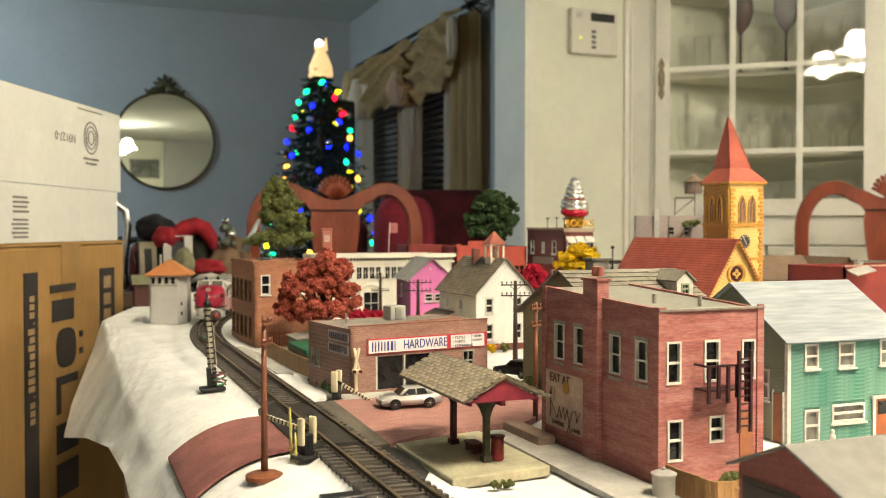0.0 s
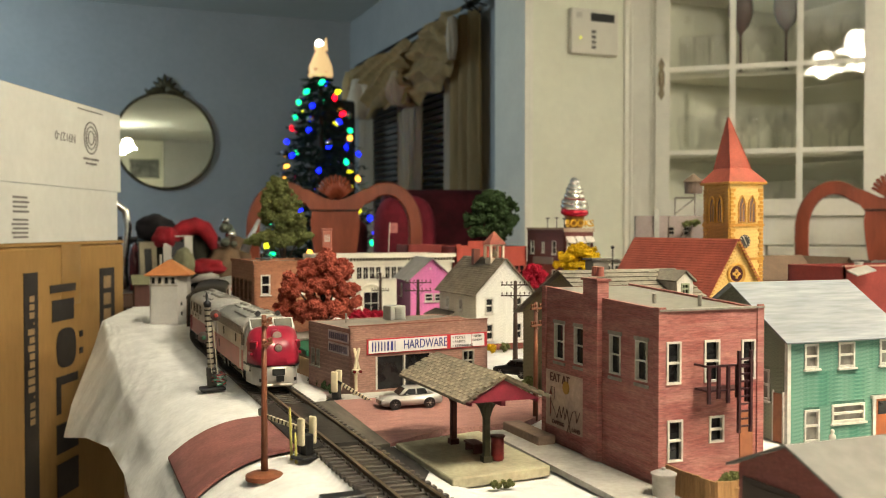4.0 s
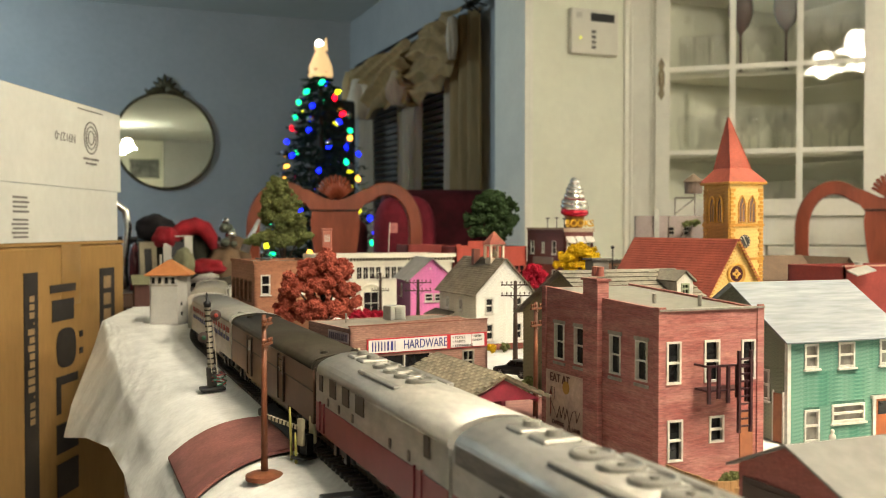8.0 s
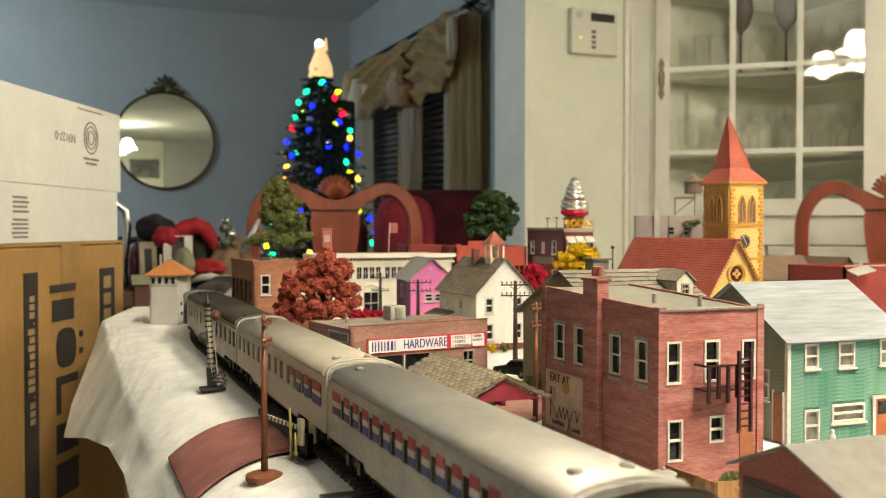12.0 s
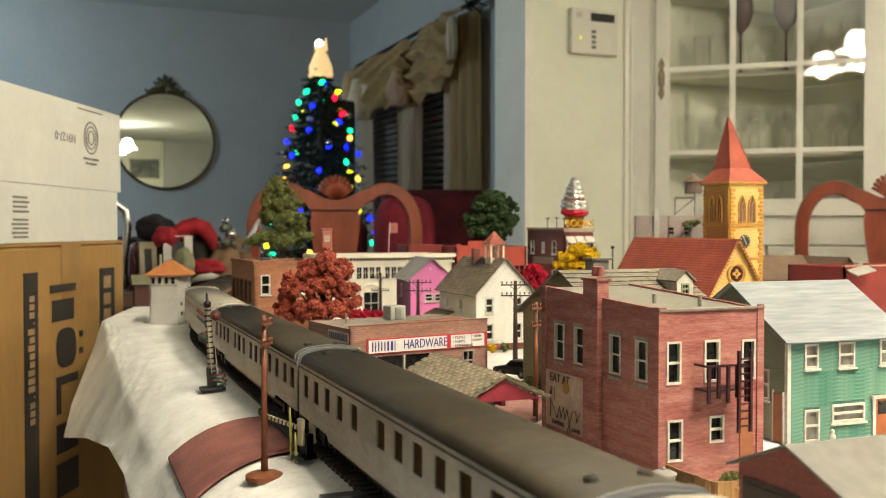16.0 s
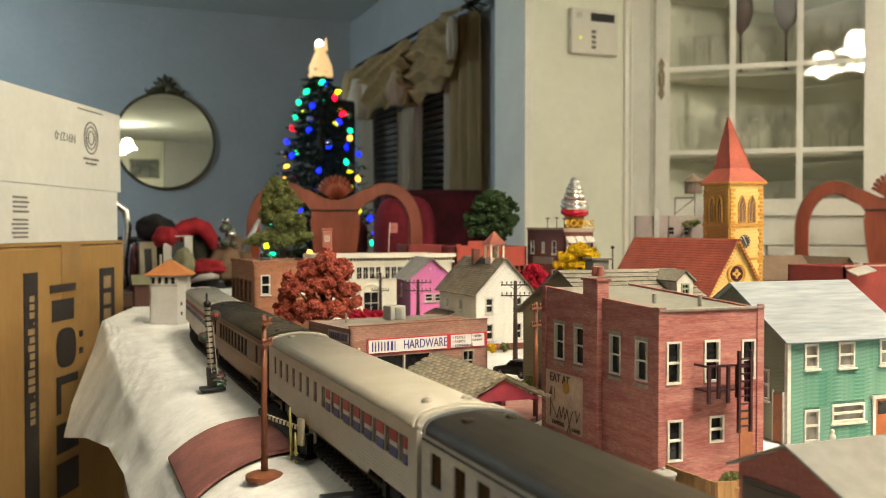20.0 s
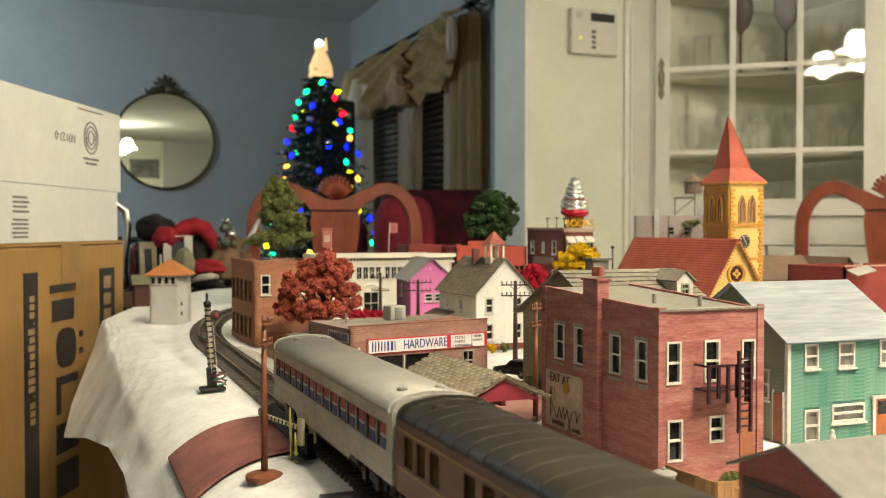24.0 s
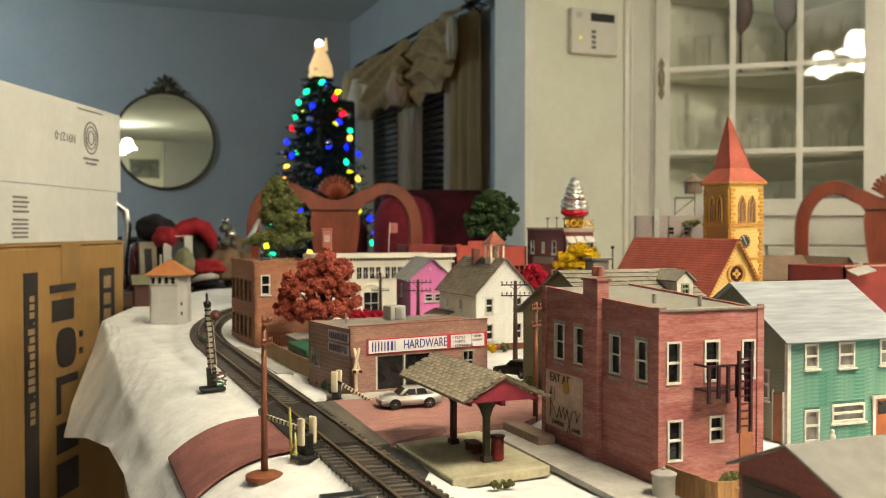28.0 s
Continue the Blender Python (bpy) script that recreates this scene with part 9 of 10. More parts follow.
ARC = [(HALF, EAVE), (0.01695, 0.0358), (0.0163, 0.0373), (0.0148, 0.0386), (0.0112, 0.0398), (0.0060, 0.0406), (0.0, 0.0410)]
LIFT = 0.0012  # bodies ride this much above the wheels' own frame


def roof_shell(bm, x0, x1, arc=ARC):
    pts = list(arc)
    full = pts + [(-y, z) for y, z in pts[-2::-1]]
    prism(bm, full, x0, x1, "x")


def bogie(t, x, axles=2):
    bm = bmesh.new()
    L = 0.0145 if axles == 2 else 0.0210
    for s in (-1, 1):
        bbox(bm, x - L, x + L, s * 0.0128 - 0.0010, s * 0.0128 + 0.0010, 0.0035, 0.0085, 0.0006, seg=1)
        for k in (-0.55, 0.55):
            box(bm, x + k * L - 0.0022, x + k * L + 0.0022, s * 0.0144 - 0.0008, s * 0.0144 + 0.0008, 0.0030, 0.0080)
    box(bm, x - 0.003, x + 0.003, -0.0125, 0.0125, 0.0055, 0.0094)
    b = part("bogie", bm, BLACK, t)
    b.matrix_basis = pose(0, 0, -LIFT)
    for k in ((-0.62, 0.62) if axles == 2 else (-0.75, 0.0, 0.75)):
        bm = bmesh.new()
        for s in (-1, 1):
            lathe(bm, [(0.0054, -0.0012), (0.0050, 0.0006), (0.0030, 0.0012)], 14, pose(x + k * L, s * 0.0090, 0.0052, 90 * -s, 0, 0))
        tube(bm, [(x + k * L, -0.009, 0.0052), (x + k * L, 0.009, 0.0052)], 0.0008, 6)
        part("wheelset", bm, mat("wheel_steel", (0.10, 0.09, 0.08), 0.4, 0.7), b)


def coupler(t, x, s):
    bm = bmesh.new()
    box(bm, min(x, x + s * 0.0050), max(x, x + s * 0.0050), -0.0010, 0.0010, 0.0062, 0.0084)
    box(bm, min(x + s * 0.0030, x + s * 0.0058), max(x + s * 0.0030, x + s * 0.0058), -0.0022, 0.0022, 0.0055, 0.0092)
    part("coupler", bm, BLACK, t)


def underframe(t, L, skirt=None):
    bm = bmesh.new()
    box(bm, -L / 2 + 0.002, L / 2 - 0.002, -0.0150, 0.0150, 0.0094, 0.0106)
    part("underframe", bm, BLACK, t)
    for i, (a, b) in enumerate(((-0.030, -0.012), (0.0, 0.014), (0.022, 0.034))):
        bm = bmesh.new()
        bbox(bm, a * L / 0.14, b * L / 0.14, -0.0140, 0.0140, 0.0040, 0.0093, 0.0006, seg=1)
        part("equipment_box", bm, BLACK, t)


def coach(name, L, body, roof, label, wins, win_z=(0.0215, 0.0300), strip=None, band=None, vents=True, end_m=None, ribs=False, inner=None, doors=(), flutes=True):
    """A passenger car: panel sides with window openings, arched roof, ends, bogies. Local +x is forward, z = 0 the rail top."""
    t = thing(name, pose(0, 0, RAILZ), label, "train car", "cars of the model train")
    a = L / 2
    bm = bmesh.new()
    roof_shell(bm, -a + 0.0035, a - 0.0035)
    part("roof", bm, roof, t, smooth=False)
    for p in t.children[-1].data.polygons:
        p.use_smooth = abs(p.normal.x) < 0.5
    for s in (-1, 1):
        bm = bmesh.new()
        holes = [(w0 + a, w1 + a, win_z[0] - SILL, win_z[1] - SILL) for w0, w1 in wins]
        m = Matrix.Translation((-a, -HALF, SILL)) if s < 0 else Matrix.Translation((a, HALF, SILL)) @ pose(0, 0, 0, 0, 0, 180)
        panel(bm, L, EAVE - SILL, 0.0008, holes, m)
        sd = part("side", bm, body, t)
        for w0, w1 in wins:
            bm = bmesh.new()
            box(bm, w0, w1, s * (HALF - 0.0007) - 0.0001, s * (HALF - 0.0007) + 0.0001, *win_z)
            p = part("window", bm, CAR_GLASS if not strip else SILVER_PANE if body is BEIGE else DARK_PANE, sd)
        if strip:
            for z0, z1, ma, x0, x1 in strip:
                bm = bmesh.new()
                cells = [x0] + [q for w in wins if w[0] > x0 and w[1] < x1 for q in w] + [x1]
                for i in range(0, len(cells), 2):
                    if cells[i + 1] - cells[i] > 0.0004:
                        box(bm, cells[i], cells[i + 1], min(s * HALF, s * (HALF + 0.0003)), max(s * HALF, s * (HALF + 0.0003)), z0, z1)
                part("stripe", bm, ma, sd)
        if band:
            for z0, z1, ma in band:
                bm = bmesh.new()
                box(bm, -a + 0.001, a - 0.001, min(s * HALF, s * (HALF + 0.0003)), max(s * HALF, s * (HALF + 0.0003)), z0, z1)
                part("stripe", bm, ma, sd)
        for d0, d1, z1, ma in doors:
            bm = bmesh.new()
            box(bm, d0, d1, min(s * HALF, s * (HALF + 0.0005)), max(s * HALF, s * (HALF + 0.0005)), SILL + 0.0005, z1)
            dr = part("door", bm, ma, sd)
            for e0, e1 in ((d0 - 0.0014, d0), (d1, d1 + 0.0014)):
                bm = bmesh.new()
                box(bm, e0, e1, min(s * HALF, s * (HALF + 0.0011)), max(s * HALF, s * (HALF + 0.0011)), SILL, z1 + 0.0010)
                part("door_post", bm, mat("dark_door_post", (0.035, 0.022, 0.014), 0.5, var=0.2) if ma is TBROWN else ma, dr)
            for w in ((d0 + 0.0006, (d0 + d1) / 2 - 0.0002), ((d0 + d1) / 2 + 0.0002, d1 - 0.0006)):
                bm = bmesh.new()
                box(bm, w[0], w[1], min(s * (HALF + 0.0005), s * (HALF + 0.0008)), max(s * (HALF + 0.0005), s * (HALF + 0.0008)), z1 - 0.0080, z1 - 0.0012)
                part("door_pane", bm, DARK_PANE, dr)
        if flutes:
            bm = bmesh.new()
            for k in range(6):
                z = SILL + 0.0010 + 0.0014 * k
                prism(bm, [(s * (HALF - 0.0001), z), (s * (HALF + 0.00010), z + 0.0004), (s * (HALF - 0.0001), z + 0.0008)], -a + 0.004, a - 0.004, "x")
            tagged(part("fluting", bm, body, sd), kind="stuff")
        bm = bmesh.new()
        q = a - 0.056
        prism(bm, [(-q - 0.004, SILL), (-q, 0.0068), (q, 0.0068), (q + 0.004, SILL)], min(s * (HALF - 0.0006), s * HALF), max(s * (HALF - 0.0006), s * HALF), "y")
        part("skirt", bm, body, sd)
    em = end_m or body
    for s in (-1, 1):
        bm = bmesh.new()
        pts = [(y * 0.985, z) for y, z in ARC]
        prism(bm, [(HALF * 0.985, SILL)] + pts + [(-y, z) for y, z in pts[-2::-1]] + [(-HALF * 0.985, SILL)], s * (a - 0.0034), s * (a - 0.0004), "x")
        e = part("end", bm, em, t)
        bm = bmesh.new()
        for k in range(14):
            box(bm, min(s * (a - 0.0004), s * (a + 0.0002)), max(s * (a - 0.0004), s * (a + 0.0002)), -HALF * 0.97, -HALF * 0.80, SILL + 0.002 + k * 0.0018, SILL + 0.0030 + k * 0.0018)
        part("grab_irons", bm, em, e)
        bm = bmesh.new()
        bbox(bm, min(s * (a - 0.0004), s * (a + 0.0020)), max(s * (a - 0.0004), s * (a + 0.0020)), -0.0065, 0.0065, SILL, 0.0345, 0.0008, seg=1)
        part("diaphragm", bm, BLACK, e)
        bm = bmesh.new()
        q = [(y * 1.012, z + 0.0004) for y, z in ARC]
        hoop = [(s * (a - 0.0030), y, z) for y, z in q + [(-y, z) for y, z in q[-2::-1]]]
        tube(bm, hoop, 0.0006, 5)
        part("end_hoop", bm, em, e)
        coupler(t, s * (a + 0.0004), s)
    if vents:
        for s in (-1, 1):
            for y in (-0.0075, 0.0075):
                bm = bmesh.new()
                lathe(bm, [(0.0020, 0.0392), (0.0020, 0.0411), (0.0012, 0.0416)], 10, Matrix.Translation((s * (a - 0.016), y, 0)))
                part("roof_vent", bm, roof, t)
    if ribs:
        for k in range(int(L / 0.011)):
            x = -a + 0.008 + 0.011 * k
            bm = bmesh.new()
            hoop = [(x, y * 1.002, z + 0.0001) for y, z in ARC + [(-y, z) for y, z in ARC[-2::-1]]]
            tube(bm, hoop, 0.00014, 4)
            part("roof_seam", bm, roof, t)
    underframe(t, L)
    for s in (-1, 1):
        bogie(t, s * (a - 0.032), 2)
    if inner:
        bm = bmesh.new()
        box(bm, -a + 0.006, a - 0.006, -0.0150, 0.0150, 0.0107, 0.0150)
        part("floor", bm, INSIDE, t)
        seat = None
        n = int((L - 0.06) / 0.0105)
        for i in range(n):
            for s in (-1, 1):
                m = pose(-a + 0.03 + i * 0.0105, s * 0.0095, 0.0150)
                if seat is None:
                    bm = bmesh.new()
                    bbox(bm, -0.0022, 0.0022, -0.0045, 0.0045, 0, 0.0035, 0.0006, seg=1)
                    box(bm, -0.0026, -0.0014, -0.0045, 0.0045, 0.0035, 0.0080)
                    seat = part("seat", bm, inner, t)
                    seat.matrix_basis = m
                else:
                    again(seat, m)
    return t


def evenly(x0, x1, n, w):
    return [(x0 + (x1 - x0) * i / (n - 1) - w / 2, x0 + (x1 - x0) * i / (n - 1) + w / 2) for i in range(n)]


def diesel(name, L, cab, label):
    """A streamlined diesel unit: silver body, red lower panels, roof fans; with a rounded red nose when it has a cab."""
    t = thing(name, pose(0, 0, RAILZ), label, "locomotive", "diesel units of the model train")
    a = L / 2
    xf = a - 0.029 if cab else a
    bm = bmesh.new()
    roof_shell(bm, -a + 0.001, xf - (0.0 if cab else 0.001), CAB_ARC)
    part("roof", bm, SILVER, t)
    for p in t.children[-1].data.polygons:
        p.use_smooth = abs(p.normal.x) < 0.5
    bm = bmesh.new()
    box(bm, -a, xf, -HALF, HALF, SILL, EAVE)
    part("body", bm, SILVER, t)
    for s in (-1, 1):
        f = lambda d: (min(s * HALF, s * (HALF + d)), max(s * HALF, s * (HALF + d)))
        bm = bmesh.new()
        box(bm, -a + 0.0005, xf, *f(0.0003), SILL - 0.0012, 0.0215)
        part("lower_panel", bm, DRED if not cab else mat("dusty_red_paint", (0.30, 0.075, 0.075), 0.4, var=0.15, scale=60), t, "red painted lower side")
        if cab:
            bm = bmesh.new()
            for k in range(7):
                box(bm, -a + 0.003, xf - 0.008, *f(0.0004), 0.0312 + 0.0008 * k, 0.0317 + 0.0008 * k)
            box(bm, -a + 0.003, xf - 0.008, *f(0.00025), 0.0310, 0.0366)
            part("side_grill", bm, GRILL, t)
            ws = [(-a + 0.035, 0.0245, 0.0030, True), (xf - 0.028, 0.0245, 0.0030, True), (-a + 0.014, 0.0130, 0.0028, True)]
            for x, z, r, _ in ws:
                bm = bmesh.new()
                bbox(bm, x - 0.0015, x + 0.0015, *f(0.0006), z, z + 0.0055, 0.0005, seg=1)
                part("porthole", bm, mat("brown_pane", (0.045, 0.032, 0.02), 0.5, var=0.3), t)
            bm = bmesh.new()
            box(bm, xf - 0.0045, xf + 0.0022, *f(0.0005), 0.0250, 0.0330)
            part("cab_window", bm, mat("brown_pane", (0.045, 0.032, 0.02), 0.5, var=0.3), t)
            bm = bmesh.new()
            box(bm, xf - 0.0120, xf - 0.0060, *f(0.0005), SILL, 0.0300)
            part("cab_door", bm, SILVER, t)
        else:
            for x, w in ((-a + 0.030, 0.0095), (-a + 0.050, 0.0095), (-a + 0.070, 0.0110), (a - 0.018, 0.0050), (-a + 0.010, 0.0050)):
                bm = bmesh.new()
                box(bm, x - w / 2, x + w / 2, *f(0.0005), 0.0275, 0.0350 if w > 0.006 else 0.0345)
                part("window", bm, mat("brown_pane", (0.045, 0.032, 0.02), 0.5, var=0.3), t)
            for x in (-a + 0.040, -a + 0.060, a - 0.035, a - 0.055, -a + 0.022):
                bm = bmesh.new()
                bbox(bm, x - 0.0012, x + 0.0012, *f(0.0006), 0.0225, 0.0262, 0.0004, seg=1)
                part("vent_slot", bm, GRILL, t)
            for x in (-a + 0.012, a - 0.026):
                bm = bmesh.new()
                box(bm, x - 0.004, x - 0.003, *f(0.0008), SILL, 0.0225)
                box(bm, x + 0.003, x + 0.004, *f(0.0008), SILL, 0.0225)
                part("door_rail", bm, DRED, t)
    # roof fans, hatches and lift rings
    for k in range(4):
        bm = bmesh.new()
        x = -a + 0.052 + 0.0135 * k
        lathe(bm, [(0.0060, 0.0415), (0.0060, 0.0440), (0.0048, 0.0444), (0.0044, 0.0436), (0.0010, 0.0436), (0.0010, 0.0444)], 18, Matrix.Translation((x, 0, 0)))
        part("roof_fan", bm, mat("fan_silver", (0.30, 0.29, 0.26), 0.45, 0.5, var=0.2, scale=100), t)
    for x in (-a + 0.018, -a + 0.032):
        bm = bmesh.new()
        bbox(bm, x - 0.005, x + 0.005, -0.006, 0.006, 0.0416, 0.0440, 0.0006, seg=1)
        part("roof_hatch", bm, mat("fan_silver", (0, 0, 0)), t)
        bm = bmesh.new()
        lathe(bm, [(0.0028, 0.0436), (0.0024, 0.0456), (0.0010, 0.0458)], 12, Matrix.Translation((x, 0, 0)))
        part("exhaust", bm, mat("fan_silver", (0, 0, 0)), t)
    for s in (-1, 1):
        bm = bmesh.new()
        bbox(bm, -a + 0.05, -a + 0.096, s * 0.0105 - 0.0016, s * 0.0105 + 0.0016, 0.0410, 0.0424, 0.0004, seg=1)
        part("roof_walk", bm, mat("fan_silver", (0, 0, 0)), t)
    underframe(t, L * 0.8)
    for s in (-1, 1):
        bogie(t, s * (a - 0.034), 2)
    coupler(t, -a, -1)
    if not cab:
        coupler(t, a, 1)
        return t
    # lofted cab and nose

    def loft(secs, material, name, nn=20):
        bm = bmesh.new()
        rows = []
        for x, w, zb, zt, pw in secs:
            row = []
            for i in range(nn + 1):
                c = math.pi * i / nn
                cy, sz = math.cos(c), math.sin(c)
                row.append(bm.verts.new((x, w * math.copysign(abs(cy) ** pw, cy), zb + (zt - zb) * abs(sz) ** (pw + 0.05))))
            rows.append(row)
        for p, q in zip(rows, rows[1:]):
            for i in range(nn):
                bm.faces.new((p[i], p[i + 1], q[i + 1], q[i]))
            bm.faces.new((p[0], q[0], q[nn], p[nn]))
        bm.faces.new(rows[0])
        bm.faces.new(rows[-1][::-1])
        return part(name, bm, material, t, smooth=True)
    loft([(xf - 0.0004, HALF, SILL, TOP, 0.42), (xf + 0.0035, HALF, SILL, 0.0428, 0.42), (xf + 0.0105, 0.0168, SILL, 0.0352, 0.40)], SILVER, "cab")
    ch = [(xf + 0.0030, 0.01700, 0.0145, 0.0300, 0.34), (xf + 0.0095, 0.0166, 0.0145, 0.0378, 0.38), (xf + 0.0120, 0.0162, 0.0145, 0.0377, 0.44), (xf + 0.0170, 0.0156, 0.0145, 0.0364, 0.48), (xf + 0.0215, 0.0142, 0.0146, 0.0342, 0.52), (xf + 0.0250, 0.0128, 0.0146, 0.0314, 0.54), (xf + 0.0275, 0.0110, 0.0146, 0.0280, 0.56), (xf + 0.0288, 0.0088, 0.0146, 0.0246, 0.58), (xf + 0.0292, 0.0056, 0.0147, 0.0212, 0.6)]
    loft(ch, TRED, "nose", 28)
    sk = [(xf + 0.0030, 0.0158, 0.0022, 0.0143, 0.22), (xf + 0.0180, 0.0142, 0.0022, 0.0143, 0.24), (xf + 0.0240, 0.0122, 0.0022, 0.0143, 0.30), (xf + 0.0275, 0.0098, 0.0020, 0.0143, 0.36), (xf + 0.0292, 0.0066, 0.0022, 0.0142, 0.45)]
    loft(sk, mat("pilot_silver", (0.46, 0.44, 0.40), 0.4, 0.3, var=0.15, scale=80), "pilot")
    bm = bmesh.new()
    bbox(bm, xf + 0.0262, xf + 0.0298, -0.0040, 0.0040, 0.0086, 0.0128, 0.0004, seg=1)
    part("coupler_pocket", bm, BLACK, t)
    bm = bmesh.new()
    bbox(bm, xf + 0.0225, xf + 0.0300, -0.0090, 0.0090, 0.0016, 0.0034, 0.0006, seg=1)
    part("pilot_lip", bm, mat("pilot_silver", (0, 0, 0)), t)
    bm = bmesh.new()
    for s in (-1, 1):
        box(bm, xf + 0.0245, xf + 0.0272, s * 0.0104 - 0.0012, s * 0.0104 + 0.0012, 0.0046, 0.0066)
    part("pilot_step", bm, BLACK, t)
    coupler(t, xf + 0.0290, 1)
    # windscreen: two panes on the slope, with a bright rim
    sl = math.degrees(math.atan2(0.0076, 0.0070))
    for s in (-1, 1):
        m = Matrix.Translation((xf + 0.0038, 0, 0.0426)) @ pose(0, 0, 0, 0, sl, 0)
        for d, ma, nm, inset in ((0.0004, mat("white_window_rim", (0.55, 0.54, 0.50), 0.45, 0.1, var=0.1, scale=80), "window_rim", 0.0), (0.0007, mat("cab_pane", (0.115, 0.110, 0.090), 0.45, var=0.3, scale=80, spec=0.12), "windscreen", 0.0010)):
            bm = bmesh.new()
            y0, y1 = (0.0008 + inset, 0.0142 - inset) if s > 0 else (-0.0142 + inset, -0.0008 - inset)
            bbox(bm, 0.0002 + inset, 0.0094 - inset, y0, y1, -0.0008, d, 0.0003, seg=1, m=m)
            part(nm, bm, ma, t)
    for z, r in ((0.0328, 0.0035), (0.0258, 0.0028)):
        bm = bmesh.new()
        x = xf + (0.0214 if z > 0.03 else 0.0266)
        x += 0.0004
        lathe(bm, [(r * 1.05, -0.004), (r * 1.05, 0.0018), (r * 0.9, 0.0022)], 16, pose(x, 0, z, 0, 90, 0))
        hl = part("headlight", bm, TRED, t)
        bm = bmesh.new()
        lathe(bm, [(r * 0.82, 0.0019), (r * 0.82, 0.0024), (r * 0.4, 0.0028)], 16, pose(x, 0, z, 0, 90, 0))
        part("lens", bm, mat("dull_lens", (0.30, 0.235, 0.19), 0.18, var=0.2, scale=200), hl)
    for s in (-1, 1):
        bm = bmesh.new()
        bbox(bm, -0.0034, 0.0034, -0.0012, 0.0012, -0.0028, 0.0028, 0.0005, seg=1, m=pose(xf + 0.0202, s * 0.0135, 0.0268, 0, 0, -s * 34))
        nb = part("number_board", bm, TRED, t)
        bm = bmesh.new()
        box(bm, -0.0027, 0.0027, min(s * 0.0012, s * 0.0014), max(s * 0.0012, s * 0.0014), -0.0021, 0.0019, pose(xf + 0.0202, s * 0.0135, 0.0268, 0, 0, -s * 34))
        part("board_pane", bm, mat("dark_number_pane", (0.10, 0.012, 0.018), 0.3, var=0.2, scale=80), nb)
        bm = bmesh.new()
        bbox(bm, xf + 0.0120, xf + 0.0205, s * 0.0152 - 0.0012, s * 0.0152 + 0.0012, 0.0205, 0.0225, 0.0005, seg=1)
        part("grab_plate", bm, TRED, t)
        bm = bmesh.new()
        lathe(bm, [(0.0010, 0), (0.0010, 0.002), (0.0018, 0.004), (0.0018, 0.0052)], 10, pose(xf - 0.0095, s * 0.0065, 0.0438, 0, 80, 0))
        part("horn", bm, BLACK, t)
    loft([(x, w * 1.012 + 0.0002, 0.0137, 0.0152, 0.12) for x, w, *_ in ch[:-2]], BLACK, "seam_band")
    return t


def motions():
    knots = [(0.0, -0.215), (2.0, 0.019), (7.0, 0.605), (12.0, 1.202), (17.0, 1.781), (22.0, 2.352), (27.0, 2.942), (28.0, 3.060)]
    kt, ks = [k[0] for k in knots], [k[1] for k in knots]
    times = [0.5 * i for i in range(57)]
    for car, front, back in TRAIN:
        mid, L = (front + back) / 2, back - front
        rows = []
        for tm in times:
            s = 0.0186 + float(np.interp(tm, kt, ks)) - mid
            a, b = path(s + 0.36 * L), path(s - 0.36 * L)
            rows.append((tm, pose((a[0] + b[0]) / 2, (a[1] + b[1]) / 2, RAILZ + LIFT, 0, 0, math.degrees(math.atan2(a[1] - b[1], a[0] - b[0])))))
        walk(car, rows)


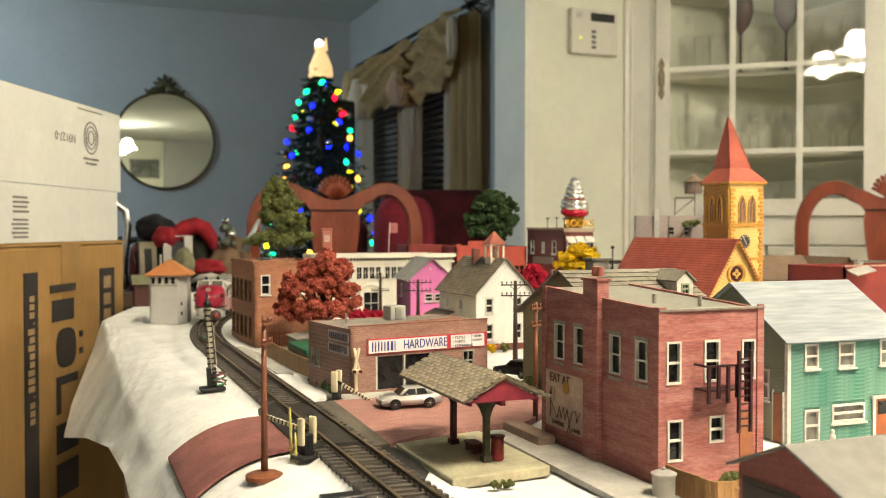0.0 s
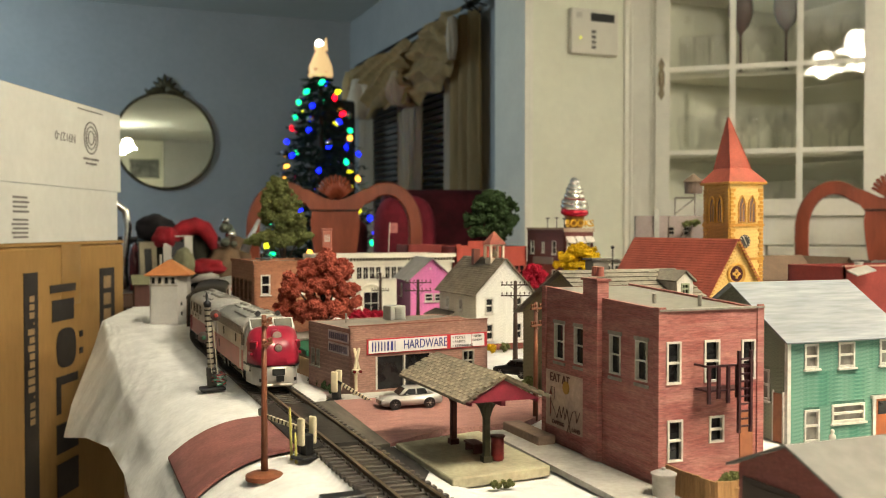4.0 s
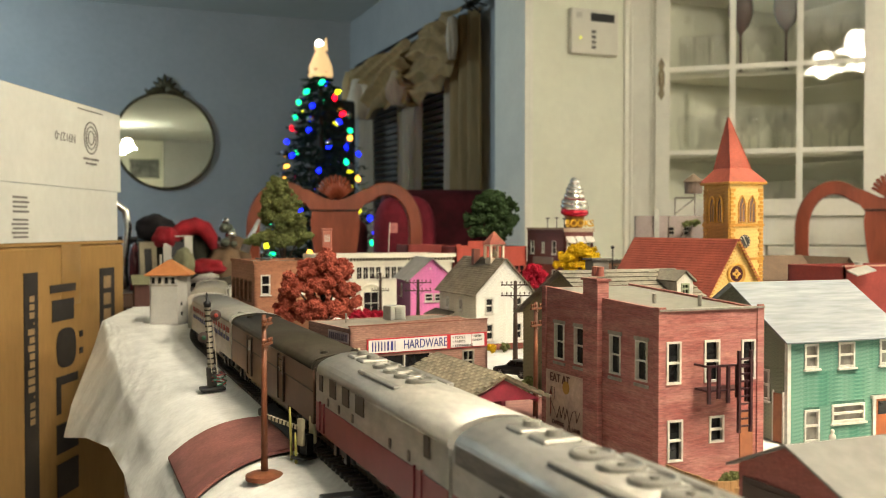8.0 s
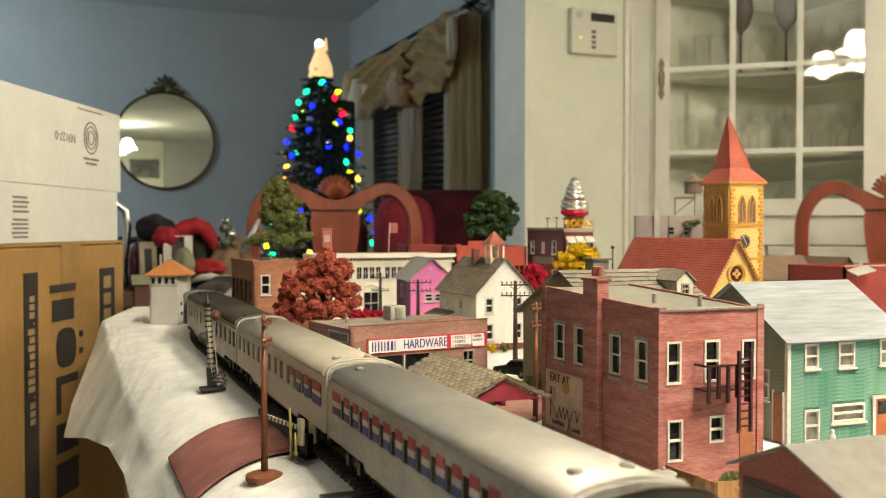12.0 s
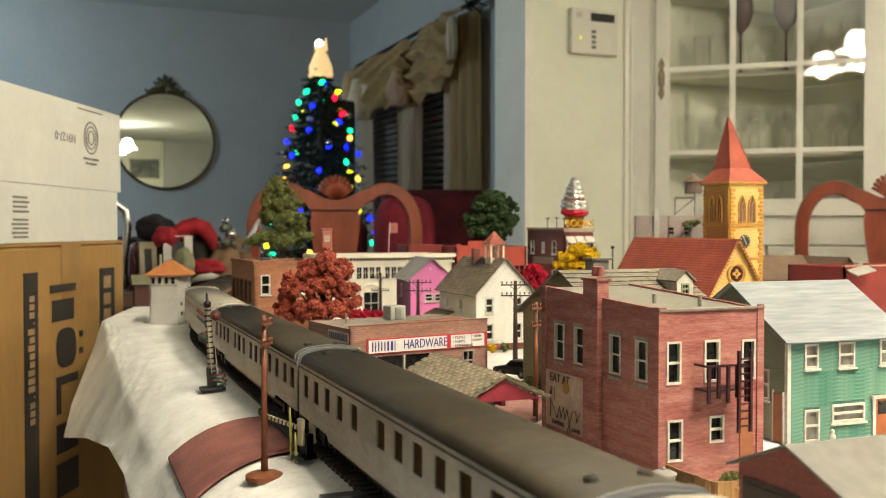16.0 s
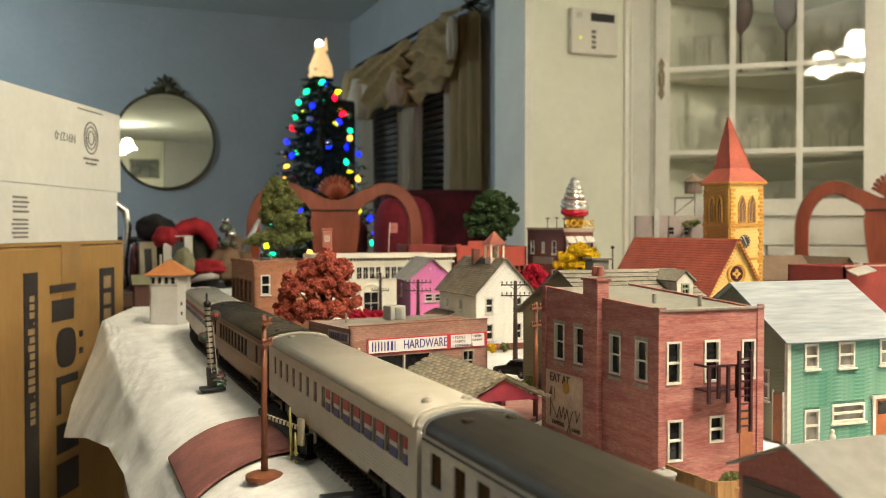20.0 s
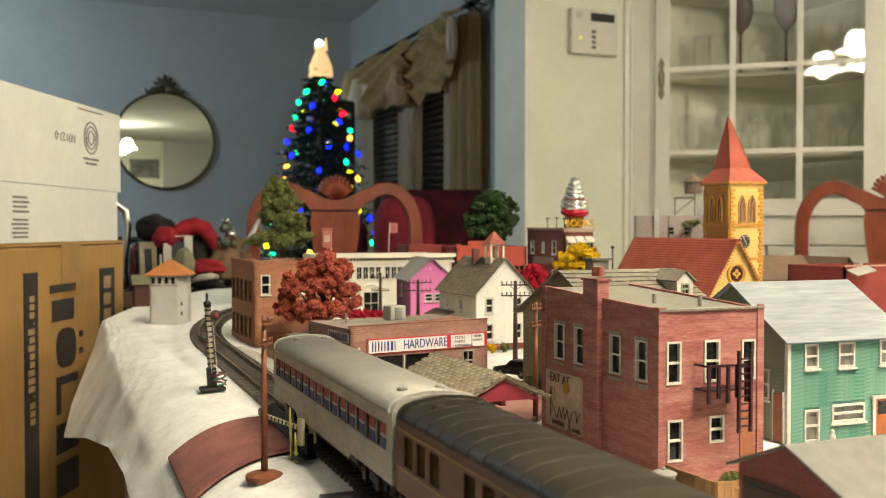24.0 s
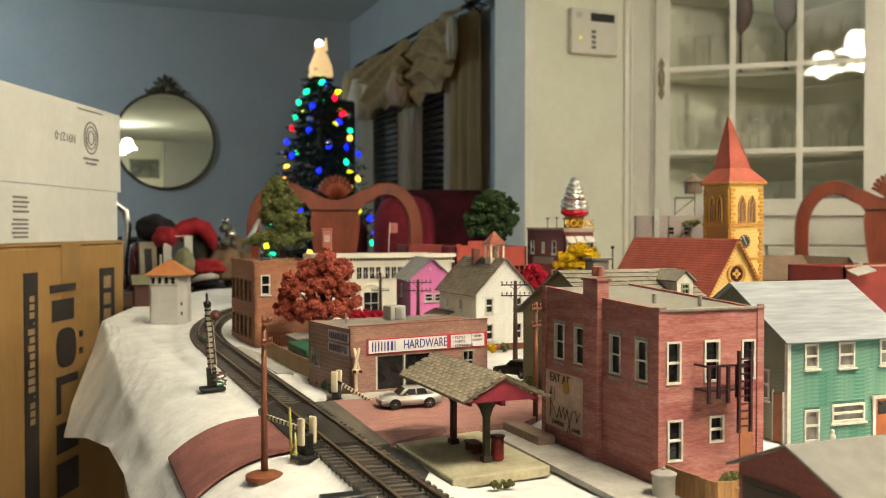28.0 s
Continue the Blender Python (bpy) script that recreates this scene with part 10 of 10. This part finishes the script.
L1, L2, L3, L5, L6, L7 = 0.2155, 0.2310, 0.2790, 0.2420, 0.2390, 0.2040
TRAIN = [
    (diesel("diesel_engine", 0.1430, True, "silver diesel engine with a rounded red nose"), 0.0, 0.1430),
    (diesel("diesel_booster", 0.1620, False, "silver booster diesel unit with maroon lower sides"), 0.1460, 0.3080),
    (coach("baggage_car", 0.2310, TBROWN, TBLACK, "brown baggage car with a black roof and two doors", [], doors=((-0.052, -0.040, 0.0325, TBROWN), (0.040, 0.052, 0.0325, TBROWN)), band=((0.0245, 0.0250, mat("dark_door_post", (0.035, 0.022, 0.014), 0.5)),), vents=True, end_m=TBLACK, flutes=False), 0.3130, 0.5440),
    (coach("passenger_car", L1, SILVER, ROOF_SILVER, "silver passenger car with a red, white and blue stripe", evenly(-0.085, 0.085, 14, 0.0062), strip=((0.0270, 0.0308, TREDS, -0.1, 0.1), (0.0245, 0.0268, TWHITE, -0.1, 0.1), (0.0212, 0.0243, TBLUE, -0.1, 0.1)), win_z=(0.0205, 0.0290)), 0.5485, 0.7640),
    (coach("passenger_car", L2, BEIGE, BEIGE_ROOF, "pale grey passenger car with a few coloured windows", evenly(-0.106, 0.104, 14, 0.0086), strip=((0.0262, 0.0305, TREDS, 0.045, 0.107), (0.0244, 0.0260, TWHITE, 0.045, 0.107), (0.0200, 0.0242, TBLUE, 0.060, 0.107)), win_z=(0.0205, 0.0300)), 0.7686, 0.9996),
    (coach("passenger_car", L3, SILVER, TBLACK, "long silver passenger car with a black roof", [(c - 0.0046, c + 0.0046) for c in (-0.126, -0.106, -0.0865, -0.066, -0.0445, -0.010, 0.0095, 0.029, 0.049, 0.069, 0.091, 0.112, 0.1285)], win_z=(0.0195, 0.0300), inner=PALE_IN, band=((0.0325, 0.0332, BLACK),), end_m=mat("end_grey", (0.15, 0.155, 0.16), 0.5, 0.2, var=0.1)), 1.0037, 1.2827),
    (coach("passenger_car", L3 + 0.002, SILVER, TBLACK, "long silver sleeping car with a black roof", [(c - 0.0046, c + 0.0046) for c in (-0.128, -0.109, -0.092, -0.075, -0.045, -0.028, -0.011, 0.014, 0.031, 0.048, 0.072, 0.092, 0.112, 0.130)], win_z=(0.0195, 0.0300), inner=PALE_IN, band=((0.0325, 0.0332, BLACK),), end_m=mat("end_grey", (0, 0, 0))), 1.2876, 1.5686),
    (coach("passenger_car", L5, BEIGE, BEIGE_ROOF, "beige passenger car with red and blue window panels", evenly(-0.105, 0.105, 15, 0.0066), strip=((0.0260, 0.0300, TREDS, 0.005, 0.112), (0.0242, 0.0258, TWHITE, 0.005, 0.112), (0.0205, 0.0240, TBLUE, 0.005, 0.112)), win_z=(0.0205, 0.0300)), 1.5730, 1.8150),
    (coach("passenger_car", L6, TBROWN, TBLACK, "brown dining car with a black roof", evenly(-0.055, 0.049, 9, 0.0084) + evenly(-0.107, -0.083, 3, 0.0084) + evenly(0.086, 0.103, 2, 0.0070), win_z=(0.0195, 0.0300), inner=PALE_IN, band=((0.0312, 0.0318, mat("gold_line", (0.35, 0.22, 0.08), 0.5)), (0.0180, 0.0186, mat("gold_line", (0, 0, 0)))), end_m=TBLACK, ribs=True, flutes=False), 1.8194, 2.0584),
    (coach("passenger_car", L7, SILVER, ROOF_SILVER, "silver rear passenger car with red and blue panels", evenly(-0.088, 0.086, 14, 0.0066), strip=((0.0262, 0.0302, TREDS, -0.094, 0.095), (0.0252, 0.0261, TWHITE, -0.094, 0.095), (0.0208, 0.0251, TBLUE, -0.094, 0.095)), win_z=(0.0205, 0.0300)), 2.0628, 2.2668),
]


motions()
